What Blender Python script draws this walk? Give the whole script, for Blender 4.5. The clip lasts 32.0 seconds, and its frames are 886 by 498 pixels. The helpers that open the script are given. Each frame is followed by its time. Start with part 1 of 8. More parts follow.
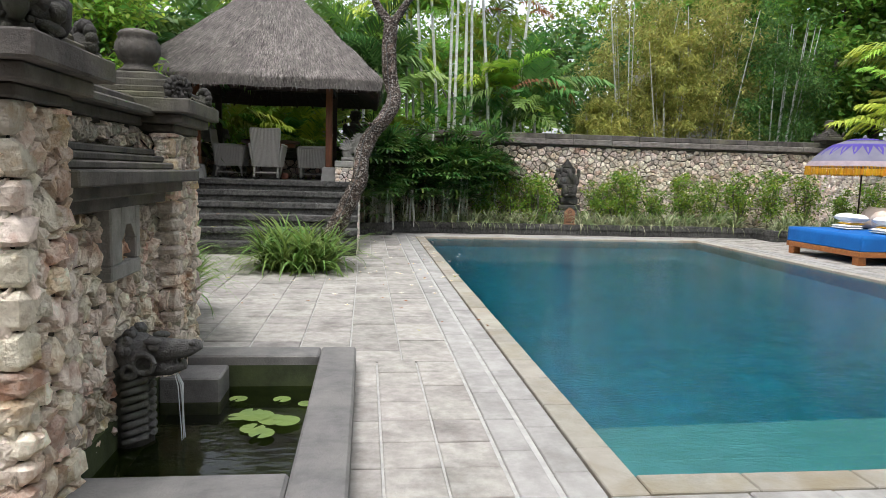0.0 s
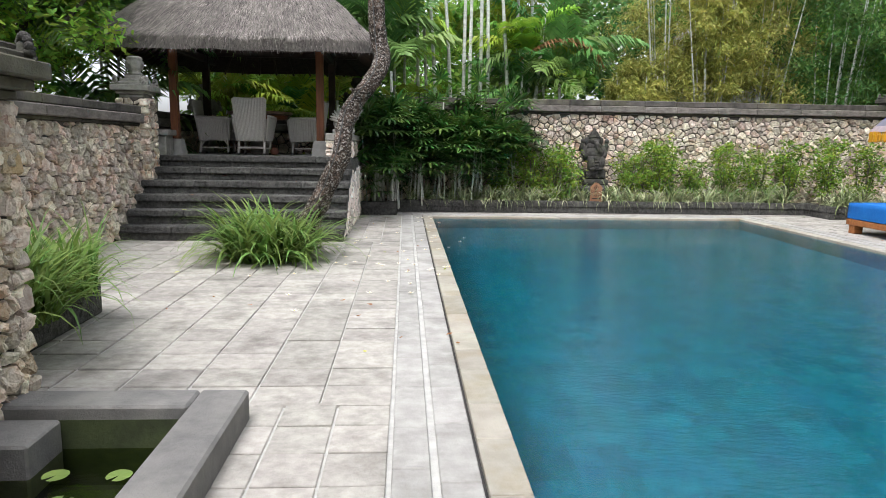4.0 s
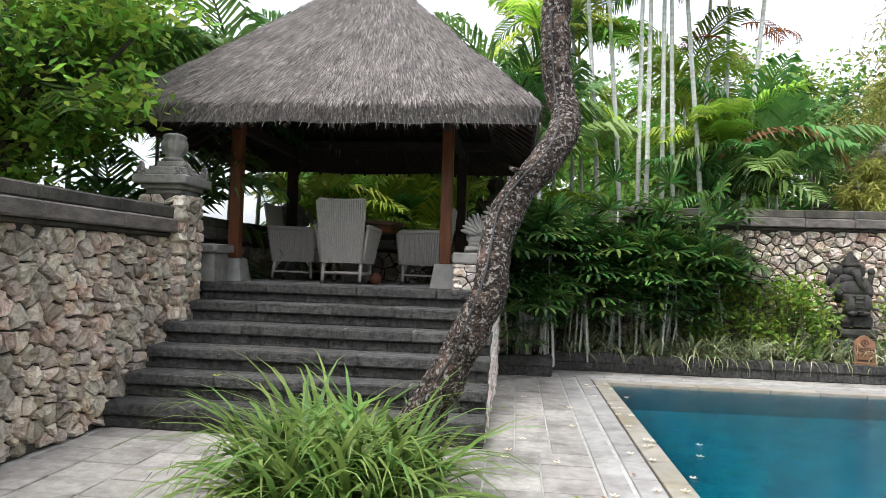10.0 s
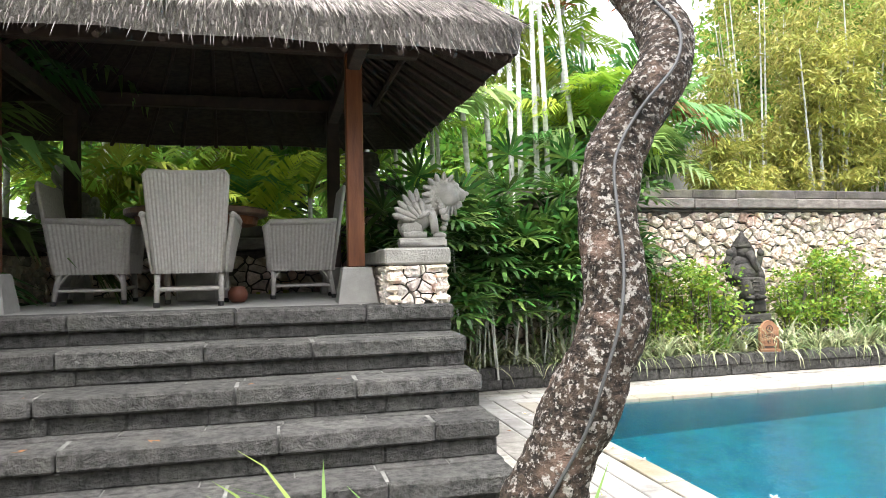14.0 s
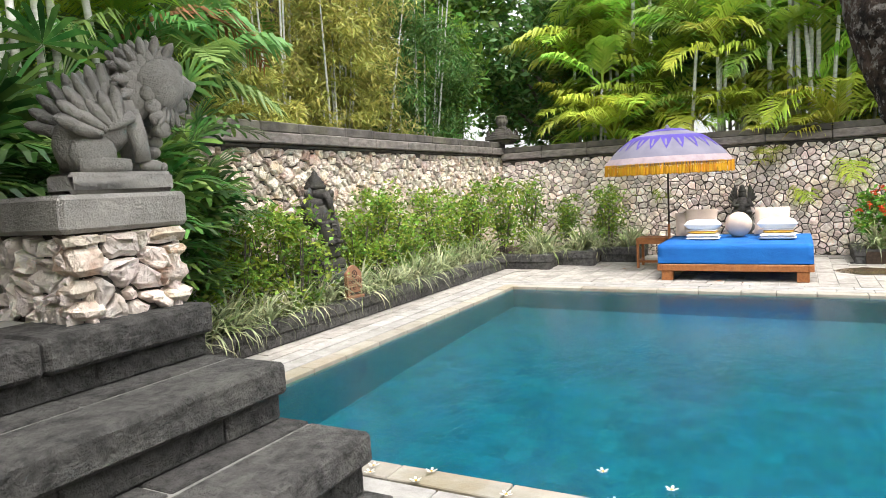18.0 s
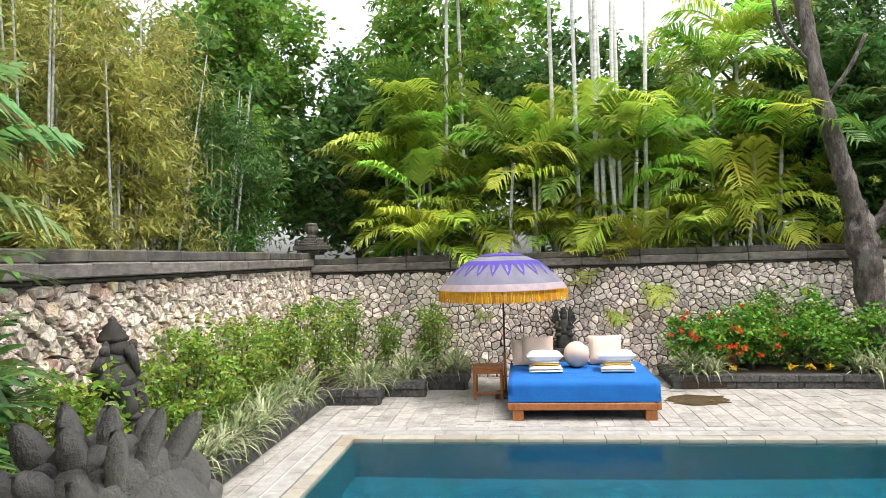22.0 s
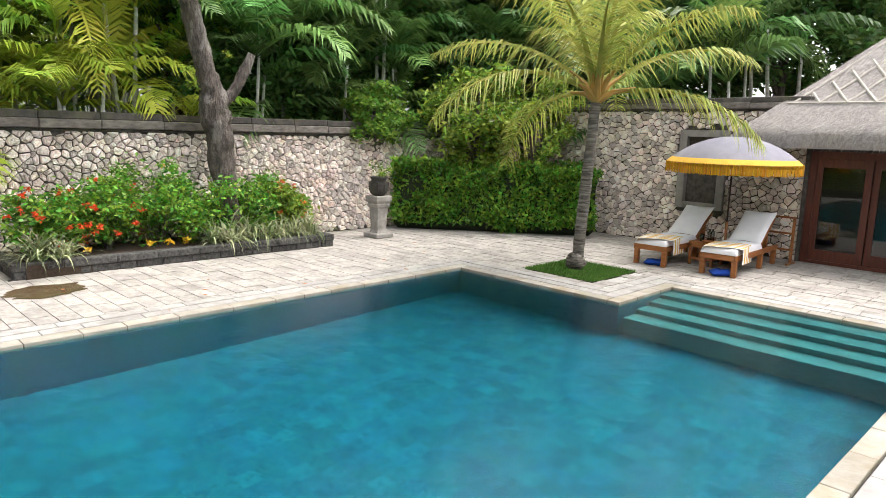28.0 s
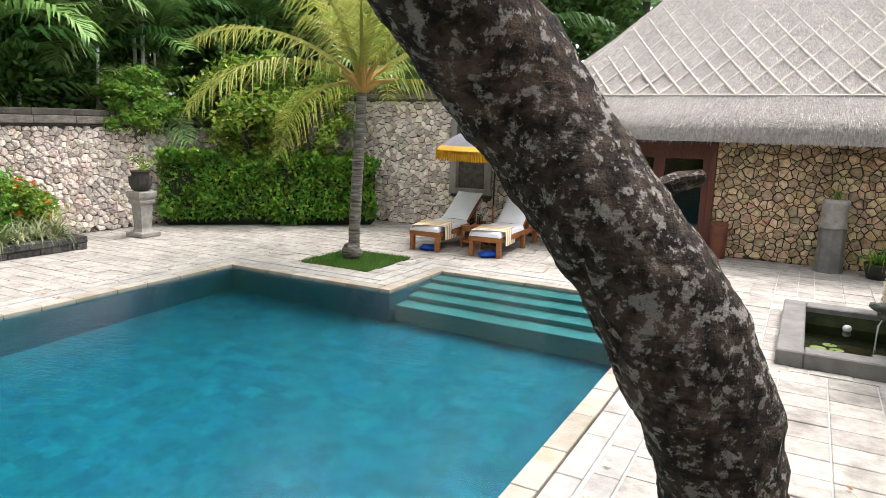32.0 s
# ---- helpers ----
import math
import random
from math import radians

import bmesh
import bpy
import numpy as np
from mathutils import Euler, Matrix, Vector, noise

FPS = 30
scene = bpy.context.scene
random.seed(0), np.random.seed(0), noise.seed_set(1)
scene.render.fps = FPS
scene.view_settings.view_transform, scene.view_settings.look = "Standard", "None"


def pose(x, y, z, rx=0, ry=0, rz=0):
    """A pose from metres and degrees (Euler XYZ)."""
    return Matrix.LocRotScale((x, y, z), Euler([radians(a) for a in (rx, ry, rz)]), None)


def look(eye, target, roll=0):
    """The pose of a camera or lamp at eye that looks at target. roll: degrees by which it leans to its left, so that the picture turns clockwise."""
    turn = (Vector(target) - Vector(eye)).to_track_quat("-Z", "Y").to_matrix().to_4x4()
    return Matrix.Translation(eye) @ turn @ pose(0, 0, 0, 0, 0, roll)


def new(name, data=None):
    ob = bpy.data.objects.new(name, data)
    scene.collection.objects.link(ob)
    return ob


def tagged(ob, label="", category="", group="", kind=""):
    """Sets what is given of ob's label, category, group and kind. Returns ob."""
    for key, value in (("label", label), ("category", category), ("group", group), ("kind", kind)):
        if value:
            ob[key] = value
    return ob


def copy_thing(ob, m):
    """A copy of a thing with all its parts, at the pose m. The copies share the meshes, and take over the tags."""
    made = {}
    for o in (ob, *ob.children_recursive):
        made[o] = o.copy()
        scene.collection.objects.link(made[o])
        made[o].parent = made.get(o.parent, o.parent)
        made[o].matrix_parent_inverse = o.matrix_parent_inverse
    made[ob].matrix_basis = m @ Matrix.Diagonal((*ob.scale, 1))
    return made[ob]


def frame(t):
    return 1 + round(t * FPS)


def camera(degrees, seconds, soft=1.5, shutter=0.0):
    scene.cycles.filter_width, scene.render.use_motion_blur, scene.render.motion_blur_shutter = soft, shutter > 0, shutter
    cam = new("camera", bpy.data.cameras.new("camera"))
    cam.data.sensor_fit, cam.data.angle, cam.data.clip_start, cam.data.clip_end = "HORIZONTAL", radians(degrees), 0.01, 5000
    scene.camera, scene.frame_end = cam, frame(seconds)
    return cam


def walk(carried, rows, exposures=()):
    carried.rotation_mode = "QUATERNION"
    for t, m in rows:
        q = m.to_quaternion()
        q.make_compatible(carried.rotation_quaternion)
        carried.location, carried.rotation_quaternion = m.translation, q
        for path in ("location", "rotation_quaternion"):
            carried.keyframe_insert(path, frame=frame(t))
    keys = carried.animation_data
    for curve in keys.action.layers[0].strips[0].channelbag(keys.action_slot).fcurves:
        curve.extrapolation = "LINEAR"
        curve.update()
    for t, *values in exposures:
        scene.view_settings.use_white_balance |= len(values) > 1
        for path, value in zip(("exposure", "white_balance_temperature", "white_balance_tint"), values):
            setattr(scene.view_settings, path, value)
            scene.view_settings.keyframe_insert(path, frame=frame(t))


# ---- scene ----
cam = camera(66.90, 32.0, 0.6)
PATH = [
    (0, -1.326, -3.009, 1.448, -6.66, -6.49, 1.61),
    (0.5, -1.277, -2.964, 1.447, 0.81, -7.04, 0.81),
    (1, -1.180, -2.826, 1.449, 6.02, -7.77, 1.37),
    (1.5, -1.071, -2.673, 1.455, 8.06, -8.29, -0.11),
    (2, -0.883, -2.523, 1.461, 9.31, -8.59, 1.71),
    (2.5, -0.758, -2.357, 1.453, 10.29, -10.00, 1.03),
    (3, -0.701, -2.142, 1.457, 11.48, -9.09, 1.81),
    (3.5, -0.608, -1.906, 1.469, 5.02, -9.03, 0.97),
    (5.5, -0.516, -0.512, 1.452, -14.93, -7.67, 3.23),
    (6, -0.625, -0.089, 1.449, -5.99, -5.95, 3.00),
    (6.5, -0.714, 0.314, 1.456, -1.29, -4.02, 1.65),
    (7, -0.780, 0.712, 1.459, 2.90, -1.88, 2.86),
    (7.5, -0.861, 1.052, 1.458, 4.21, -1.12, 1.80),
    (8, -0.893, 1.428, 1.459, 3.48, 0.18, 1.04),
    (8.5, -0.935, 1.829, 1.461, 4.57, 0.19, 1.75),
    (9, -0.998, 2.160, 1.465, 5.41, -0.22, 1.65),
    (9.5, -1.116, 2.551, 1.454, 4.95, 0.68, 1.43),
    (10, -1.243, 2.925, 1.467, 6.33, 1.48, 1.80),
    (10.5, -1.313, 3.206, 1.460, 7.03, 1.85, 2.55),
    (11, -1.382, 3.568, 1.462, 6.51, 3.31, 2.49),
    (11.5, -1.448, 3.935, 1.457, 6.33, 3.11, 1.97),
    (12, -1.600, 4.239, 1.463, 6.91, 3.13, 1.92),
    (12.5, -1.867, 4.556, 1.464, 1.61, 3.60, 0.31),
    (13, -2.147, 4.802, 1.461, -2.96, 2.47, 1.59),
    (13.5, -2.454, 5.081, 1.470, -6.28, 2.41, 0.40),
    (14, -2.667, 5.378, 1.488, -13.92, 1.42, -1.11),
    (14.5, -2.867, 5.678, 1.464, -19.11, 1.07, -0.86),
    (16.5, -3.351, 7.111, 1.530, -42.89, -5.34, 0.87),
    (17, -3.306, 7.554, 1.558, -51.06, -6.21, -0.42),
    (17.5, -3.244, 7.858, 1.549, -55.39, -4.71, -1.76),
    (18, -3.172, 8.109, 1.583, -62.11, -5.20, -2.93),
    (18.5, -3.001, 8.296, 1.549, -67.57, -6.67, -1.68),
    (19, -2.831, 8.681, 1.632, -73.23, -5.06, -1.43),
    (19.5, -2.701, 8.903, 1.715, -74.99, -5.05, -0.46),
    (20, -2.563, 9.015, 1.863, -77.80, -4.48, 0.00),
    (20.5, -2.485, 9.183, 1.955, -79.85, -5.36, -0.46),
    (21, -2.306, 9.360, 2.078, -81.63, -3.77, -2.33),
    (21.5, -2.222, 9.530, 2.203, -82.55, -1.89, -0.63),
    (22, -2.165, 9.721, 2.324, -83.23, 0.85, -1.75),
    (22.5, -2.085, 9.835, 2.393, -85.22, -2.20, -1.15),
    (23, -1.927, 9.932, 2.441, -86.71, -3.29, -1.38),
    (23.5, -1.750, 10.030, 2.507, -92.43, -3.30, -1.32),
    (24, -1.602, 10.008, 2.501, -96.41, -5.53, 0.12),
    (24.5, -1.442, 9.987, 2.421, -99.92, -6.36, 0.12),
    (25, -1.235, 9.972, 2.354, -104.95, -7.29, -0.61),
    (25.5, -1.081, 9.848, 2.405, -113.53, -8.04, 0.04),
    (26, -1.012, 9.879, 2.479, -120.25, -7.71, 0.88),
    (26.5, -0.898, 9.866, 2.439, -123.55, -9.07, 1.06),
    (28.5, -1.243, 9.342, 2.174, -136.27, -9.80, 1.56),
    (29, -1.333, 9.284, 2.146, -135.22, -10.30, 2.39),
    (29.5, -1.442, 9.235, 2.174, -135.83, -11.51, 2.18),
    (30, -1.541, 9.173, 2.231, -136.47, -11.83, 2.89),
    (30.5, -1.486, 9.186, 2.254, -138.22, -12.65, 2.67),
    (31, -1.413, 9.108, 2.246, -144.29, -11.48, 1.92),
    (31.5, -1.369, 9.029, 2.187, -150.25, -10.78, 2.91),
    (32, -1.487, 9.105, 2.275, -151.62, -10.49, 1.43),
]
EXPOSURES = [(0, 0.7, 6250, 11), (3, 1.0, 6250, 11), (6, 0.72, 6100, 10), (9, 0.88, 6150, 11), (12, 1.25, 6150, 13), (13, 1.52, 6200, 13), (14, 1.95, 6400, 11), (17, 1.52, 6550, 11), (20, 1.12, 6500, 12), (26, 1.2, 6500, 12), (29, 1.35, 6600, 13), (32, 1.35, 6550, 13)]
walk(cam, [(t, pose(x, y, z, 90 + pitch, 0, yaw) @ pose(0, 0, 0, 0, 0, roll)) for t, x, y, z, yaw, pitch, roll in PATH], EXPOSURES)

# ---- world and light ----
world = bpy.data.worlds.new("sky")
scene.world = world
world.use_nodes = True
wn, wl = world.node_tree.nodes, world.node_tree.links
sky = wn.new("ShaderNodeTexSky")
sky.sky_type = "NISHITA"
sky.sun_disc = False
sky.sun_elevation, sky.sun_rotation = radians(68), radians(212)
sky.dust_density, sky.air_density, sky.ozone_density = 4.0, 1.0, 1.0
hs = wn.new("ShaderNodeHueSaturation")
hs.inputs["Saturation"].default_value = 0.22
wl.new(sky.outputs[0], hs.inputs["Color"])
wl.new(hs.outputs[0], wn["Background"].inputs["Color"])
wn["Background"].inputs["Strength"].default_value = 0.22
sun = new("sun", bpy.data.lights.new("sun", "SUN"))
sun.data.energy, sun.data.angle, sun.data.color = 0.9, radians(20), (1.0, 0.97, 0.92)
SUN_EL, SUN_AZ = radians(68), radians(212)
sun.matrix_world = look((0, 0, 20), (-math.sin(SUN_AZ) * math.cos(SUN_EL) * 10, -math.cos(SUN_AZ) * math.cos(SUN_EL) * 10, 20 - 10 * math.sin(SUN_EL)))
R = random.Random(7)


# ---- materials ----
def mat(name, c1, c2, scale=6.0, rough=0.8, bump=0.3, bscale=40.0, stain=None, sscale=1.2, samt=0.5, rnd="", rvar=0.3, spec=0.4, stretch=(1, 1, 1), metal=0.0, trans=0.0, coat=0.0, bdist=0.02, edge=(0.48, 0.68)):
    m = bpy.data.materials.new(name)
    m.use_nodes = True
    n, l = m.node_tree.nodes, m.node_tree.links
    b = n["Principled BSDF"]
    b.inputs["Roughness"].default_value = rough
    b.inputs["Metallic"].default_value = metal
    b.inputs["Specular IOR Level"].default_value = spec
    b.inputs["Coat Weight"].default_value = coat
    geo = n.new("ShaderNodeNewGeometry")
    mp = n.new("ShaderNodeMapping")
    mp.inputs["Scale"].default_value = stretch
    l.new(geo.outputs["Position"], mp.inputs["Vector"])

    def noise_tex(s, detail=5.0, r=0.6):
        t = n.new("ShaderNodeTexNoise")
        t.inputs["Scale"].default_value, t.inputs["Detail"].default_value, t.inputs["Roughness"].default_value = s, detail, r
        l.new(mp.outputs[0], t.inputs["Vector"])
        return t.outputs["Fac"]

    def ramp(fac, a, z):
        r = n.new("ShaderNodeMapRange")
        r.inputs["From Min"].default_value, r.inputs["From Max"].default_value = a, z
        l.new(fac, r.inputs["Value"])
        return r.outputs[0]

    def mix(fac, a, z):
        x = n.new("ShaderNodeMix")
        x.data_type = "RGBA"
        if fac is not None:
            l.new(fac, x.inputs[0])
        for v, s in ((a, x.inputs[6]), (z, x.inputs[7])):
            if isinstance(v, tuple):
                s.default_value = (*v, 1)
            else:
                l.new(v, s)
        return x

    col = mix(ramp(noise_tex(scale), 0.35, 0.65), c1, c2).outputs[2]
    if stain:
        f = ramp(noise_tex(sscale, 6.0, 0.65), *edge)
        k = n.new("ShaderNodeMath")
        k.operation = "MULTIPLY"
        k.inputs[1].default_value = samt
        l.new(f, k.inputs[0])
        col = mix(k.outputs[0], col, stain).outputs[2]
    if rnd:
        if rnd == "object":
            v = n.new("ShaderNodeObjectInfo").outputs["Random"]
        else:
            v = geo.outputs["Random Per Island"]
        h = n.new("ShaderNodeHueSaturation")
        l.new(ramp(v, 0.0, 1.0), h.inputs["Fac"])
        h.inputs["Fac"].default_value = 1.0
        for s in list(h.inputs["Fac"].links):
            l.remove(s)
        a = n.new("ShaderNodeMapRange")
        a.inputs["To Min"].default_value, a.inputs["To Max"].default_value = 1 - rvar, 1 + rvar
        l.new(v, a.inputs["Value"])
        l.new(a.outputs[0], h.inputs["Value"])
        w = n.new("ShaderNodeTexWhiteNoise")
        w.noise_dimensions = "1D"
        l.new(v, w.inputs["W"])
        a2 = n.new("ShaderNodeMapRange")
        a2.inputs["To Min"].default_value, a2.inputs["To Max"].default_value = 0.5 - rvar * 0.07, 0.5 + rvar * 0.07
        l.new(w.outputs["Value"], a2.inputs["Value"])
        l.new(a2.outputs[0], h.inputs["Hue"])
        l.new(col, h.inputs["Color"])
        col = h.outputs[0]
    l.new(col, b.inputs["Base Color"])
    if bump:
        bp = n.new("ShaderNodeBump")
        bp.inputs["Strength"].default_value, bp.inputs["Distance"].default_value = bump, bdist
        l.new(noise_tex(bscale, 6.0, 0.65), bp.inputs["Height"])
        l.new(bp.outputs[0], b.inputs["Normal"])
    if trans:
        t = n.new("ShaderNodeBsdfTranslucent")
        l.new(col, t.inputs["Color"])
        mx = n.new("ShaderNodeMixShader")
        mx.inputs[0].default_value = trans
        l.new(b.outputs[0], mx.inputs[1])
        l.new(t.outputs[0], mx.inputs[2])
        l.new(mx.outputs[0], n["Material Output"].inputs["Surface"])
    return m


def water_mat(name, tint, wscale, strength, gloss_rough=0.02):
    m = bpy.data.materials.new(name)
    m.use_nodes = True
    n, l = m.node_tree.nodes, m.node_tree.links
    n.remove(n["Principled BSDF"])
    tr, gl, mx, fr, bp = (n.new("ShaderNode" + k) for k in ("BsdfRefraction", "BsdfGlossy", "MixShader", "Fresnel", "Bump"))
    tr.inputs["IOR"].default_value, tr.inputs["Roughness"].default_value = 1.33, 0.0
    tr.inputs["Color"].default_value = (*tint, 1)
    gl.inputs["Roughness"].default_value = gloss_rough
    fr.inputs["IOR"].default_value = 1.33
    geo = n.new("ShaderNodeNewGeometry")
    a, c, add = n.new("ShaderNodeTexNoise"), n.new("ShaderNodeTexNoise"), n.new("ShaderNodeMath")
    mp = n.new("ShaderNodeMapping")
    mp.inputs["Scale"].default_value, mp.inputs["Rotation"].default_value = (0.6, 1.4, 1), (0, 0, radians(25))
    l.new(geo.outputs["Position"], mp.inputs["Vector"])
    for t, s, d in ((a, wscale, 3.0), (c, wscale * 0.22, 2.0)):
        t.inputs["Scale"].default_value, t.inputs["Detail"].default_value = s, d
        l.new(mp.outputs[0], t.inputs["Vector"])
    add.operation = "MULTIPLY"
    l.new(a.outputs["Fac"], add.inputs[0]), l.new(c.outputs["Fac"], add.inputs[1])
    fine, both = n.new("ShaderNodeTexNoise"), n.new("ShaderNodeMath")
    fine.inputs["Scale"].default_value, fine.inputs["Detail"].default_value = wscale * 2.3, 2.0
    l.new(mp.outputs[0], fine.inputs["Vector"])
    both.operation = "MULTIPLY_ADD"
    both.inputs[1].default_value = 0.25
    l.new(fine.outputs["Fac"], both.inputs[0]), l.new(add.outputs[0], both.inputs[2])
    l.new(both.outputs[0], bp.inputs["Height"])
    bp.inputs["Strength"].default_value, bp.inputs["Distance"].default_value = strength, 0.05
    calm = n.new("ShaderNodeBump")
    calm.inputs["Strength"].default_value, calm.inputs["Distance"].default_value = strength * 0.3, 0.05
    l.new(add.outputs[0], calm.inputs["Height"])
    l.new(calm.outputs[0], tr.inputs["Normal"])
    for s in (gl, fr):
        l.new(bp.outputs[0], s.inputs["Normal"])
    l.new(fr.outputs[0], mx.inputs[0]), l.new(tr.outputs[0], mx.inputs[1]), l.new(gl.outputs[0], mx.inputs[2])
    l.new(mx.outputs[0], n["Material Output"].inputs["Surface"])
    return m


def bark_mat(name, brown, black, lichen, rust):
    """Dark cracked bark with transverse ridges, rusty patches and pale lichen crusts of two sizes."""
    m = bpy.data.materials.new(name)
    m.use_nodes = True
    n, l = m.node_tree.nodes, m.node_tree.links
    b = n["Principled BSDF"]
    b.inputs["Roughness"].default_value, b.inputs["Specular IOR Level"].default_value = 0.92, 0.25
    geo = n.new("ShaderNodeNewGeometry")

    def tex(scale, detail, stretch=(1, 1, 1), shift=0.0):
        mp, t = n.new("ShaderNodeMapping"), n.new("ShaderNodeTexNoise")
        mp.inputs["Scale"].default_value, mp.inputs["Location"].default_value = stretch, (shift, shift, shift)
        t.inputs["Scale"].default_value, t.inputs["Detail"].default_value, t.inputs["Roughness"].default_value = scale, detail, 0.68
        l.new(geo.outputs["Position"], mp.inputs["Vector"])
        l.new(mp.outputs[0], t.inputs["Vector"])
        return t.outputs["Fac"]

    def span(v, lo, hi, top=1.0):
        r = n.new("ShaderNodeMapRange")
        r.inputs["From Min"].default_value, r.inputs["From Max"].default_value, r.inputs["To Max"].default_value = lo, hi, top
        l.new(v, r.inputs["Value"])
        return r.outputs[0]

    def over(fac, a, c):
        x = n.new("ShaderNodeMix")
        x.data_type = "RGBA"
        l.new(fac, x.inputs[0])
        l.new(a, x.inputs[6])
        x.inputs[7].default_value = (*c, 1)
        return x.outputs[2]

    rgb = n.new("ShaderNodeRGB")
    rgb.outputs[0].default_value = (*brown, 1)
    ridges = tex(9.0, 6.0, (1, 1, 3.2))
    col = over(span(tex(26.0, 8.0), 0.42, 0.58), rgb.outputs[0], black)
    col = over(span(tex(5.0, 5.0, shift=7.0), 0.55, 0.68, 0.55), col, rust)
    col = over(span(tex(32.0, 8.0, shift=3.0), 0.545, 0.585, 0.8), col, lichen)
    col = over(span(tex(42.0, 5.0, shift=11.0), 0.585, 0.625, 0.8), col, tuple(1.1 * v for v in lichen))
    col = over(span(ridges, 0.46, 0.36, 0.85), col, black)
    l.new(col, b.inputs["Base Color"])
    add, bp = n.new("ShaderNodeMath"), n.new("ShaderNodeBump")
    l.new(ridges, add.inputs[0]), l.new(tex(48.0, 8.0), add.inputs[1])
    bp.inputs["Strength"].default_value, bp.inputs["Distance"].default_value = 1.0, 0.035
    l.new(add.outputs[0], bp.inputs["Height"])
    l.new(bp.outputs[0], b.inputs["Normal"])
    return m


PAVE = mat("limestone_paving", (0.385, 0.36, 0.325), (0.27, 0.25, 0.223), 11, 0.75, 0.45, 34, (0.12, 0.11, 0.097), 2.6, 0.7, "object", 0.14)
PAVE_FAR = mat("limestone_paving_far", (0.385, 0.36, 0.325), (0.27, 0.25, 0.223), 11, 0.75, 0.4, 34, (0.13, 0.12, 0.106), 2.6, 0.65, "island", 0.12)
JOINT = mat("pale_joint", (0.46, 0.45, 0.42), (0.34, 0.33, 0.31), 8, 0.95, 0.5, 60)
STEPJOINT = mat("grey_step_mortar", (0.24, 0.235, 0.22), (0.10, 0.098, 0.09), 14, 0.95, 0.5, 60)
COPING = mat("white_coping", (0.36, 0.347, 0.325), (0.275, 0.262, 0.244), 7, 0.7, 0.35, 30, (0.165, 0.156, 0.14), 2.4, 0.65, "object", 0.1)
EDGE = mat("weathered_pool_edge", (0.33, 0.305, 0.255), (0.26, 0.238, 0.195), 5, 0.6, 0.3, 30, (0.21, 0.165, 0.09), 1.6, 0.7, "object", 0.12)
GROOVE = mat("dark_groove", (0.05, 0.045, 0.04), (0.03, 0.03, 0.03), 8, 0.9, 0.2)
CORAL = mat("coral_stone", (0.77, 0.69, 0.58), (0.48, 0.41, 0.34), 14, 0.9, 1.0, 40, (0.54, 0.30, 0.15), 4.5, 0.55, "island", 0.36, bdist=0.03)
CORAL_PIECE = mat("coral_stone_piece", (0.88, 0.79, 0.66), (0.60, 0.51, 0.41), 16, 0.9, 1.0, 40, (0.60, 0.34, 0.17), 4.0, 0.75, "object", 0.34, bdist=0.03)
CORAL_WARM = mat("warm_coral_stone", (0.70, 0.55, 0.37), (0.46, 0.34, 0.22), 14, 0.9, 1.0, 40, (0.52, 0.27, 0.11), 4.0, 0.55, "island", 0.36, bdist=0.03)
CORAL_GREY = mat("grey_coral_stone", (0.95, 0.87, 0.80), (0.72, 0.62, 0.55), 12, 0.9, 0.9, 34, (0.62, 0.43, 0.30), 2.0, 0.4, "island", 0.36, bdist=0.03)
MORTAR = mat("dark_mortar", (0.11, 0.095, 0.08), (0.05, 0.045, 0.038), 12, 0.95, 0.6, 50)
LAVA = mat("dark_lava_stone", (0.11, 0.106, 0.10), (0.035, 0.034, 0.032), 22, 0.9, 1.0, 42, (0.16, 0.155, 0.14), 5.0, 0.5, "object", 0.22, bdist=0.05)
CAPSTONE = mat("weathered_capstone", (0.115, 0.103, 0.09), (0.05, 0.045, 0.04), 5, 0.9, 0.6, 40, (0.18, 0.18, 0.081), 1.3, 0.35, "object", 0.2)
CAPFACE = mat("grey_brown_cap_face", (0.23, 0.205, 0.18), (0.12, 0.105, 0.092), 7, 0.9, 0.6, 40, (0.07, 0.064, 0.056), 2.2, 0.6, "object", 0.15, stretch=(1, 1, 2.5))
RIM = mat("grey_basin_stone", (0.18, 0.171, 0.162), (0.117, 0.113, 0.108), 6, 0.8, 0.5, 50, (0.252, 0.243, 0.216), 2, 0.4)
PARAS = mat("grey_carved_stone", (0.36, 0.34, 0.31), (0.24, 0.23, 0.21), 9, 0.9, 0.7, 70, (0.15, 0.145, 0.13), 3, 0.5)
CARVED_DARK = mat("dark_carved_stone", (0.055, 0.05, 0.044), (0.024, 0.022, 0.02), 12, 0.85, 0.8, 60, (0.11, 0.12, 0.06), 3, 0.4)
PLINTH = mat("pale_plinth", (0.36, 0.347, 0.324), (0.297, 0.284, 0.266), 10, 0.85, 0.25, 120, (0.234, 0.225, 0.207), 3, 0.3)
POSTWOOD = mat("red_brown_post_wood", (0.198, 0.0675, 0.0252), (0.117, 0.0378, 0.0162), 5, 0.5, 0.25, 30, (0.27, 0.108, 0.045), 2, 0.4, stretch=(6, 6, 0.6))
DARKWOOD = mat("dark_rafter_wood", (0.055, 0.035, 0.026), (0.03, 0.02, 0.016), 8, 0.75, 0.3, 40)
TEAK = mat("orange_teak", (0.34, 0.125, 0.035), (0.22, 0.075, 0.022), 6, 0.45, 0.2, 40, (0.42, 0.19, 0.07), 2, 0.4, stretch=(1, 5, 5))
DOORWOOD = mat("mahogany_door_wood", (0.12, 0.034, 0.02), (0.075, 0.022, 0.014), 5, 0.4, 0.15, 40, stretch=(4, 4, 0.7))
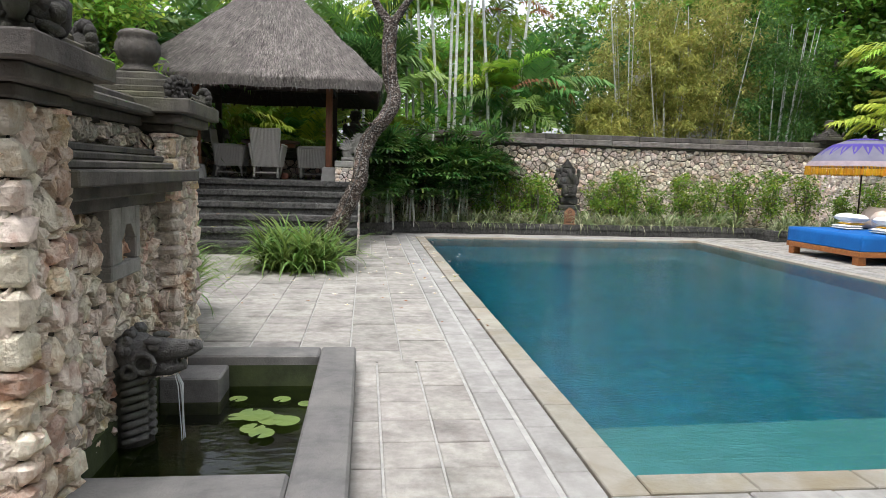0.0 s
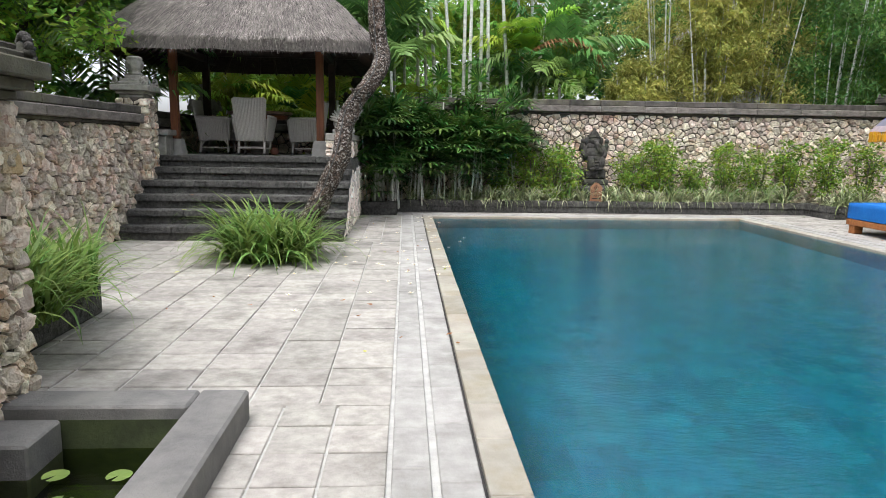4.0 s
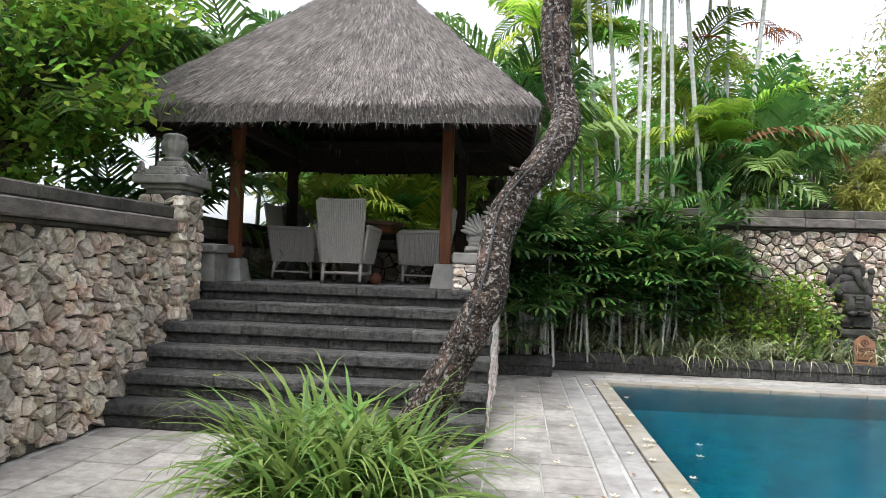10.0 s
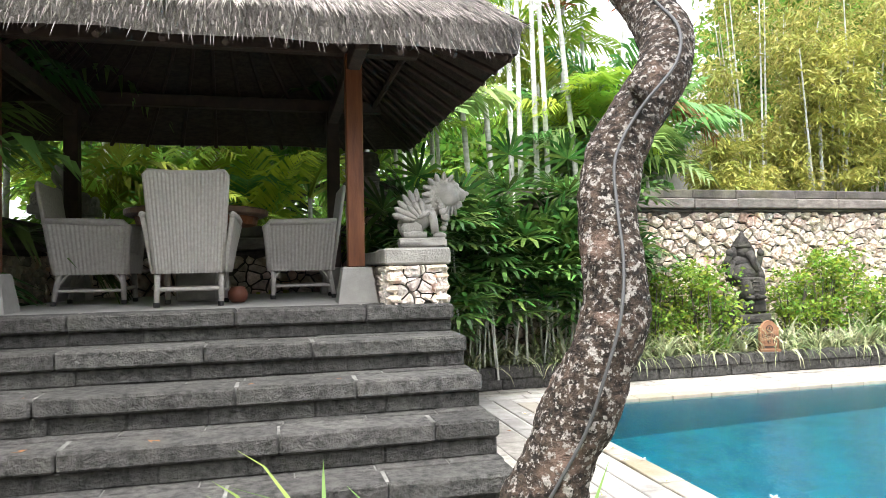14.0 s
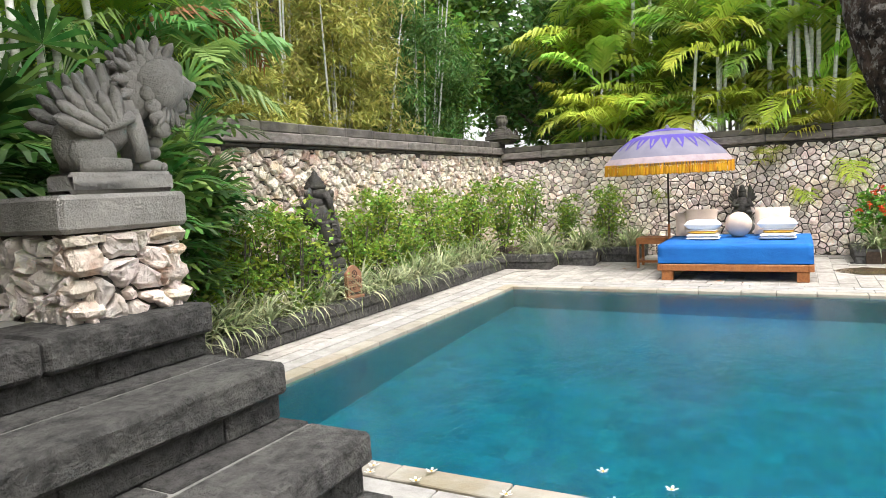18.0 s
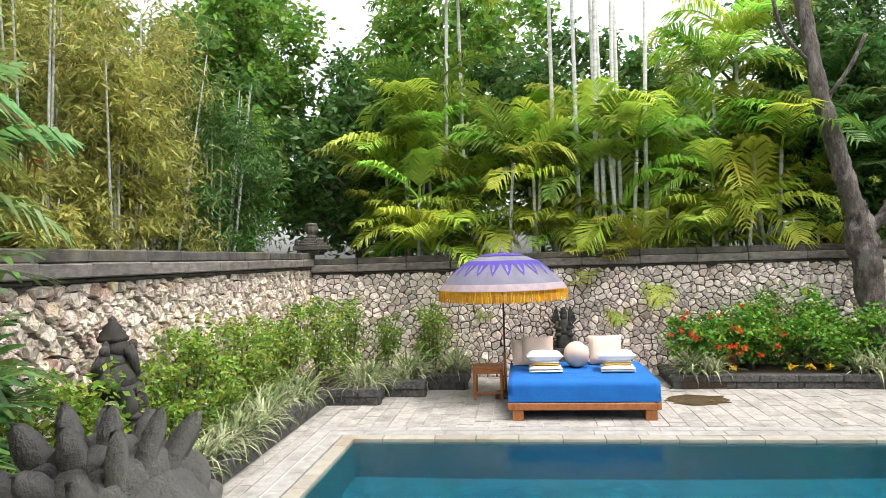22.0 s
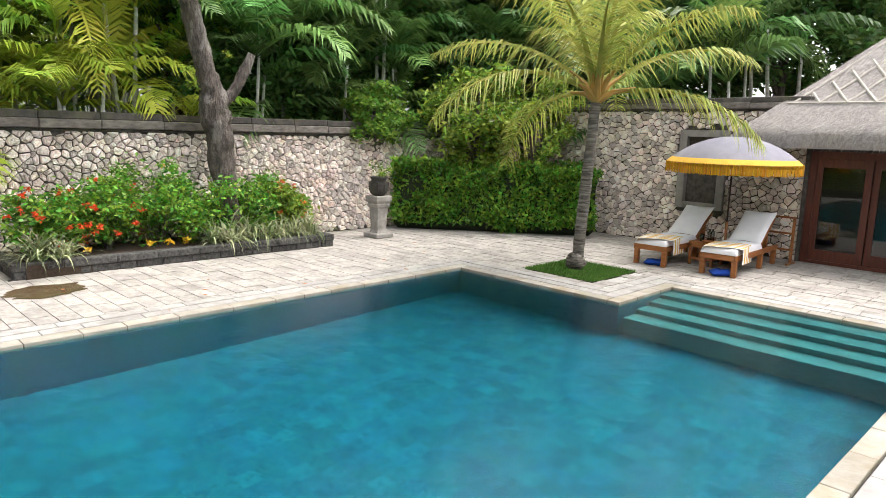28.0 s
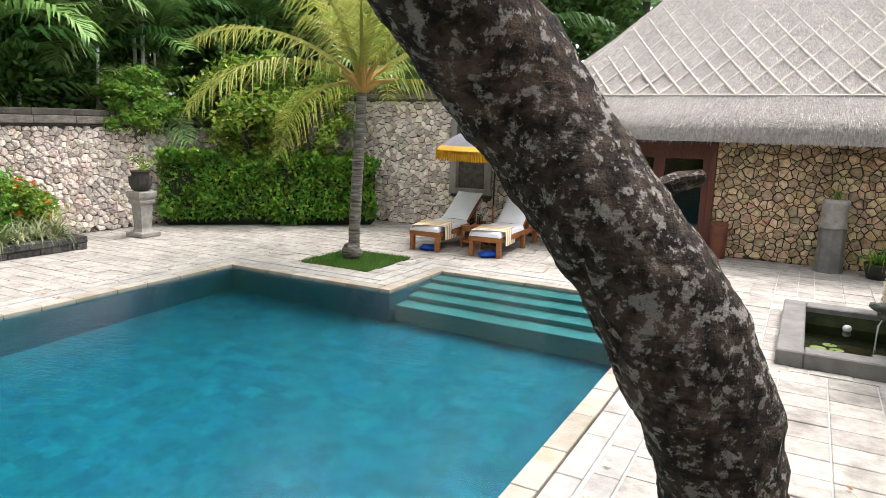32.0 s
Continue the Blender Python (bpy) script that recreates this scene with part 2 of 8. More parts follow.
THATCH = mat("grey_brown_thatch", (0.185, 0.165, 0.15), (0.10, 0.089, 0.08), 26, 0.95, 1.0, 60, (0.235, 0.212, 0.195), 1.5, 0.4, stretch=(1, 1, 0.5), bdist=0.04)
STRAW = mat("thatch_strand", (0.235, 0.21, 0.19), (0.125, 0.11, 0.10), 6, 0.95, 0.0, rnd="island", rvar=0.75)
THATCH_L = mat("pale_thatch", (0.43, 0.395, 0.37), (0.27, 0.245, 0.225), 26, 0.95, 1.0, 60, (0.49, 0.455, 0.43), 1.5, 0.4, stretch=(1, 1, 0.5), bdist=0.04)
STRAW_L = mat("pale_thatch_strand", (0.50, 0.46, 0.43), (0.31, 0.285, 0.26), 6, 0.95, 0.0, rnd="island", rvar=0.45)
BAMBOO_POLE = mat("pale_split_bamboo", (0.52, 0.48, 0.42), (0.40, 0.37, 0.32), 8, 0.7, 0.2)
# brown thatch underside, darkened in its colour for the shade under both roofs
UNDER_SHADE = mat("shaded_thatch_underside", (0.075, 0.058, 0.047), (0.04, 0.03, 0.025), 14, 0.95, 0.8, 40, stretch=(1, 1, 3))
POOLTILE = mat("blue_green_pool_stone", (0.003, 0.114, 0.154), (0.002, 0.086, 0.12), 5, 0.6, 0.1, 10, (0.002, 0.045, 0.066), 22, 0.55, "island", 0.18, edge=(0.52, 0.62))
POOLSTEP = mat("pale_pool_step", (0.165, 0.205, 0.185), (0.13, 0.17, 0.155), 4, 0.6, 0.2)
CARVED_GREY = mat("wet_grey_carving", (0.17, 0.165, 0.155), (0.085, 0.08, 0.075), 14, 0.6, 0.8, 60, (0.07, 0.085, 0.035), 4, 0.5)
PUDDLE = mat("brown_puddle", (0.10, 0.065, 0.03), (0.05, 0.035, 0.018), 6, 0.12, 0.15, 30, (0.20, 0.16, 0.11), 5, 0.5)
BASININ = mat("mossy_basin_inside", (0.06, 0.075, 0.028), (0.03, 0.038, 0.016), 5, 0.9, 0.3)
WATER = water_mat("pool_water", (0.36, 0.88, 0.95), 20.0, 0.17)
WATER_D = water_mat("pond_water", (0.42, 0.50, 0.24), 6.0, 0.14)
SOIL = mat("planter_soil", (0.07, 0.048, 0.032), (0.04, 0.028, 0.02), 20, 1.0, 0.8, 60)
GROUND = mat("garden_ground", (0.05, 0.055, 0.025), (0.03, 0.034, 0.018), 2, 1.0, 0.5, 20)
BARK = bark_mat("lichened_bark", (0.085, 0.06, 0.045), (0.014, 0.011, 0.009), (0.42, 0.39, 0.355), (0.30, 0.20, 0.155))
BARK_G = mat("grey_brown_bark", (0.13, 0.108, 0.09), (0.055, 0.046, 0.04), 14, 0.95, 1.0, 26, (0.24, 0.22, 0.195), 6, 0.6, stretch=(1, 1, 0.4), bdist=0.06, edge=(0.52, 0.6))
PALMTRUNK = mat("grey_palm_trunk", (0.56, 0.56, 0.51), (0.42, 0.42, 0.38), 4, 0.85, 0.4, 14, (0.17, 0.19, 0.12), 2, 0.4, stretch=(1, 1, 5))
COCOTRUNK = mat("ringed_coconut_trunk", (0.24, 0.215, 0.18), (0.05, 0.042, 0.034), 6, 0.9, 1.0, 20, (0.36, 0.34, 0.30), 5, 0.5, stretch=(0.6, 0.6, 5), bdist=0.04, edge=(0.52, 0.6))
COCOSTALK = mat("yellow_frond_stalk", (0.36, 0.20, 0.04), (0.26, 0.16, 0.035), 5, 0.6, 0.1)


def leaf(name, c1, c2, rvar=0.3, rough=0.5, trans=0.4, rnd="island"):
    return mat(name, c1, c2, 3.0, rough, 0.0, rnd=rnd, rvar=rvar, trans=trans, spec=0.35)


L_LILY = leaf("lily_leaf", (0.12, 0.22, 0.04), (0.20, 0.29, 0.08), 0.4)
L_VARI = leaf("variegated_blade", (0.15, 0.235, 0.065), (0.48, 0.48, 0.32), 0.55, 0.45, 0.3)
L_PALM = leaf("areca_leaf", (0.21, 0.38, 0.042), (0.42, 0.53, 0.075), 0.6, 0.45, 0.4, "object")
L_PALM_Y = leaf("yellow_areca_leaf", (0.30, 0.40, 0.04), (0.42, 0.42, 0.06), 0.4, 0.45, 0.4, "object")
L_PALM_D = leaf("dark_palm_leaf", (0.085, 0.18, 0.045), (0.15, 0.27, 0.07), 0.55, 0.45, 0.35, "object")
L_COCO = leaf("coconut_leaf", (0.24, 0.30, 0.05), (0.38, 0.38, 0.09), 0.35)
L_FAN = leaf("fan_palm_leaf", (0.032, 0.088, 0.02), (0.095, 0.185, 0.037), 0.6, 0.35, 0.3)
L_BAMB = leaf("bamboo_leaf", (0.27, 0.29, 0.06), (0.38, 0.36, 0.10), 0.45)
L_BAMB_Y = leaf("yellow_bamboo_leaf", (0.44, 0.42, 0.10), (0.33, 0.36, 0.08), 0.35)
L_TREE = leaf("broad_leaf", (0.12, 0.25, 0.035), (0.19, 0.33, 0.05), 0.45, 0.5, 0.55)
L_CANOPY = leaf("sunlit_canopy_leaf", (0.21, 0.38, 0.05), (0.34, 0.50, 0.085), 0.55, 0.45, 0.6)
L_TREE_D = leaf("dark_broad_leaf", (0.058, 0.14, 0.03), (0.105, 0.205, 0.045), 0.5)
L_SHRUB = leaf("shrub_leaf", (0.14, 0.25, 0.035), (0.27, 0.37, 0.05), 0.6, 0.45, 0.45)
L_HEDGE = leaf("hedge_leaf", (0.065, 0.19, 0.022), (0.23, 0.42, 0.05), 0.65, 0.4)
L_GRASS = leaf("grass_blade", (0.066, 0.168, 0.024), (0.108, 0.228, 0.036), 0.3)
L_LILYPAD = leaf("lily_pad_leaf", (0.12, 0.20, 0.05), (0.18, 0.26, 0.06), 0.25, 0.4, 0.1)
F_RED = leaf("orange_red_petal", (0.70, 0.06, 0.02), (0.75, 0.14, 0.03), 0.2)
F_YEL = leaf("yellow_petal", (0.75, 0.50, 0.03), (0.7, 0.42, 0.03), 0.15)
F_WHITE = leaf("white_petal", (0.75, 0.72, 0.62), (0.7, 0.68, 0.6), 0.1)
L_BROWN = leaf("dry_brown_leaf", (0.24, 0.11, 0.035), (0.32, 0.17, 0.06), 0.3)
WICKER = mat("grey_white_wicker", (0.44, 0.41, 0.38), (0.36, 0.335, 0.31), 40, 0.7, 0.5, 160)
RUBBER = mat("black_foot", (0.015, 0.015, 0.015), (0.02, 0.02, 0.02), 10, 0.7, 0)
BLUE = mat("royal_blue_cover", (0.004, 0.125, 0.42), (0.004, 0.095, 0.34), 2, 0.85, 0.25, 9, bdist=0.05)
BLUETOWEL = mat("blue_towel", (0.01, 0.07, 0.40), (0.008, 0.05, 0.3), 8, 0.95, 0.6, 120)
TOWEL = mat("white_towel", (0.78, 0.77, 0.74), (0.72, 0.71, 0.68), 8, 0.95, 0.5, 140)
TOWELY = mat("yellow_stripe", (0.70, 0.42, 0.06), (0.62, 0.36, 0.05), 8, 0.95, 0.5, 140)
CUSHION = mat("beige_cushion", (0.62, 0.49, 0.40), (0.55, 0.43, 0.35), 6, 0.95, 0.3, 120)
MATTRESS = mat("white_lounger_mattress", (0.80, 0.79, 0.80), (0.74, 0.73, 0.74), 4, 0.9, 0.2, 12)
LILAC = mat("faded_lilac_canvas", (0.165, 0.158, 0.205), (0.13, 0.124, 0.17), 3, 0.9, 0.2, 90, (0.21, 0.20, 0.235), 2, 0.4)
VIOLET = mat("violet_canvas", (0.075, 0.05, 0.28), (0.058, 0.04, 0.22), 3, 0.9, 0.2, 90)
GREYCANVAS = mat("greyish_canvas", (0.21, 0.205, 0.235), (0.17, 0.166, 0.20), 3, 0.9, 0.2, 90, (0.27, 0.26, 0.28), 2, 0.5)
PINKBAND = mat("faded_pink_braid", (0.34, 0.27, 0.28), (0.27, 0.215, 0.23), 8, 0.9, 0.2, 90)
FRINGE = mat("golden_fringe", (0.56, 0.27, 0.008), (0.46, 0.21, 0.006), 8, 0.9, 0.0, rnd="island", rvar=0.25)
GLASS_TABLE = mat("table_top_wood", (0.14, 0.085, 0.055), (0.09, 0.055, 0.036), 5, 0.35, 0.1)
SIGN = mat("terracotta_sign", (0.30, 0.15, 0.085), (0.22, 0.11, 0.06), 10, 0.85, 0.4, 60)
SIGNTEXT = mat("dark_letters", (0.05, 0.03, 0.02), (0.05, 0.03, 0.02), 5, 0.8, 0)
CLAY = mat("brown_clay", (0.17, 0.055, 0.03), (0.11, 0.038, 0.022), 6, 0.6, 0.3)
PLASTER = mat("grey_window_surround", (0.27, 0.255, 0.235), (0.2, 0.19, 0.175), 6, 0.9, 0.3, 60)
LOUVRE = mat("dark_louvre_wood", (0.055, 0.04, 0.033), (0.035, 0.025, 0.02), 6, 0.7, 0.1)
ROOM = mat("dim_room_plaster", (0.30, 0.27, 0.23), (0.25, 0.22, 0.19), 3, 0.9, 0)
GALV = mat("grey_cable", (0.06, 0.06, 0.06), (0.05, 0.05, 0.05), 5, 0.6, 0)


def glass_mat():
    m = bpy.data.materials.new("door_glass")
    m.use_nodes = True
    n, l = m.node_tree.nodes, m.node_tree.links
    n.remove(n["Principled BSDF"])
    tr, gl, mx, fr = (n.new("ShaderNode" + k) for k in ("BsdfTransparent", "BsdfGlossy", "MixShader", "Fresnel"))
    tr.inputs["Color"].default_value = (0.55, 0.58, 0.56, 1)
    gl.inputs["Roughness"].default_value = 0.01
    fr.inputs["IOR"].default_value = 1.6
    l.new(fr.outputs[0], mx.inputs[0]), l.new(tr.outputs[0], mx.inputs[1]), l.new(gl.outputs[0], mx.inputs[2])
    l.new(mx.outputs[0], n["Material Output"].inputs["Surface"])
    return m


GLASS = glass_mat()


# ---- mesh building ----
class Mesh:
    def __init__(self):
        self.v, self.f = [], []

    def add(self, verts, faces):
        o = len(self.v)
        self.v.extend(verts)
        self.f.extend([tuple(i + o for i in f) for f in faces])
        return self

    def box(self, x0, x1, y0, y1, z0, z1, c=0.0):
        if c <= 0:
            vs = [(x, y, z) for x in (x0, x1) for y in (y0, y1) for z in (z0, z1)]
            return self.add(vs, [(0, 1, 3, 2), (4, 6, 7, 5), (0, 4, 5, 1), (2, 3, 7, 6), (0, 2, 6, 4), (1, 5, 7, 3)])
        vs, idx = [], {}
        for i, x in enumerate((x0, x1)):
            for j, y in enumerate((y0, y1)):
                for k, z in enumerate((z0, z1)):
                    cx, cy, cz = (c if i == 0 else -c), (c if j == 0 else -c), (c if k == 0 else -c)
                    for a, p in enumerate(((x, y + cy, z + cz), (x + cx, y, z + cz), (x + cx, y + cy, z))):
                        idx[i, j, k, a] = len(vs)
                        vs.append(p)
        fs = []
        for s in (0, 1):
            fs += [tuple(idx[s, j, k, 0] for j, k in ((0, 0), (1, 0), (1, 1), (0, 1))), tuple(idx[i, s, k, 1] for i, k in ((0, 0), (1, 0), (1, 1), (0, 1))), tuple(idx[i, j, s, 2] for i, j in ((0, 0), (1, 0), (1, 1), (0, 1)))]
        for s in (0, 1):
            for t in (0, 1):
                fs += [(idx[s, t, 0, 0], idx[s, t, 1, 0], idx[s, t, 1, 1], idx[s, t, 0, 1]), (idx[s, 0, t, 0], idx[s, 1, t, 0], idx[s, 1, t, 2], idx[s, 0, t, 2]), (idx[0, s, t, 1], idx[1, s, t, 1], idx[1, s, t, 2], idx[0, s, t, 2])]
        fs += [tuple(idx[i, j, k, a] for a in range(3)) for i in (0, 1) for j in (0, 1) for k in (0, 1)]
        return self.add(vs, fs)

    def lathe(self, profile, n=16, at=(0, 0, 0), wob=0.0):
        vs, fs = [], []
        for r, z in profile:
            for i in range(n):
                a = 2 * math.pi * i / n
                q = r * (1 + wob * math.sin(5 * a + z * 9))
                vs.append((at[0] + q * math.cos(a), at[1] + q * math.sin(a), at[2] + z))
        m = len(profile)
        for k in range(m - 1):
            fs += [(k * n + i, k * n + (i + 1) % n, (k + 1) * n + (i + 1) % n, (k + 1) * n + i) for i in range(n)]
        fs += [tuple(range(n - 1, -1, -1)), tuple((m - 1) * n + i for i in range(n))]
        return self.add(vs, fs)

    def tube(self, pts, radii, n=8, rough=0.0, caps=True):
        pts = [Vector(p) for p in pts]
        if not isinstance(radii, (list, tuple)):
            radii = [radii] * len(pts)
        vs, fs = [], []
        ref = Vector((0.31, 0.17, 0.9))
        for k, p in enumerate(pts):
            d = (pts[min(k + 1, len(pts) - 1)] - pts[max(k - 1, 0)]).normalized()
            a = d.cross(Vector((0, 1, 0)) if abs(d.y) < 0.9 else Vector((1, 0, 0))).normalized()
            b = d.cross(a)
            for i in range(n):
                t = 2 * math.pi * i / n
                q = radii[k]
                if rough:
                    q *= 1 + rough * noise.noise(Vector((p.x * 3 + math.cos(t) * 1.2, p.y * 3 + math.sin(t) * 1.2, p.z * 3)))
                vs.append(tuple(p + a * (q * math.cos(t)) + b * (q * math.sin(t))))
        for k in range(len(pts) - 1):
            fs += [(k * n + i, k * n + (i + 1) % n, (k + 1) * n + (i + 1) % n, (k + 1) * n + i) for i in range(n)]
        if caps:
            fs += [tuple(range(n - 1, -1, -1)), tuple((len(pts) - 1) * n + i for i in range(n))]
        return self.add(vs, fs)

    def ball(self, c, r, n=10, m=7, wob=0.0):
        rx, ry, rz = r if isinstance(r, tuple) else (r, r, r)
        vs, fs = [(c[0], c[1], c[2] - rz)], []
        for k in range(1, m):
            t = math.pi * k / m
            for i in range(n):
                a = 2 * math.pi * i / n
                q = 1 + (wob * noise.noise(Vector((c[0] * 7 + 3 * math.cos(a), c[1] * 7 + 3 * math.sin(a), 5 * t))) if wob else 0)
                vs.append((c[0] + rx * q * math.sin(t) * math.cos(a), c[1] + ry * q * math.sin(t) * math.sin(a), c[2] - rz * q * math.cos(t)))
        vs.append((c[0], c[1], c[2] + rz))
        fs += [(0, 1 + (i + 1) % n, 1 + i) for i in range(n)]
        for k in range(m - 2):
            fs += [(1 + k * n + i, 1 + k * n + (i + 1) % n, 1 + (k + 1) * n + (i + 1) % n, 1 + (k + 1) * n + i) for i in range(n)]
        e = len(vs) - 1
        fs += [(1 + (m - 2) * n + i, 1 + (m - 2) * n + (i + 1) % n, e) for i in range(n)]
        return self.add(vs, fs)

    def moved(self, m, start=0):
        self.v[start:] = [tuple(m @ Vector(p)) for p in self.v[start:]]
        return self

    def data(self, name, material, smooth=False):
        d = bpy.data.meshes.new(name)
        d.from_pydata(self.v, [], self.f)
        d.materials.append(material)
        if smooth:
            d.shade_smooth()
        return d


def part(name, bm, material, parent=None, label="", smooth=False):
    ob = new(name, bm.data(name, material, smooth) if isinstance(bm, Mesh) else bm)
    ob.parent = parent
    return tagged(ob, label)


def thing(name, label, category, at=(0, 0, 0), group="", rz=0.0):
    ob = new(name)
    ob.empty_display_size = 0.1
    ob.matrix_basis = pose(*at, 0, 0, rz)
    return tagged(ob, label, category, group)


def solid(name, bm, material, label, category="", group="", kind="", smooth=False):
    return tagged(part(name, bm, material, None, "", smooth), label, category, group, kind)


def setting(name, bm, material, label, smooth=False):
    return solid(name, bm, material, label, "", "", "structure", smooth)


# ---- rubble masonry ----
def cells(w, h, s, rng, keep=None):
    """Irregular stones that fill a rectangle: polygons in its plane."""
    nx, nz = max(1, round(w / s)), max(1, round(h / (s * 0.7)))
    sx, sz = w / nx, h / nz
    P = {}
    for j in range(-2, nz + 2):
        for i in range(-2, nx + 2):
            P[i, j] = ((i + 0.5 + 0.5 * (j % 2) - 0.25 + rng.uniform(-0.42, 0.42)) * sx, (j + 0.5 + rng.uniform(-0.4, 0.4)) * sz, rng.uniform(-0.34, 0.34) * s * s)
    out = []
    for j in range(nz):
        for i in range(-1, nx + 1):
            p = P[i, j] if (i, j) in P else None
            poly = [(p[0] - s * 1.2, p[1] - s * 1.2), (p[0] + s * 1.2, p[1] - s * 1.2), (p[0] + s * 1.2, p[1] + s * 1.2), (p[0] - s * 1.2, p[1] + s * 1.2)]
            planes = [((1, 0), w), ((-1, 0), 0), ((0, 1), h), ((0, -1), 0)]
            for dj in (-2, -1, 0, 1, 2):
                for di in (-2, -1, 0, 1, 2):
                    q = P.get((i + di, j + dj))
                    if q and (di or dj):
                        n = (q[0] - p[0], q[1] - p[1])
                        planes.append((n, (n[0] * (p[0] + q[0]) + n[1] * (p[1] + q[1]) + p[2] - q[2]) / 2))
            for n, d in planes:
                res = []
                for a in range(len(poly)):
                    u, v = poly[a], poly[(a + 1) % len(poly)]
                    du, dv = n[0] * u[0] + n[1] * u[1] - d, n[0] * v[0] + n[1] * v[1] - d
                    if du <= 0:
                        res.append(u)
                    if du * dv < 0:
                        t = du / (du - dv)
                        res.append((u[0] + t * (v[0] - u[0]), u[1] + t * (v[1] - u[1])))
                poly = res
                if len(poly) < 3:
                    break
            if len(poly) < 3:
                continue
            cx, cz = sum(q[0] for q in poly) / len(poly), sum(q[1] for q in poly) / len(poly)
            if keep and not keep(cx, cz):
                continue
            area = abs(sum(poly[a][0] * poly[(a + 1) % len(poly)][1] - poly[(a + 1) % len(poly)][0] * poly[a][1] for a in range(len(poly)))) / 2
            if area > 0.1 * s * s:
                out.append((cx, cz, poly))
    return out


def stone_mesh(bm, cell, o, u, n, depth, rng, gap=0.9, fine=False):
    cx, cz, poly = cell
    if fine:
        out = []
        for i, (x, z) in enumerate(poly):
            x2, z2 = poly[(i + 1) % len(poly)]
            j = rng.uniform(0.86, 1.02)
            out += [(cx + (x - cx) * 0.95, cz + (z - cz) * 0.95), (cx + ((x + x2) / 2 - cx) * j, cz + ((z + z2) / 2 - cz) * j)]
        poly = out
    o, u, n = Vector(o), Vector(u), Vector(n)
    k = len(poly)
    vs, d1, tx, tz = [], depth * rng.uniform(0.65, 1.15), rng.uniform(-0.25, 0.25), rng.uniform(-0.25, 0.25)
    for sc, dp in ((gap, 0.0), (gap * 0.97, 0.55 * d1), (gap * 0.84, 0.9 * d1), (gap * 0.5, d1)):
        for x, z in poly:
            q = sc * (1 + (rng.uniform(-0.1, 0.04) if dp else 0.0))
            a, b = cx + (x - cx) * q, cz + (z - cz) * q
            e = dp + (tx * (a - cx) + tz * (b - cz) if dp > 0.6 * d1 else 0) + (rng.uniform(-0.2, 0.2) * d1 if dp else -0.01)
            if fine and dp:
                e += 0.45 * depth * noise.noise(Vector((a * 26, b * 26, cx * 9))) + 0.25 * depth * noise.noise(Vector((a * 60, b * 60, cz * 9)))
            vs.append(tuple(o + u * a + Vector((0, 0, b)) + n * e))
    fs = []
    for r in range(3):
        fs += [(r * k + i, r * k + (i + 1) % k, (r + 1) * k + (i + 1) % k, (r + 1) * k + i) for i in range(k)]
    fs.append(tuple(3 * k + i for i in range(k)))
    bm.add(vs, fs)


def rubble(parent, o, u, n, w, h, s, depth, material, seed, keep=None, pieces=0, fine=True):
    """Stones proud of a mortar face at o, along u, facing n. The first of them, up to pieces, are parts of their own."""
    rng = random.Random(seed)
    cs = cells(w, h, s, rng, keep)
    rest = Mesh()
    for i, c in enumerate(cs):
        if i < pieces:
            bm = Mesh()
            stone_mesh(bm, c, o, u, n, depth, rng, rng.uniform(0.9, 0.97), True)
            part("stone", bm, CORAL_PIECE, parent)
        else:
            stone_mesh(rest, c, o, u, n, depth, rng, rng.uniform(0.9, 0.98), fine)
    if rest.v:
        tagged(part("rubble", rest, material, parent), kind="stuff")


def row_blocks(parent, name, x0, x1, step, make, material, seed=1, axis=0):
    """A run of blocks end to end, each a part."""
    rng = random.Random(seed)
    a = x0
    while a < x1 - 0.05:
        b = min(x1, a + step * rng.uniform(0.75, 1.25))
        if x1 - b < step * 0.4:
            b = x1
        bm = Mesh()
        make(bm, a + 0.004, b - 0.004, rng.uniform(-1, 1))
        part(name, bm, material, parent)
        a = b


# ---- ground, deck and pool ----
PX, PN, PS, NX = 6.45, 12.0, 1.5, 3.45
g = Mesh()
for x0, x1, y0, y1 in ((-400, -4.9, -400, 400), (11.3, 400, -400, 400), (-4.9, 11.3, 14.1, 400), (-4.9, 11.3, -400, -4.3)):
    g.box(x0, x1, y0, y1, -0.5, -0.03)
setting("ground", g, GROUND, "dark garden soil under the planting")
deck = Mesh()
for x0, x1, y0, y1 in ((-4.9, -0.3, 1.8, 14.1), (-1.45, -0.3, -4.3, 1.8), (-4.9, -1.45, -4.3, -0.46), (-4.9, -2.8, -0.46, 1.8), (PX + 0.3, 11.3, -4.3, 14.1), (-0.3, PX + 0.3, PN + 0.3, 14.1), (NX + 0.3, PX + 0.3, -4.3, PS - 0.3), (-0.3, NX + 0.3, -4.3, -0.3)):
    deck.box(x0, x1, y0, y1, -0.3, -0.012)
pavement = setting("pavement", deck, JOINT, "pale mortar bed under the limestone deck")


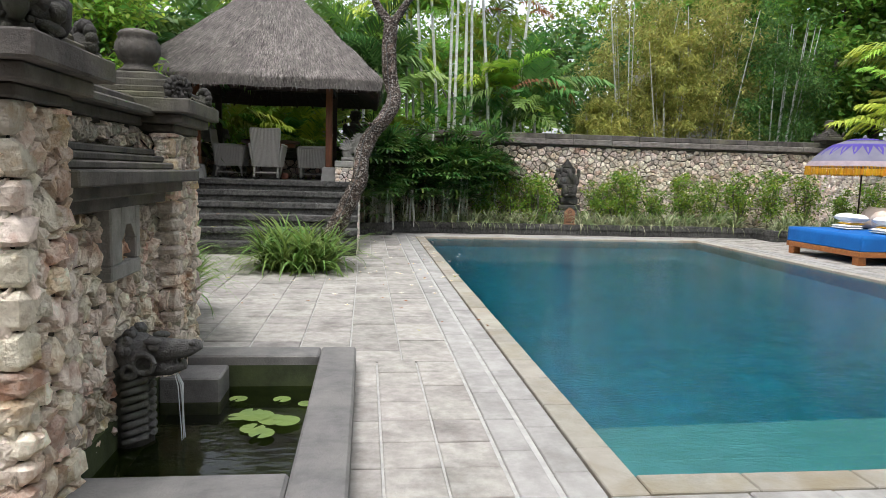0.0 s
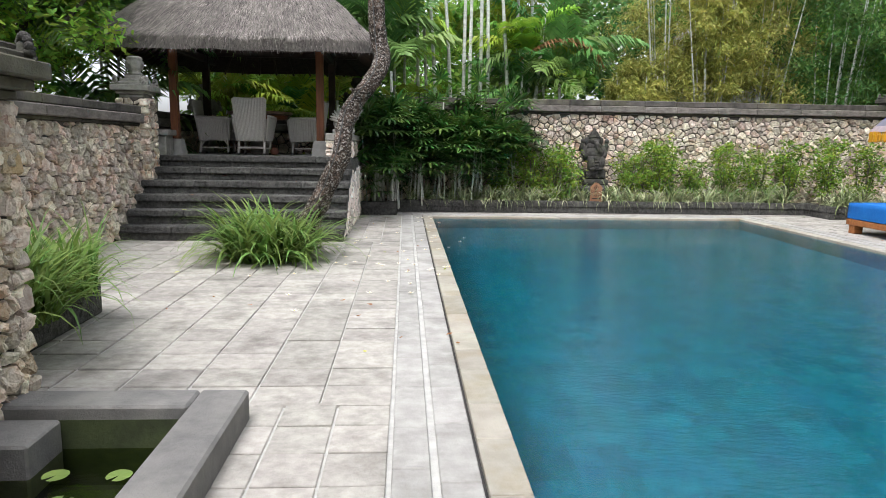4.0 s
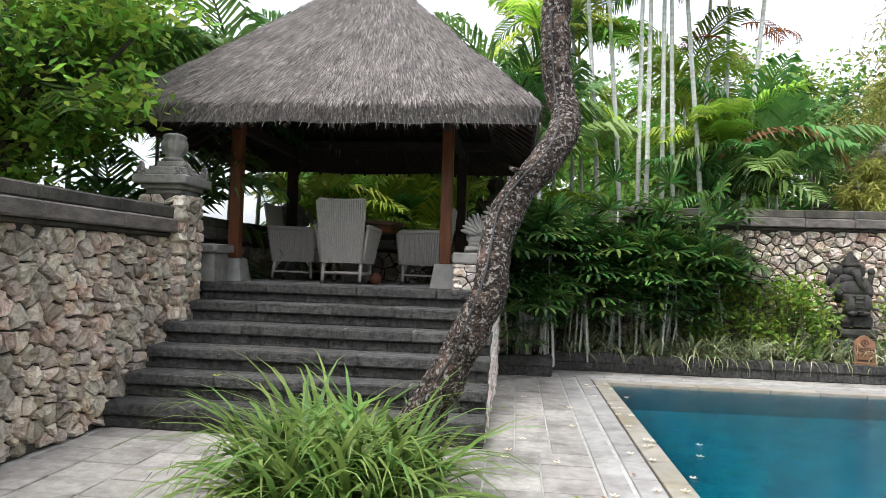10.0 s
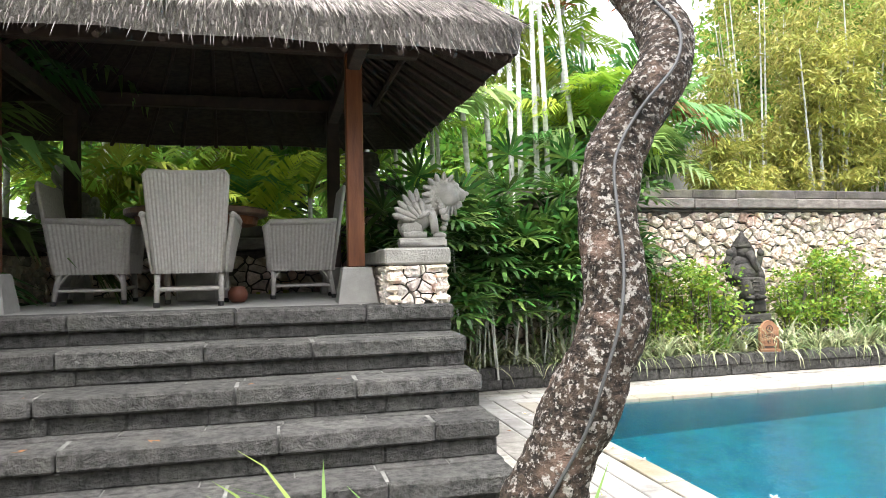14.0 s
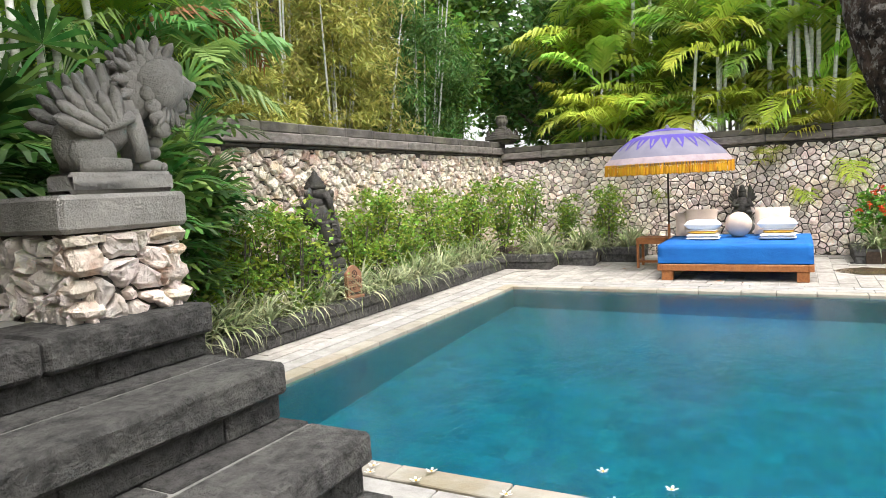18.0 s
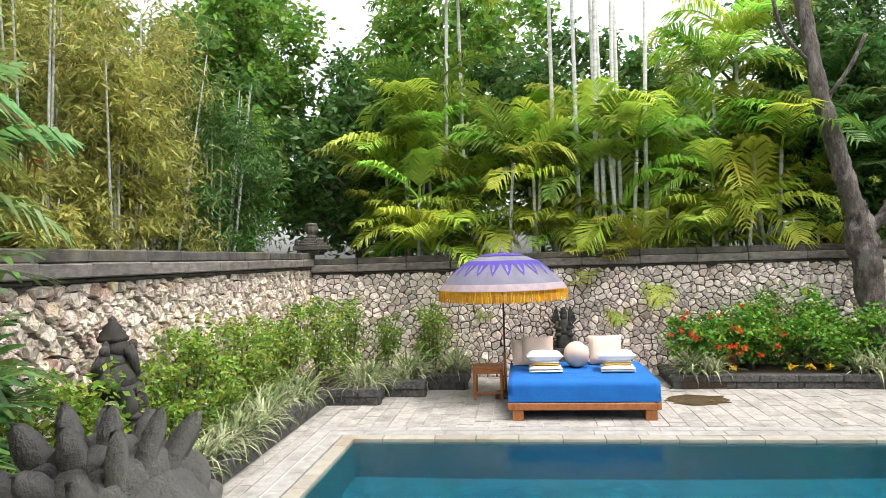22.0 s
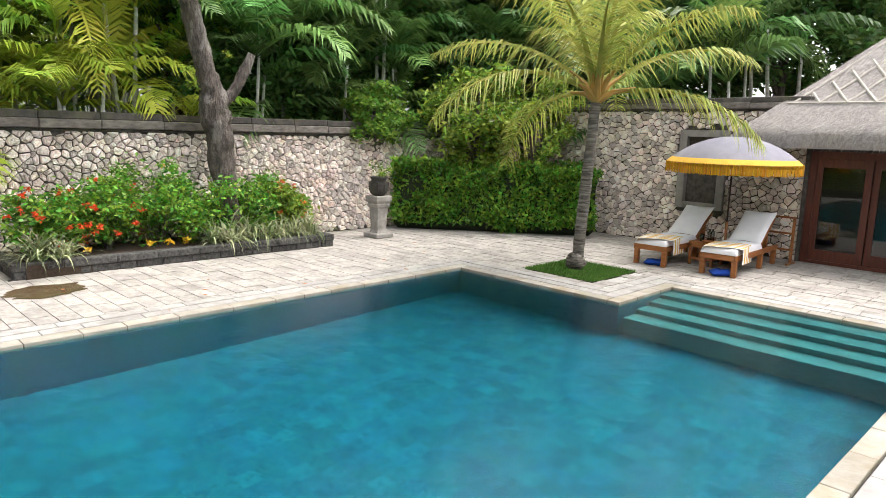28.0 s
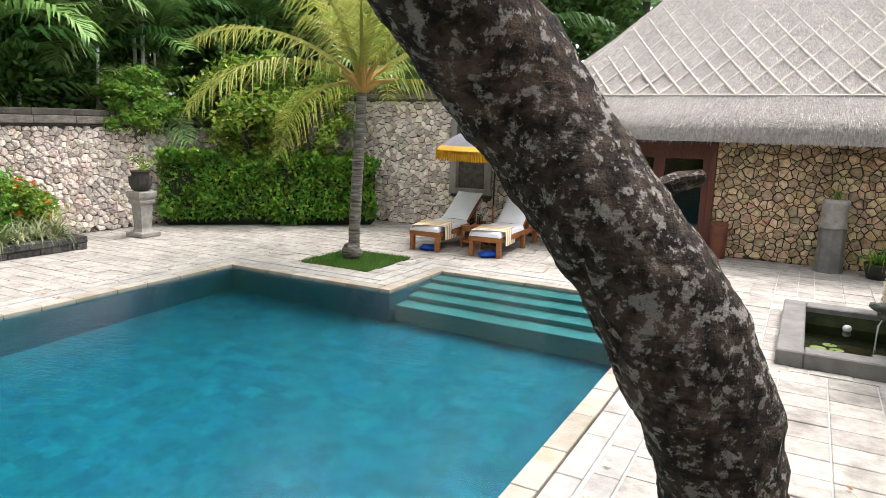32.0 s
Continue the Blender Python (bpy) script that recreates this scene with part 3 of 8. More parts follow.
def tiles(x0, x1, y0, y1, tx, ty, far, seed, limit=0, skip=None):
    rng = random.Random(seed)
    rest, shared, made = Mesh(), [], 0
    for k in range(4):
        b = Mesh()
        b.box(-tx / 2 + 0.007, tx / 2 - 0.007, -ty / 2 + 0.007, ty / 2 - 0.007, -0.03, 0, 0.005)
        shared.append(b.data("paving_slab", PAVE))
    ny = round((y1 - y0) / ty)
    for j in range(ny):
        off = rng.uniform(0, tx) if far else 0
        i = 0
        x = x0 - off
        while x < x1:
            cx, cy = x + tx / 2, y0 + (j + 0.5) * ty
            a, b = max(x, x0), min(x + tx, x1)
            x += tx
            if b - a < 0.05 or (skip and skip(cx, cy)):
                continue
            if made < limit and a == cx - tx / 2 and abs(b - cx - tx / 2) < 1e-6:
                made += 1
                ob = new("paving_slab", shared[made % 4])
                ob.parent = pavement
                ob.matrix_basis = pose(cx, cy, rng.uniform(-0.004, 0.004), rng.uniform(-0.25, 0.25), rng.uniform(-0.25, 0.25), 0)
            else:
                z = rng.uniform(-0.004, 0.004)
                rest.box(a + 0.006, b - 0.006, cy - ty / 2 + 0.006, cy + ty / 2 - 0.006, z - 0.03, z)
    if rest.v:
        tagged(part("paving_slabs", rest, PAVE_FAR, pavement), kind="stuff")


# pool shell
shell = Mesh()
D = -1.45
for x0, x1, y0, y1, z0, z1 in ((0, PX, 0, PN, D - 0.2, D), (-0.25, 0, -0.25, PN + 0.25, D, -0.13), (PX, PX + 0.25, PS, PN + 0.25, D, -0.13), (0, PX, PN, PN + 0.25, D, -0.13), (NX, PX, PS - 0.25, PS, D, -0.13), (NX, NX + 0.25, -0.25, PS - 0.25, D, -0.13), (0, NX, -0.25, 0, D, -0.13)):
    shell.box(x0, x1, y0, y1, z0, z1)
pool = thing("pool", "rectangular swimming pool lined with blue-green stone", "swimming pool")
part("shell", shell, POOLTILE, pool)
ptile = Mesh()
rng = random.Random(3)
for i in range(33):
    for j in range(60):
        x, y = i * 0.2, j * 0.2
        if not (x > 3.3 and y < 1.5):
            x2, z = min(x + 0.2, PX), D + 0.012 + 0.003 * rng.random()
            ptile.add([(x, y, z), (x2, y, z), (x2, y + 0.2, z), (x, y + 0.2, z)], [(0, 1, 2, 3)])
tagged(part("floor_tile", ptile, POOLTILE, pool), kind="stuff")
for k in range(4):
    bm = Mesh()
    bm.box(0.002, NX - 0.002, 0.002 + 0.34 * k, 0.34 * (k + 1), D + 0.02, -0.14 - 0.2 * k, 0.012)
    part("step", bm, POOLSTEP, pool)
wm = Mesh()
wm.add([(0, 0, -0.035), (NX, 0, -0.035), (NX, PS, -0.035), (PX, PS, -0.035), (PX, PN, -0.035), (0, PN, -0.035)], [(0, 1, 2, 3, 4, 5)])
setting("water", wm, WATER, "clear rippled turquoise pool water").visible_shadow = False

# coping: a yellow edge course, then two white courses divided by dark slots
coping = setting("coping", Mesh().box(-0.62, -0.02, -0.62, PN + 0.62, -0.2, -0.03).box(PX + 0.02, PX + 0.62, PS - 0.62, PN + 0.62, -0.2, -0.03).box(-0.02, PX + 0.02, PN + 0.02, PN + 0.62, -0.2, -0.03).box(NX + 0.02, PX + 0.02, PS - 0.62, PS - 0.02, -0.2, -0.03).box(NX + 0.02, NX + 0.62, -0.62, PS - 0.62, -0.2, -0.03).box(-0.02, NX + 0.02, -0.62, -0.02, -0.2, -0.03), GROOVE, "stone coping round the pool with dark overflow slots")


def course(off, w, material, seed, gap=0.012):
    a, b = off, off + w

    def along_y(xa, xb, y0, y1):
        row_blocks(coping, "coping_stone", y0, y1, 0.55, lambda bm, p, q, r: bm.box(xa, xb, p, q, -0.12, 0.004 + r * 0.002, 0.006), material, seed)

    def along_x(ya, yb, x0, x1):
        row_blocks(coping, "coping_stone", x0, x1, 0.55, lambda bm, p, q, r: bm.box(p, q, ya, yb, -0.12, 0.004 + r * 0.002, 0.006), material, seed + 1)

    along_y(-b + gap, -a, -b, PN + b)
    along_x(PN + a, PN + b - gap, -a + 0.004, PX + a - 0.004)
    along_y(PX + a, PX + b - gap, PS - b, PN + b)
    along_x(PS - b + gap, PS - a, NX + b + 0.004, PX + a - 0.004)
    along_y(NX + a, NX + b - gap, -b, PS - a)
    along_x(-b + gap, -a, -a + 0.004, NX + a - 0.004)


course(0.0, 0.20, EDGE, 11)
course(0.208, 0.20, COPING, 21, 0.016)
course(0.43, 0.19, COPING, 31)

# ---- paving ----
C = 0.625


def in_bush(x, y):
    return (x + 2.25) ** 2 / 0.3 + (y - 6.95) ** 2 / 0.3 < 1


tiles(-4.7, -C, 2.0, 8.4, 0.408, 0.32, False, 5, 205, in_bush)
tiles(-1.525, -C, -0.5, 2.0, 0.3, 0.32, False, 6, 24)
tiles(-1.525, -C, -3.6, -0.5, 0.3, 0.31, False, 6, 24)
tiles(-4.7, -1.525, -3.6, -0.5, 0.37, 0.31, False, 7)
tiles(-4.7, -3.05, -0.5, 1.3, 0.37, 0.3, False, 7)
tiles(-2.8, -1.525, 1.86, 2.0, 0.37, 0.14, False, 7)
tiles(-1.52, -C, 8.4, 12.4, 0.298, 0.333, False, 8, 40)
tiles(-C, PX + C, PN + C, 13.0, 0.5, 0.165, True, 9)
tiles(PX + C, 10.95, PS - C, 13.0, 0.42, 0.24, True, 10, 60)
tiles(NX + C, 10.95, -4.15, PS - C, 0.42, 0.24, True, 11, 0, lambda x, y: 4.38 < x < 5.69 and -0.57 < y < 0.72)
tiles(-1.19, NX + C, -4.15, -C, 0.42, 0.24, True, 12)
tiles(-2.7, -1.19, -4.15, -3.6, 0.42, 0.27, True, 13)

# ---- boundary walls ----
def wall(name, label, o, u, n, w, h, s, seed, material, thick=0.3, pieces=0, capname=True, keep=None, caph=0.32):
    o, u, n = Vector(o), Vector(u), Vector(n)
    b = Mesh()
    vs = [o + u * a + n * t + Vector((0, 0, z)) for a in (0, w) for t in (-thick, 0) for z in (-0.1, h)]
    b.add([tuple(v) for v in vs], [(0, 1, 3, 2), (4, 6, 7, 5), (0, 4, 5, 1), (2, 3, 7, 6), (0, 2, 6, 4), (1, 5, 7, 3)])
    ob = setting(name, b, MORTAR, label)
    rubble(ob, o, u, n, w, h, s, 0.055, material, seed, keep, pieces)
    rng = random.Random(seed)
    a = 0.0
    while a < w - 0.02:
        e = min(w, a + rng.uniform(0.7, 1.1))
        for t0, t1, z0, z1, stone in ((-thick - 0.04, 0.055, h + 0.002, h + caph * 0.14, CAPSTONE), (-thick - 0.09, 0.12, h + caph * 0.14 + 0.002, h + caph * 0.6, CAPFACE), (-thick - 0.05, 0.075, h + caph * 0.6 + 0.002, h + caph, CAPSTONE)):
            bm = Mesh()
            bm.box(0.003, e - a - 0.003, t0, t1, z0, z1 + rng.uniform(-0.006, 0.006), 0.014)
            m = Matrix(((u.x, n.x, 0, o.x + u.x * a), (u.y, n.y, 0, o.y + u.y * a), (0, 0, 1, o.z), (0, 0, 0, 1)))
            bm.moved(m)
            part("cap_stone", bm, stone, ob)
        a = e
    return ob


wall("wall_north", "coral rubble garden wall with weathered dark coping", (-1.6, 14.0, 0), (1, 0, 0), (0, -1, 0), 12.7, 2.2, 0.14, 41, CORAL)
wall("wall_east", "pale coral rubble garden wall with mossy dark coping", (10.95, 13.95, 0), (0, -1, 0), (-1, 0, 0), 16.4, 2.08, 0.125, 42, CORAL_GREY)
wall("wall_south", "tall coral rubble wall behind the sun loungers", (11.0, -4.1, 0), (-1, 0, 0), (0, 1, 0), 8.0, 2.78, 0.13, 43, CORAL_GREY, keep=lambda x, z: not (5.52 < x < 6.52 and 0.72 < z < 2.46), caph=0.26)
wall("wall_east_end", "coral rubble wall beside the hedge", (10.95, -2.45, 0), (0, -1, 0), (-1, 0, 0), 1.7, 2.78, 0.15, 44, CORAL_GREY, caph=0.26)
wall("wall_west", "coral rubble wall with dark coping leading to the steps", (-4.78, 2.3, 0), (0, 1, 0), (1, 0, 0), 7.2, 1.68, 0.14, 45, CORAL, pieces=0, caph=0.3)

# ---- steps and pavilion platform ----
SX0, SX1 = -4.75, -1.46
ST = [(8.35, 0.21), (8.67, 0.42), (8.98, 0.625), (9.30, 0.83), (9.63, 1.03), (9.95, 1.22)]
steps = setting("steps", Mesh().box(SX0, SX1 - 0.02, 10.28, 13.4, -0.1, 1.18), LAVA, "six broad weathered dark lava-stone steps")
rng = random.Random(9)
for k, (y, z) in enumerate(ST):
    core = Mesh().box(SX0, SX1 - 0.02, y + 0.05, y + 0.36 if k < 5 else 10.3, -0.1, z - 0.1)
    part("riser", core, LAVA, steps)
    zlow = ST[k - 1][1] if k else 0.0

    def slab(bm, a, b, r, y=y, z=z, k=k):
        bm.box(a, b, y, y + (0.245 if k < 5 else 0.36), z - 0.105, z + r * 0.004, 0.014)
        bm.v[:] = [(p[0], p[1] + 0.012 * noise.noise(Vector((p[0] * 4, k, p[2] * 6))), p[2] + 0.008 * noise.noise(Vector((p[0] * 3, p[1] * 3, k)))) for p in bm.v]

    row_blocks(steps, "step_slab", SX0, SX1, 0.85, slab, LAVA, 60 + k)
    if k < 5:
        part("mortar_bed", Mesh().box(SX0, SX1 - 0.012, y + 0.06, y + 0.36, z - 0.1, z - 0.007), STEPJOINT, steps, "pale mortar in the joints")
        row_blocks(steps, "tread_slab", SX0, SX1, 0.4, lambda bm, a, b, r, y=y, z=z: bm.box(a, b, y + 0.252, y + 0.375, z - 0.06, z + r * 0.003, 0.005), LAVA, 90 + k)

    def block(bm, a, b, r, y=y, z=z, zlow=zlow):
        bm.box(a, b, y + 0.035 + r * 0.006, y + 0.2, zlow, z - 0.108, 0.008)

    row_blocks(steps, "riser_block", SX0, SX1 - 0.01, 0.5, block, LAVA, 80 + k)
side = setting("steps_side", Mesh().box(-1.52, -1.50, 8.45, 13.2, 0, 0.1), MORTAR, "pale rubble flank of the steps")
rubble(side, (-1.495, 13.3, 0), (0, -1, 0), (1, 0, 0), 4.9, 1.12, 0.14, 0.03, CORAL_GREY, 46, lambda x, z: z < 0.95 - max(0, x - 3.3) * 0.64)
pf = Mesh()
setting("pavilion_floor", pf.box(SX0, -1.9, 10.31, 13.2, 1.17, 1.216), PLINTH, "smooth grey platform floor of the pavilion")


def rubble_block(name, x0, x1, y0, y1, z0, z1, label, s=0.13, seed=1, material=None, sides="xXyY", kind="structure", category="", pieces=0):
    b = Mesh().box(x0, x1, y0, y1, z0, z1)
    ob = solid(name, b, MORTAR, label, category, "", kind)
    for k, (o, u, n, w) in dict(x=((x0, y1, z0), (0, -1, 0), (-1, 0, 0), y1 - y0), X=((x1, y0, z0), (0, 1, 0), (1, 0, 0), y1 - y0), y=((x0, y0, z0), (1, 0, 0), (0, -1, 0), x1 - x0), Y=((x1, y1, z0), (-1, 0, 0), (0, 1, 0), x1 - x0)).items():
        if k in sides:
            rubble(ob, o, u, n, w, z1 - z0, s, 0.04, material or CORAL, seed + ord(k), None, pieces)
    return ob


def quoins(ob, x, y, z0, z1, sx, sy, seed, h=0.11, d=0.09):
    """Rough stones that close a rubble corner; sx, sy point inwards."""
    rng = random.Random(seed)
    z, k = z0, 0
    while z < z1 - 0.03:
        e = min(z1, z + h * rng.uniform(0.75, 1.35))
        a, b = d * rng.uniform(0.9, 1.5), d * rng.uniform(0.8, 1.2)
        a, b = (a, b) if k % 2 else (b, a)
        o = 0.042
        xs, ys = sorted((x - sx * o, x + sx * a)), sorted((y - sy * o, y + sy * b))
        bm = Mesh().box(xs[0], xs[1], ys[0], ys[1], z + 0.005, e - 0.005, 0.022)
        bm.v = [tuple(Vector(p) + 0.028 * Vector((noise.noise(Vector(p) * 17), noise.noise(Vector(p) * 17 + Vector((7, 0, 0))), 0.5 * noise.noise(Vector(p) * 17 + Vector((0, 7, 0)))))) for p in bm.v]
        part("corner_stone", bm, CORAL_PIECE, ob)
        z, k = e, k + 1


# low walls round the platform, the lion's pedestal among them
rubble_block("parapet_east", -1.86, -1.56, 10.5, 13.1, 1.2, 1.5, "low coral rubble parapet beside the pavilion", 0.12, 3, None, "xXy")
row = thing("parapet_cap", "grey stone capping of the low parapet", "capping")
row_blocks(row, "cap_stone", 10.52, 13.1, 0.7, lambda bm, a, b, r: bm.box(-1.92, -1.50, a, b, 1.502, 1.61, 0.012), PARAS, 5)
lp = rubble_block("lion_pedestal", -1.87, -1.51, 10.08, 10.48, 1.2, 1.498, "coral rubble pedestal with a grey stone cap", 0.085, 6, CORAL_GREY, "xXyY", "", "pedestal")
quoins(lp, -1.51, 10.08, 1.222, 1.498, -1, 1, 3, 0.08, 0.07), quoins(lp, -1.87, 10.08, 1.222, 1.498, 1, 1, 4, 0.08, 0.07)
solid("pedestal_cap", Mesh().box(-1.93, -1.45, 10.05, 10.515, 1.5, 1.62, 0.015), PARAS, "rough grey stone slab on the pedestal", "stone slab")
wall("wall_pavilion_back", "low dark-capped rubble wall behind the pavilion", (-4.9, 13.4, 0), (1, 0, 0), (0, -1, 0), 3.2, 1.66, 0.15, 47, CORAL, 0.25)
wall("wall_pavilion_west", "low dark-capped rubble wall beside the pavilion", (-5.02, 9.85, 0), (0, 1, 0), (1, 0, 0), 3.8, 1.66, 0.15, 48, CORAL, 0.25)
bench = thing("side_pier", "low stone pier at the head of the steps", "pier")
part("body", Mesh().box(-4.98, -4.58, 10.05, 10.4, 1.15, 1.54, 0.01), PARAS, bench)
part("cap", Mesh().box(-5.0, -4.53, 10.0, 10.45, 1.542, 1.64, 0.012), PARAS, bench)


def lotus(at, r, h, petals=10):
    """A ribbed lotus-bud finial on a narrow neck."""
    b = Mesh()
    prof = ((0.75, 0.0), (0.95, 0.06), (0.7, 0.14), (0.6, 0.22), (0.85, 0.34), (1.0, 0.5), (0.98, 0.68), (0.82, 0.82), (0.9, 0.88), (0.78, 0.95), (0.55, 1.0))
    n = petals * 4
    vs, fs = [], []
    for q, z in prof:
        for i in range(n):
            a = 2 * math.pi * i / n
            k = r * q * (1 - (0.13 if 0.3 < z < 0.85 else 0.03) * (1 - abs(math.sin(petals * a / 2))))
            vs.append((at[0] + k * math.cos(a), at[1] + k * math.sin(a), at[2] + h * z))
    m = len(prof)
    for k in range(m - 1):
        fs += [(k * n + i, k * n + (i + 1) % n, (k + 1) * n + (i + 1) % n, (k + 1) * n + i) for i in range(n)]
    fs += [tuple(range(n - 1, -1, -1)), tuple((m - 1) * n + i for i in range(n))]
    return b.add(vs, fs)


def mask(at, yaw, s):
    """A carved corner mask: brow, eyes, nose, cheeks and a crown of curled leaves."""
    b = Mesh()
    b.ball((0.0, 0, 0.0), (0.05, 0.075, 0.085), 14, 10, 0.25)
    for k in range(9):
        a = radians(-20 + k * 27.5)
        b.ball((0.005, 0.085 * math.cos(a), 0.045 + 0.075 * math.sin(a)), (0.03, 0.026, 0.03), 8, 6, 0.3)
        b.ball((0.028, 0.058 * math.cos(a), 0.045 + 0.05 * math.sin(a)), (0.018, 0.014, 0.016), 7, 5, 0.2)
    for q in (-1, 1):
        b.ball((0.046, q * 0.03, 0.02), (0.013, 0.017, 0.014), 8, 6)
        b.tube([(0.04, q * 0.012, 0.04), (0.05, q * 0.035, 0.048), (0.036, q * 0.062, 0.034)], [0.009, 0.011, 0.006], 6)
        b.ball((0.036, q * 0.042, -0.02), (0.018, 0.022, 0.02), 8, 6)
        b.tube([(0.01 + 0.02 * math.cos(t * 0.8), q * (0.092 + 0.026 * math.sin(t * 0.8)), -0.045 + 0.026 * math.cos(t * 0.8)) for t in range(8)], 0.011, 6, caps=False)
    b.ball((0.058, 0, -0.005), (0.018, 0.016, 0.022), 8, 6)
    b.tube([(0.03, -0.045, -0.05), (0.05, 0, -0.058), (0.03, 0.045, -0.05)], [0.01, 0.014, 0.01], 7)
    return b.moved(pose(*at, 0, 0, yaw) @ Matrix.Diagonal((s, s, s, 1)))


def pillar_top(ob, x, y, z, s, material):
    """Stepped mouldings with a bulbous finial."""
    zz = z
    for w, h in ((0.95, 0.05), (1.15, 0.05), (1.45, 0.09), (1.2, 0.05), (0.9, 0.05), (0.62, 0.06)):
        part("moulding", Mesh().box(x - s * w / 2, x + s * w / 2, y - s * w / 2, y + s * w / 2, zz + 0.001, zz + h, 0.01), material, ob)
        zz += h
    for sx in (-1, 1):
        for sy in (-1, 1):
            part("corner_ornament", mask((x + sx * s * 0.56, y + sy * s * 0.56, z + 0.22), math.degrees(math.atan2(sy, sx)), 0.75), material, ob, smooth=True)
    part("finial", lotus((x, y, zz - 0.002), 0.14, 0.3), material, ob, smooth=True)


def gate_pillar(name, x, y, s, h, label, seed, material=PARAS):
    ob = rubble_block(name, x - s / 2, x + s / 2, y - s / 2, y + s / 2, 0, h, label, 0.13, seed, None, "xXyY", "", "pillar")
    for q, (a, b) in enumerate(((1, -1), (1, 1), (-1, -1))):
        quoins(ob, x + a * s / 2, y + b * s / 2, 0, h, -a, -b, seed + q)
    pillar_top(ob, x, y, h, s, material)
    return ob


gate_pillar("stone_pillar", -4.86, 9.6, 0.4, 2.12, "coral rubble pillar with a carved grey stone top", 71)
gate_pillar("stone_pillar", -1.6, 13.3, 0.4, 2.2, "coral rubble pillar with a dark carved stone top", 72, CAPSTONE)
gate_pillar("stone_pillar", -4.85, 13.3, 0.4, 2.0, "coral rubble pillar with a carved grey stone top", 73)
corner = thing("corner_ornament", "dark stepped stone ornament on the wall corner", "ornament")
pillar_top(corner, 11.0, 13.95, 2.48, 0.42, CAPSTONE)

# ---- pavilion ----
pav = thing("pavilion", "open pavilion with red-brown posts under a grey thatched roof", "pavilion")
POSTS = ((-2.07, 10.62), (-4.6, 10.62), (-2.07, 12.6), (-4.6, 12.6))
for x, y in POSTS:
    bm = Mesh()
    bm.add([(x + sx * a, y + sy * a, z) for z, a in ((1.214, 0.15), (1.22, 0.15), (1.48, 0.11), (1.49, 0.1)) for sx, sy in ((-1, -1), (1, -1), (1, 1), (-1, 1))], [(0, 3, 2, 1), (12, 13, 14, 15)] + [(k * 4 + i, k * 4 + (i + 1) % 4, k * 4 + 4 + (i + 1) % 4, k * 4 + 4 + i) for k in range(3) for i in range(4)])
    part("plinth", bm, PLINTH, pav, "pale cast stone plinth")
    part("post", Mesh().box(x - 0.065, x + 0.065, y - 0.065, y + 0.065, 1.492, 3.15, 0.008), POSTWOOD if y < 12 else DARKWOOD, pav)
EX0, EX1, EY0, EY1, EZ = -5.58, -1.05, 9.55, 13.35, 2.9
AP = ((-3.5, 11.45), (-2.95, 11.45))
APZ = 5.15


def hip(x0, x1, y0, y1, z, ax0, ax1, ay, az, n=14, droop=0.18, over=0.0):
    """Rings of a hipped roof from eave to ridge."""
    rings = []
    for k in range(n + 1):
        t = k / n
        hz = t - droop * math.sin(math.pi * t) * 0.6
        cx0, cx1 = x0 + (ax0 - x0) * t, x1 + (ax1 - x1) * t
        cy0, cy1 = y0 + (ay - 0.05 - y0) * t, y1 + (ay + 0.05 - y1) * t
        ring, m = [], 14
        for (xa, ya), (xb, yb) in zip(((cx0, cy0), (cx1, cy0), (cx1, cy1), (cx0, cy1)), ((cx1, cy0), (cx1, cy1), (cx0, cy1), (cx0, cy0))):
            for i in range(m):
                s = i / m
                px, py = xa + (xb - xa) * s, ya + (yb - ya) * s
                e = 0.035 * noise.noise(Vector((px * 2, py * 2, t * 5)))
                ring.append((px, py, z + (az - z) * hz + e))
        rings.append(ring)
    return rings


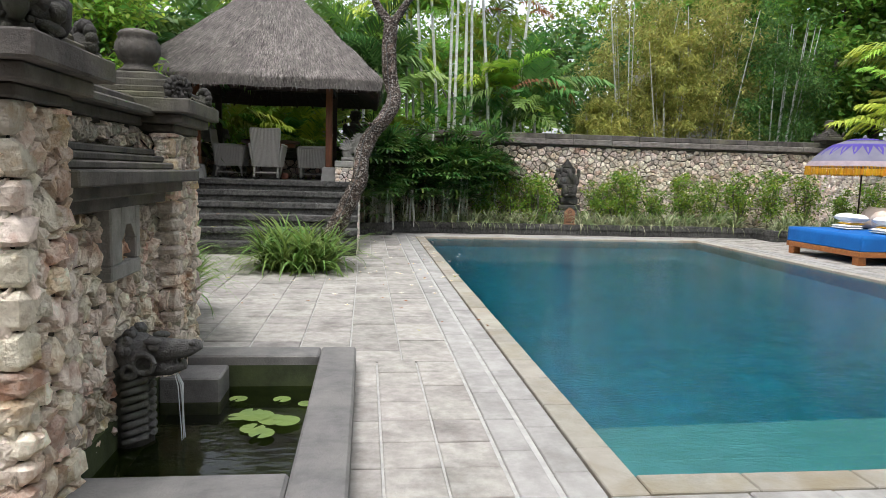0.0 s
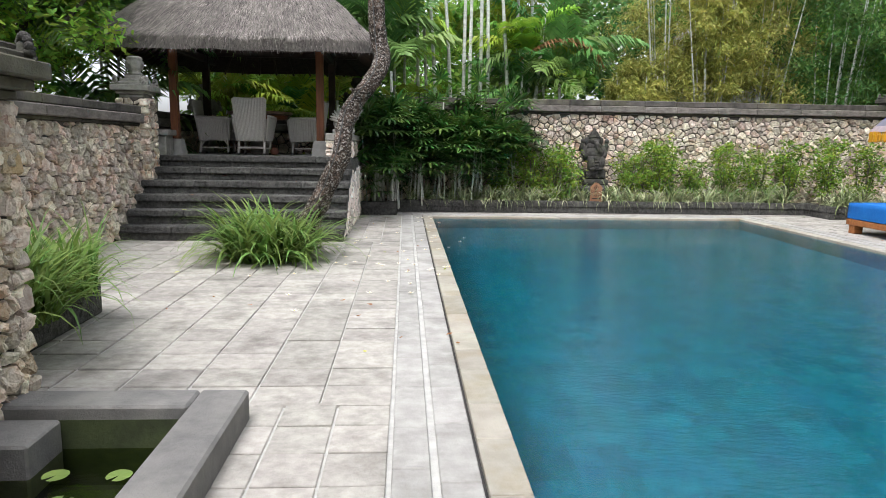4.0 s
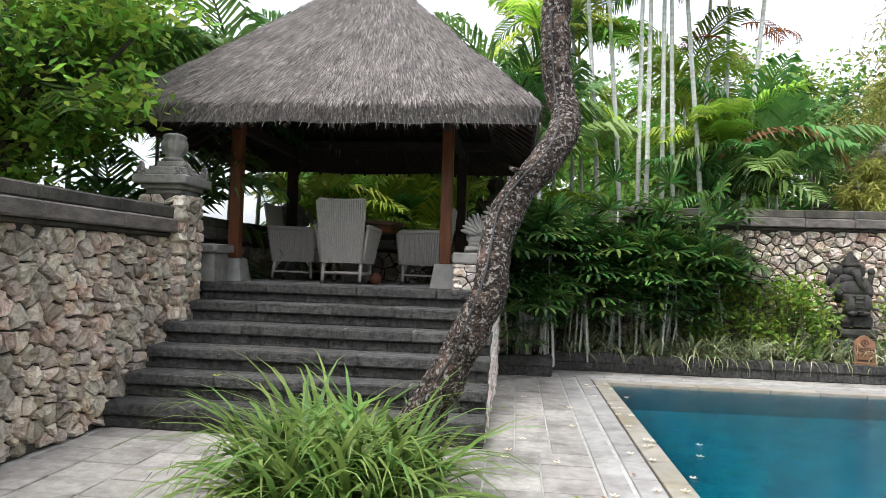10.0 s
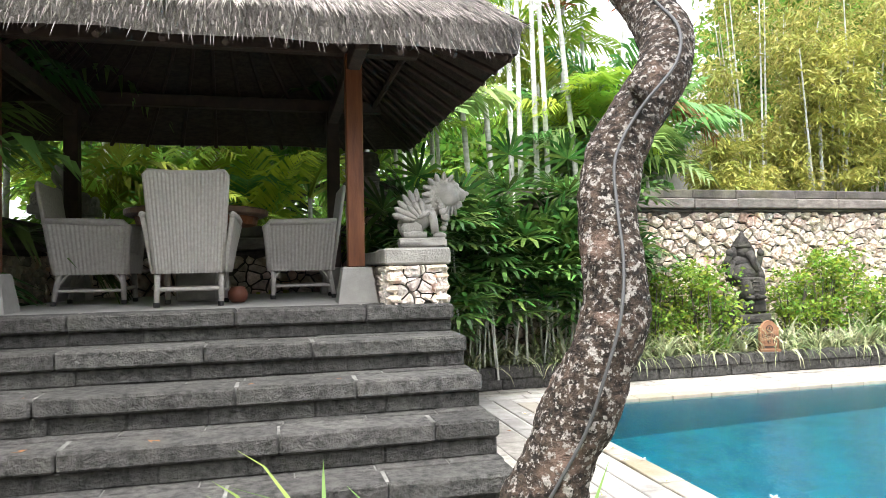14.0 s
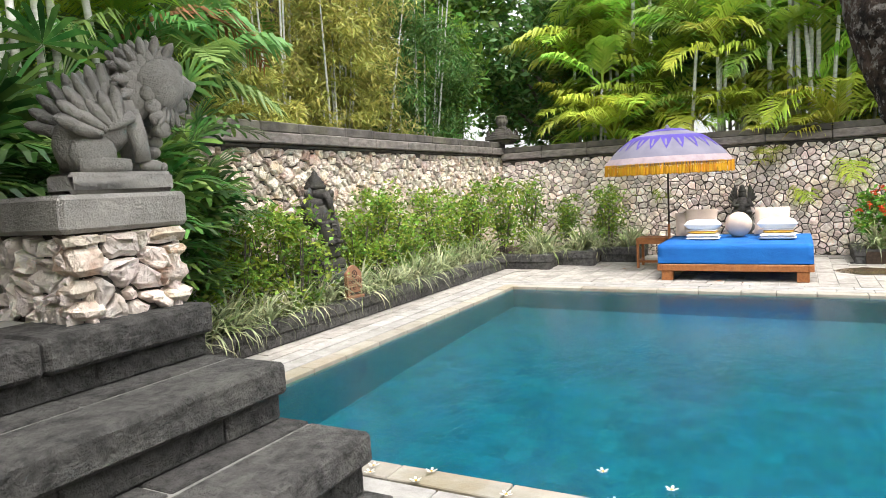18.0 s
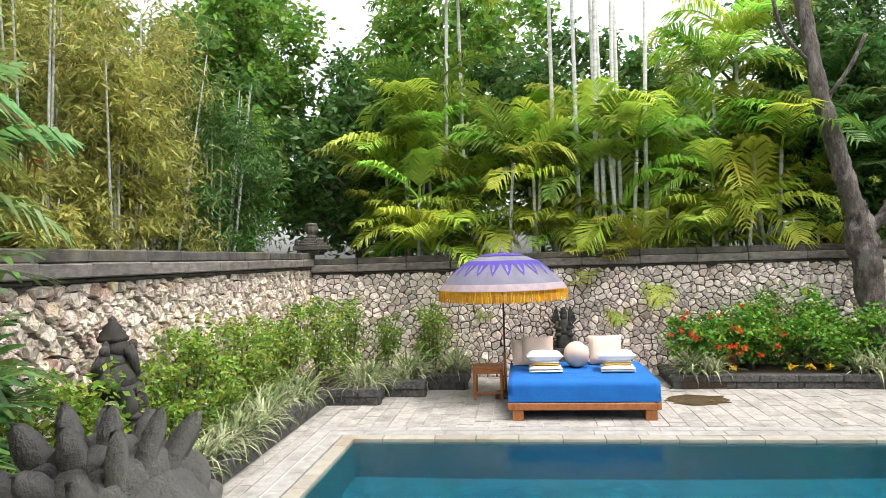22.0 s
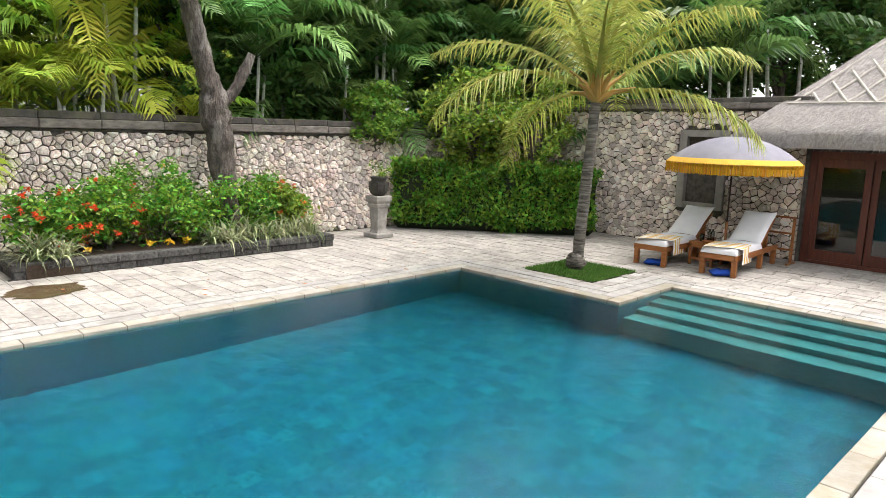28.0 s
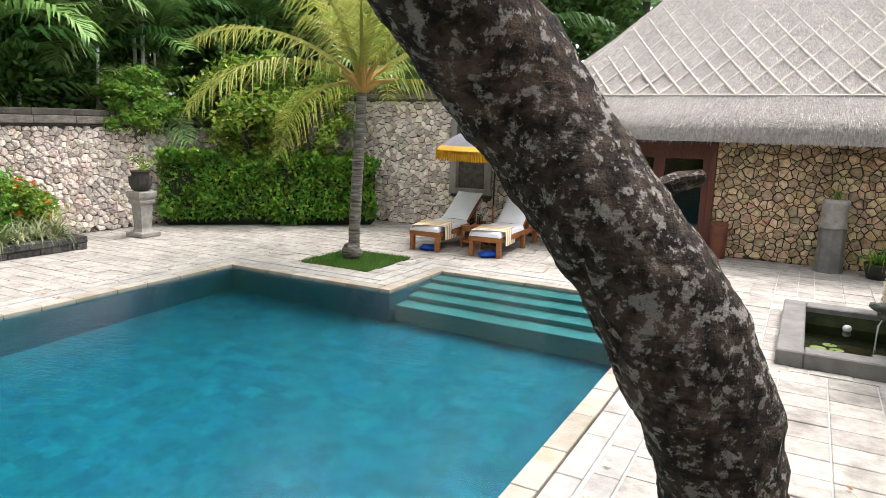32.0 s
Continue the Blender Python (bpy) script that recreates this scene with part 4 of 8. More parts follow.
def thatch_roof(parent, name, rings, material, straw, under, thick, strands, seed, ls=0.22):
    rng = random.Random(seed)
    n, m = len(rings[0]), len(rings)
    vs = [p for r in rings for p in r]
    fs = [(k * n + i, k * n + (i + 1) % n, (k + 1) * n + (i + 1) % n, (k + 1) * n + i) for k in range(m - 1) for i in range(n)]
    cxm, cym = sum(p[0] for p in rings[0]) / n, sum(p[1] for p in rings[0]) / n
    low = len(vs)
    low_ring = [(cxm + (p[0] - cxm) * 0.985, cym + (p[1] - cym) * 0.985, p[2] - thick) for p in rings[0]]
    vs += low_ring
    fs += [(i, low + i, low + (i + 1) % n, (i + 1) % n) for i in range(n)]
    fs.append(tuple((m - 1) * n + i for i in range(n)))
    part(name, Mesh().add(vs, fs), material, parent, smooth=True)
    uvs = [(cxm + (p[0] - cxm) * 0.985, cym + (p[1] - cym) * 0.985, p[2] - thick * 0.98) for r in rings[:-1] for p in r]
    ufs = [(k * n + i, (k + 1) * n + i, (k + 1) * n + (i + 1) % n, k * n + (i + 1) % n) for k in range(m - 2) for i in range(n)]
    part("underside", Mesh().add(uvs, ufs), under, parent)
    st = Mesh()

    def strand(p, d, side, ln, w):
        q = p + d * ln
        st.add([tuple(p - side * w), tuple(p + side * w), tuple(q)], [(0, 1, 2)])

    for _ in range(strands):
        k = min(m - 2, int((m - 1) * (1 - math.sqrt(rng.random()))))
        i = rng.randrange(n)
        a, b, c = (Vector(rings[k][i]), Vector(rings[k][(i + 1) % n]), Vector(rings[k + 1][i]))
        p = a + (b - a) * rng.random() + (c - a) * rng.random()
        d = (a - c).normalized()
        side = (b - a).normalized()
        nrm = side.cross(c - a).normalized()
        d = (d + side * rng.uniform(-0.22, 0.22) + nrm * rng.uniform(0.02, 0.1)).normalized()
        strand(p + nrm * 0.012, d, side, ls * rng.uniform(0.5, 1.2), ls * 0.03)
    for i in range(n):
        a, b = Vector(rings[0][i]), Vector(rings[0][(i + 1) % n])
        c = Vector(rings[1][i])
        side = (b - a).normalized()
        for _ in range(int((b - a).length * 170)):
            s, t = rng.random(), rng.random()
            p = a + (b - a) * s - Vector((0, 0, thick * t))
            d = ((a - c).normalized() * 0.6 + Vector((0, 0, -0.7)) + side * rng.uniform(-0.25, 0.25)).normalized()
            strand(p, d, side, rng.uniform(0.03, 0.11), 0.004)
    tagged(part("straw", st, straw, parent), kind="stuff")


thatch_roof(pav, "thatch", hip(EX0, EX1, EY0, EY1, EZ + 0.2, AP[0][0], AP[1][0], 11.45, APZ, 14, 0.02), THATCH, STRAW, UNDER_SHADE, 0.2, 42000, 4, 0.16)
for (xa, ya), (xb, yb) in (((-5.0, 10.62), (-1.6, 10.62)), ((-5.0, 12.6), (-1.6, 12.6)), ((-2.07, 10.1), (-2.07, 13.1)), ((-4.6, 10.1), (-4.6, 13.1))):
    bm = Mesh().box(min(xa, xb) - 0.05, max(xa, xb) + 0.05, min(ya, yb) - 0.05, max(ya, yb) + 0.05, 3.15 if xa != xb else 3.02, 3.27 if xa != xb else 3.145, 0.008)
    part("beam", bm, DARKWOOD, pav)
for k in range(13):
    for fx, fy in (((EX0 + 0.1 + (EX1 - EX0 - 0.2) * k / 12, EY0 + 0.06), 0), ((EX0 + 0.1 + (EX1 - EX0 - 0.2) * k / 12, EY1 - 0.06), 0), ((EX0 + 0.06, EY0 + 0.1 + (EY1 - EY0 - 0.2) * k / 12), 1), ((EX1 - 0.06, EY0 + 0.1 + (EY1 - EY0 - 0.2) * k / 12), 1)):
        a = Vector((fx[0], fx[1], EZ - 0.03))
        b = Vector((-3.22, 11.45, APZ - 0.45))
        part("rafter", Mesh().tube([a, a.lerp(b, 0.45) - Vector((0, 0, 0.13)), a.lerp(b, 0.9)], 0.022, 5), DARKWOOD, pav)
for w in (0.33, 0.66):
    for (xa, ya), (xb, yb) in zip(((EX0, EY0), (EX1, EY0), (EX1, EY1), (EX0, EY1)), ((EX1, EY0), (EX1, EY1), (EX0, EY1), (EX0, EY0))):
        c = Vector((-3.22, 11.45, APZ - 0.45))
        pts = [Vector((x, y, EZ - 0.03)).lerp(c, w * 0.8) - Vector((0, 0, 0.15 * math.sin(math.pi * w))) for x, y in ((xa, ya), (xb, yb))]
        part("purlin", Mesh().tube(pts, 0.028, 5), DARKWOOD, pav)


# ---- fountain wall and basin ----
before_fountain = set(bpy.data.objects)
fw = rubble_block("fountain_wall", -2.86, -2.47, -0.28, 1.40, 0, 1.22, "rough coral rubble fountain wall with a carved niche", 0.115, 11, CORAL, "Xy", "", "fountain wall", 190)
for y0, y1, x1, nm, sd in ((1.40, 1.92, -2.36, "fountain_pier", 12), (-0.64, -0.28, -2.3, "fountain_pier", 13)):
    pr = rubble_block(nm, x1 - 0.42, x1, y0, y1, 0, 1.65, "coral rubble pier with a moulded dark stone top", 0.115, sd, CORAL, "xXyY", "", "pier", 80)
    quoins(pr, x1, y0, 0, 1.65, -1, 1, sd), quoins(pr, x1, y1, 0, 1.65, -1, -1, sd + 5)
rubble_block("fountain_upper_wall", -3.0, -2.56, -0.28, 1.40, 1.54, 1.68, "thin rubble band under the coping", 0.1, 14, CORAL, "X", "", "wall")
rubble_block("wall_southwest", -5.1, -4.8, -4.3, 1.25, 0, 1.75, "coral rubble wall behind the fountain", 0.15, 15, CORAL, "X")
rubble_block("wall_return", -4.9, -2.95, 1.25, 2.3, 0, 1.6, "coral rubble return wall", 0.14, 16, CORAL, "XYy")
cor = thing("fountain_cornice", "stepped dark stone cornice over the niche", "cornice")
for z0, z1, xx in ((1.22, 1.285, -2.38), (1.285, 1.35, -2.31), (1.35, 1.42, -2.22), (1.42, 1.46, -2.33), (1.46, 1.50, -2.39), (1.50, 1.54, -2.44)):
    part("moulding", Mesh().box(-2.75, xx, -0.28 - (xx + 2.44) * 0.1, 1.40 + (xx + 2.44) * 0.7, z0 + 0.001, z1, 0.008), CAPSTONE, cor)
coping_w = thing("fountain_coping", "long moulded dark stone coping of the fountain wall", "coping")
for z0, z1, xx in ((1.68, 1.74, -2.5), (1.74, 1.79, -2.42), (1.79, 1.85, -2.52)):
    part("moulding", Mesh().box(-3.1, xx, -0.3, 1.34, z0 + 0.001, z1, 0.01), CAPSTONE, coping_w)


def pier_top(y, x, w, z, label, finial=True):
    ob = thing("pier_top", label, "pier top", (0, 0, 0))
    zz = z
    for e, h in ((0.04, 0.05), (0.10, 0.06), (0.16, 0.09), (0.10, 0.04), (0.05, 0.04), (-0.02, 0.05), (-0.09, 0.05)):
        part("moulding", Mesh().box(x - 0.5 - e, x + e, y - w / 2 - e, y + w / 2 + e, zz + 0.001, zz + h, 0.008), CAPSTONE, ob)
        zz += h
    for sy in (-1, 1):
        part("corner_ornament", mask((x + 0.07, y + sy * (w / 2 + 0.07), z + 0.22), 45 * sy, 0.85), CARVED_DARK, ob, smooth=True)
    if finial:
        part("finial", lotus((-2.62, y, zz - 0.002), 0.14, 0.28), CAPSTONE, ob, smooth=True)
    return ob


pier_top(1.66, -2.36, 0.5, 1.65, "stepped dark stone pier top with a lotus finial")
t2 = pier_top(-0.46, -2.3, 0.36, 1.65, "stepped dark stone pier top with a carved face", False)
face = Mesh().ball((-2.24, -0.62, 1.950), (0.08, 0.17, 0.12), 14, 10, 0.4)
for sy in (-1, 1):
    face.ball((-2.17, -0.62 + sy * 0.06, 1.952), 0.032, 8, 6)
    face.ball((-2.2, -0.62 + sy * 0.15, 1.950), (0.04, 0.05, 0.08), 8, 6, 0.3)
    face.ball((-2.19, -0.62 + sy * 0.11, 1.959), (0.04, 0.06, 0.035), 8, 6, 0.3)
face.ball((-2.15, -0.62, 1.93), (0.035, 0.04, 0.035), 8, 6)
face.ball((-2.17, -0.62, 1.88), (0.035, 0.09, 0.025), 8, 6)
solid("carved_face", face, CARVED_DARK, "dark carved stone face on the pier", "carving", smooth=True)
# niche: a slab with an arched hole
nich = thing("niche_plaque", "grey carved stone plaque with a small dark niche", "plaque")
part("frame", Mesh().box(-2.5, -2.385, 0.46, 0.89, 0.855, 0.935, 0.008).box(-2.5, -2.385, 0.46, 0.61, 0.935, 1.24, 0.008).box(-2.5, -2.385, 0.82, 0.89, 0.935, 1.24, 0.008).box(-2.5, -2.385, 0.61, 0.82, 1.13, 1.24, 0.004), PARAS, nich)
for y0, y1 in ((0.61, 0.68), (0.82, 0.75)):
    w = Mesh().add([(x, y, z) for x in (-2.49, -2.387) for y, z in ((y0, 1.05), (y0, 1.132), (y1, 1.132), ((y0 + y1) / 2, 1.085))], [(0, 1, 2, 3), (7, 6, 5, 4), (0, 3, 7, 4), (3, 2, 6, 7)])
    part("arch_corner", w, PARAS, nich)
part("hollow", Mesh().box(-2.56, -2.49, 0.55, 0.87, 0.88, 1.18), CARVED_DARK, nich)
basin = thing("fountain_basin", "square pond with a broad grey stone rim", "basin")
for x0, x1, y0, y1 in ((-1.44, -1.19, -0.49, 1.85), (-2.46, -1.444, 1.62, 1.85), (-2.46, -1.444, -0.49, -0.22)):
    part("rim_stone", Mesh().box(x0, x1, y0, y1, -0.1, 0.16, 0.014), RIM, basin)
part("lining", Mesh().box(-2.47, -2.43, -0.24, 1.64, -0.5, 0.1).box(-1.442, -1.42, -0.24, 1.64, -0.5, 0.1).box(-2.47, -1.42, 1.618, 1.64, -0.5, 0.09).box(-2.47, -1.42, -0.24, -0.218, -0.5, 0.09).box(-2.47, -1.42, -0.24, 1.64, -0.55, -0.5), BASININ, basin)
part("ledge", Mesh().box(-2.43, -2.05, 1.3, 1.61, -0.3, 0.1, 0.012), RIM, basin)
solid("pond_water", Mesh().add([(-2.43, -0.22, -0.06), (-1.44, -0.22, -0.06), (-1.44, 1.62, -0.06), (-2.43, 1.62, -0.06)], [(0, 1, 2, 3)]), WATER_D, "still dark green pond water", "water", "", "structure").visible_shadow = False
def spout():
    b = Mesh()
    b.ball((-2.36, 0.70, 0.43), (0.13, 0.115, 0.12), 18, 12, 0.15)
    b.tube([(-2.30, 0.70, 0.44), (-2.18, 0.70, 0.45), (-2.08, 0.70, 0.46), (-2.02, 0.70, 0.48)], [0.085, 0.06, 0.045, 0.025], 14, 0.15)
    b.tube([(-2.30, 0.70, 0.36), (-2.18, 0.70, 0.35), (-2.10, 0.70, 0.37)], [0.06, 0.042, 0.025], 12, 0.15)
    for s in (-1, 1):
        b.ball((-2.25, 0.70 + s * 0.075, 0.49), (0.035, 0.028, 0.032), 10, 8)
        b.ball((-2.25, 0.70 + s * 0.08, 0.515), (0.05, 0.03, 0.02), 10, 6)
        b.tube([(-2.29 + 0.055 * math.cos(t * 0.7), 0.70 + s * 0.115, 0.40 + 0.055 * math.sin(t * 0.7)) for t in range(10)], 0.016, 7, caps=False)
        b.tube([(-2.36 + 0.035 * math.cos(t * 0.8), 0.70 + s * 0.125, 0.36 + 0.035 * math.sin(t * 0.8)) for t in range(9)], 0.014, 7, caps=False)
        for k in range(4):
            b.ball((-2.20 + 0.03 * k, 0.70 + s * 0.03, 0.395), (0.008, 0.008, 0.016), 6, 5)
        b.ball((-2.06, 0.70 + s * 0.03, 0.49), (0.02, 0.014, 0.014), 8, 6)
    for k in range(26):
        a, c = rng.uniform(-1.5, 1.5), rng.uniform(0, 1)
        b.ball((-2.40 + 0.05 * c, 0.70 + 0.13 * math.sin(a), 0.45 + 0.13 * math.cos(a) * (0.6 + 0.4 * c)), rng.uniform(0.022, 0.034), 8, 6, 0.3)
    for k in range(9):
        z = 0.30 - 0.045 * k
        b.tube([(-2.40 + 0.12 * math.sin(q), 0.70 + 0.12 * math.cos(q), z + 0.05 * math.sin(q * 0.8)) for q in [0.35 * i for i in range(10)]], 0.021, 6)
    b.tube([(-2.41, 0.70, 0.36), (-2.39, 0.70, 0.15), (-2.40, 0.70, -0.1)], [0.11, 0.115, 0.12], 14, 0.2)
    return b


rng = random.Random(4)
solid("dragon_spout", spout(), CARVED_GREY, "wet grey carved dragon-head water spout", "statue", smooth=True)
jet = Mesh()
rng = random.Random(2)
for k in range(7):
    y0 = 0.70 + rng.uniform(-0.022, 0.022)
    jet.tube([(-2.16, y0, 0.335), (-2.13 + rng.uniform(-0.01, 0.01), y0, 0.25), (-2.12 + rng.uniform(-0.015, 0.015), y0 + rng.uniform(-0.02, 0.02), -0.055)], [0.002, 0.003, 0.0015], 5)
solid("water_jet", jet, mat("falling_water", (0.75, 0.78, 0.78), (0.6, 0.64, 0.64), 30, 0.1, 0), "thin stream of falling water", "water", "", "stuff")
for k in range(13):
    a, r = rng.uniform(0, 6.3), rng.uniform(0.0, 0.33)
    x, y = -1.74 + r * math.cos(a) * 0.9, 1.02 + r * math.sin(a) * 1.3
    rad = rng.uniform(0.055, 0.09)
    bm = Mesh()
    n = 14
    bm.add([(0, 0, 0)] + [(rad * math.cos(0.25 + i * 5.8 / n), rad * math.sin(0.25 + i * 5.8 / n), 0.003 * rng.random()) for i in range(n + 1)], [(0, i + 1, i + 2) for i in range(n)])
    lp = solid("lily_pad", bm, L_LILYPAD, "round pale green lily pad floating on the pond", "lily pad", "lily pads on the pond")
    lp.matrix_basis = pose(x, y, -0.055 + 0.0015 * k, 0, 0, rng.uniform(0, 360))

# the fountain stands a little back from the walk
for ob in set(bpy.data.objects) - before_fountain:
    if ob.parent is None:
        ob.matrix_basis = pose(-0.19, 0, 0) @ ob.matrix_basis

# ---- planters ----
def planter(name, runs, h, label, t=0.2):
    """A low dark stone kerb along the runs (x0, y0, x1, y1)."""
    ob = setting(name, Mesh().box(runs[0][0], runs[0][0] + 0.05, runs[0][1], runs[0][1] + 0.05, 0, 0.02), LAVA, label)
    for k, (x0, y0, x1, y1) in enumerate(runs):
        L = math.hypot(x1 - x0, y1 - y0)
        ang = math.degrees(math.atan2(y1 - y0, x1 - x0))

        def blk(bm, a, b, r, lo=0.0, hi=h * 0.5, ins=0.02):
            bm.box(a, b, ins, t, lo, hi - 0.003 + r * 0.003, 0.012)
            bm.moved(pose(x0, y0, 0, 0, 0, ang))

        row_blocks(ob, "kerb_block", 0, L, 0.55, blk, LAVA, 200 + k)
        row_blocks(ob, "kerb_block", 0, L, 0.6, lambda bm, a, b, r: blk(bm, a, b, r, h * 0.5, h, 0.0), LAVA, 230 + k)
    return ob


planter("planter_north", [(-1.52, 12.25, -0.72, 12.25), (-0.72, 12.25, -0.72, 12.96), (-0.72, 12.93, 8.42, 12.93), (8.42, 13.1, 8.42, 12.07), (8.42, 12.1, 9.05, 12.1), (9.05, 12.12, 9.05, 11.42), (9.05, 11.44, 9.66, 11.44), (9.66, 11.46, 9.66, 10.76), (9.66, 10.78, 10.93, 10.78)], 0.27, "low dark stone kerb of the planting bed")
planter("planter_east", [(9.62, 7.27, 9.38, 1.96), (9.38, 1.96, 10.93, 1.96), (10.93, 7.27, 9.62, 7.27)], 0.23, "low dark stone kerb of the flower bed")
s = Mesh()
for x0, x1, y0, y1 in ((-1.52, -0.72, 12.4, 13.95), (-0.72, 8.6, 13.1, 13.95), (8.6, 10.94, 12.15, 13.95), (9.2, 10.94, 11.5, 12.15), (9.8, 10.94, 10.85, 11.5), (9.6, 10.94, 2.1, 7.1)):
    s.box(x0, x1, y0, y1, -0.05, 0.2)
setting("planter_soil", s, SOIL, "bare brown planter soil")
trough = thing("planter_trough", "long dark stone trough", "planter")
part("body", Mesh().box(-3.7, -3.12, 1.95, 4.1, 0, 0.3, 0.02), LAVA, trough)

# ---- house ----
house = thing("house", "coral rubble house with a pale thatched roof", "house")
part("wall", Mesh().box(-6.5, 0.02, -4.4, -4.12, 0, 2.6), MORTAR, house)
rubble(house, (0.02, -4.12, 0), (-1, 0, 0), (0, 1, 0), 6.4, 2.35, 0.13, 0.045, CORAL_WARM, 51)
part("pier", Mesh().box(2.95, 3.02, -4.4, -4.02, 0, 2.6), MORTAR, house)
part("wall", Mesh().box(0.02, 2.95, -4.35, -4.15, 2.06, 2.6), MORTAR, house)
part("room", Mesh().box(-2.0, 6.0, -8.6, -8.5, 0, 2.7).box(-2.05, -2, -8.5, -4.41, 0, 2.7).box(6.0, 6.05, -8.5, -4.41, 0, 2.7).box(-2, 6, -8.5, -4.41, 2.65, 2.7).box(-2, 6, -8.5, -4.2, -0.1, 0.0), ROOM, house)
door = thing("door_1", "mahogany-framed sliding glass doors", "door")
tagged(door, kind="structure")
for x0, x1, z0, z1 in ((0.02, 0.14, 0, 2.06), (2.83, 2.95, 0, 2.06), (0.14, 2.83, 1.92, 2.06), (0.14, 2.83, 0, 0.06)):
    part("frame", Mesh().box(x0, x1, -4.25, -4.06, z0 + 0.001, z1, 0.006), DOORWOOD, door)
for xa, yy in ((0.14, -4.13), (1.04, -4.19), (1.94, -4.13)):
    leafd = part("door_leaf", Mesh().box(xa, xa + 0.11, yy - 0.03, yy + 0.03, 0.06, 1.92).box(xa + 0.79, xa + 0.89, yy - 0.03, yy + 0.03, 0.06, 1.92).box(xa + 0.11, xa + 0.79, yy - 0.03, yy + 0.03, 1.77, 1.92).box(xa + 0.11, xa + 0.79, yy - 0.03, yy + 0.03, 0.06, 0.26), DOORWOOD, door)
    pane = part("pane", Mesh().box(xa + 0.11, xa + 0.79, yy - 0.004, yy + 0.004, 0.26, 1.77), GLASS, leafd)
    pane.visible_shadow = False
win = thing("window_1", "louvred window in a grey stone surround", "window")
tagged(win, kind="structure")
for x0, x1, z0, z1 in ((4.46, 4.62, 0.8, 2.4), (5.3, 5.46, 0.8, 2.4), (4.62, 5.3, 2.26, 2.4), (4.62, 5.3, 0.8, 0.92)):
    part("surround", Mesh().box(x0, x1, -4.3, -3.96, z0, z1, 0.006), PLASTER, win)
part("shutter_back", Mesh().box(4.62, 5.3, -4.25, -4.2, 0.92, 2.26), DARKWOOD, win)
for k in range(26):
    bm = Mesh().box(4.66, 5.26, -0.03, 0.03, -0.004, 0.004)
    bm.moved(pose(0, -4.13, 0.96 + k * 0.05, 40, 0, 0))
    part("slat", bm, LOUVRE, win)
rr = hip(-6.8, 4.15, -9.4, -3.4, 2.36, -2.6, 1.0, -6.4, 5.5, 14, 0.05)
thatch_roof(house, "thatch", rr, THATCH_L, STRAW_L, UNDER_SHADE, 0.26, 42000, 6, 0.15)
n = len(rr[0])


def on_front(u, t):
    """A point of the front slope: u from west to east, t from eave to ridge."""
    a = Vector((-6.8 + (-2.6 + 6.8) * t, -3.4 + (-6.15 + 3.15) * t, 2.3 + 3.1 * (t - 0.05 * math.sin(math.pi * t) * 0.6)))
    b = Vector((4.15 + (1.0 - 4.15) * t, a.y, a.z))
    return a.lerp(b, u) + Vector((0, 0.045, 0.05))


lat = thing("roof_lattice", "diamond lattice of split bamboo poles on the thatch", "lattice")
for k in range(-14, 34):
    for sg in (1, -1):
        pts = []
        for j in range(13):
            t = 0.2 + 0.8 * j / 12
            x = -6.8 + k * 0.44 + sg * (t - 0.2) * 2.9
            p0, p1 = on_front(0, t), on_front(1, t)
            if p0.x < x < p1.x:
                pts.append((x, p0.y + sg * 0.004, p0.z))
        if len(pts) > 1:
            part("pole", Mesh().tube(pts, 0.026, 6), BAMBOO_POLE, lat)
part("pole", Mesh().tube([on_front(0.01, 0.2), on_front(0.99, 0.2)], 0.02, 5), BAMBOO_POLE, lat)

# ---- plants ----
def unit(rng):
    while True:
        v = Vector((rng.uniform(-1, 1), rng.uniform(-1, 1), rng.uniform(-1, 1)))
        if 0.05 < v.length < 1:
            return v.normalized()


def blades(nb, ln, w, rng, spread=0.12, lift=(35, 88), droop=1.0, segs=5):
    """A tuft of arching strap leaves."""
    bm = Mesh()
    for _ in range(nb):
        az, el = rng.uniform(0, 6.283), radians(rng.uniform(*lift))
        L, ww = ln * rng.uniform(0.55, 1.1), w * rng.uniform(0.7, 1.2)
        r0 = spread * math.sqrt(rng.random())
        a0 = rng.uniform(0, 6.283)
        p = Vector((r0 * math.cos(a0), r0 * math.sin(a0), 0))
        sd = Vector((-math.sin(az), math.cos(az), 0))
        vs = []
        dr = droop * rng.uniform(0.5, 1.4)
        for k in range(segs + 1):
            t = k / segs
            wk = ww * (0.6 + 0.4 * math.sin(math.pi * min(t * 1.4, 1))) * (1 - t ** 3) if k < segs else 0.001
            vs += [tuple(p - sd * wk / 2), tuple(p + sd * wk / 2)]
            e = el - dr * 1.9 * t ** 1.5
            p = p + Vector((math.cos(az) * math.cos(e), math.sin(az) * math.cos(e), math.sin(e))) * (L / segs)
        bm.add(vs, [(2 * k, 2 * k + 1, 2 * k + 3, 2 * k + 2) for k in range(segs)])
    return bm


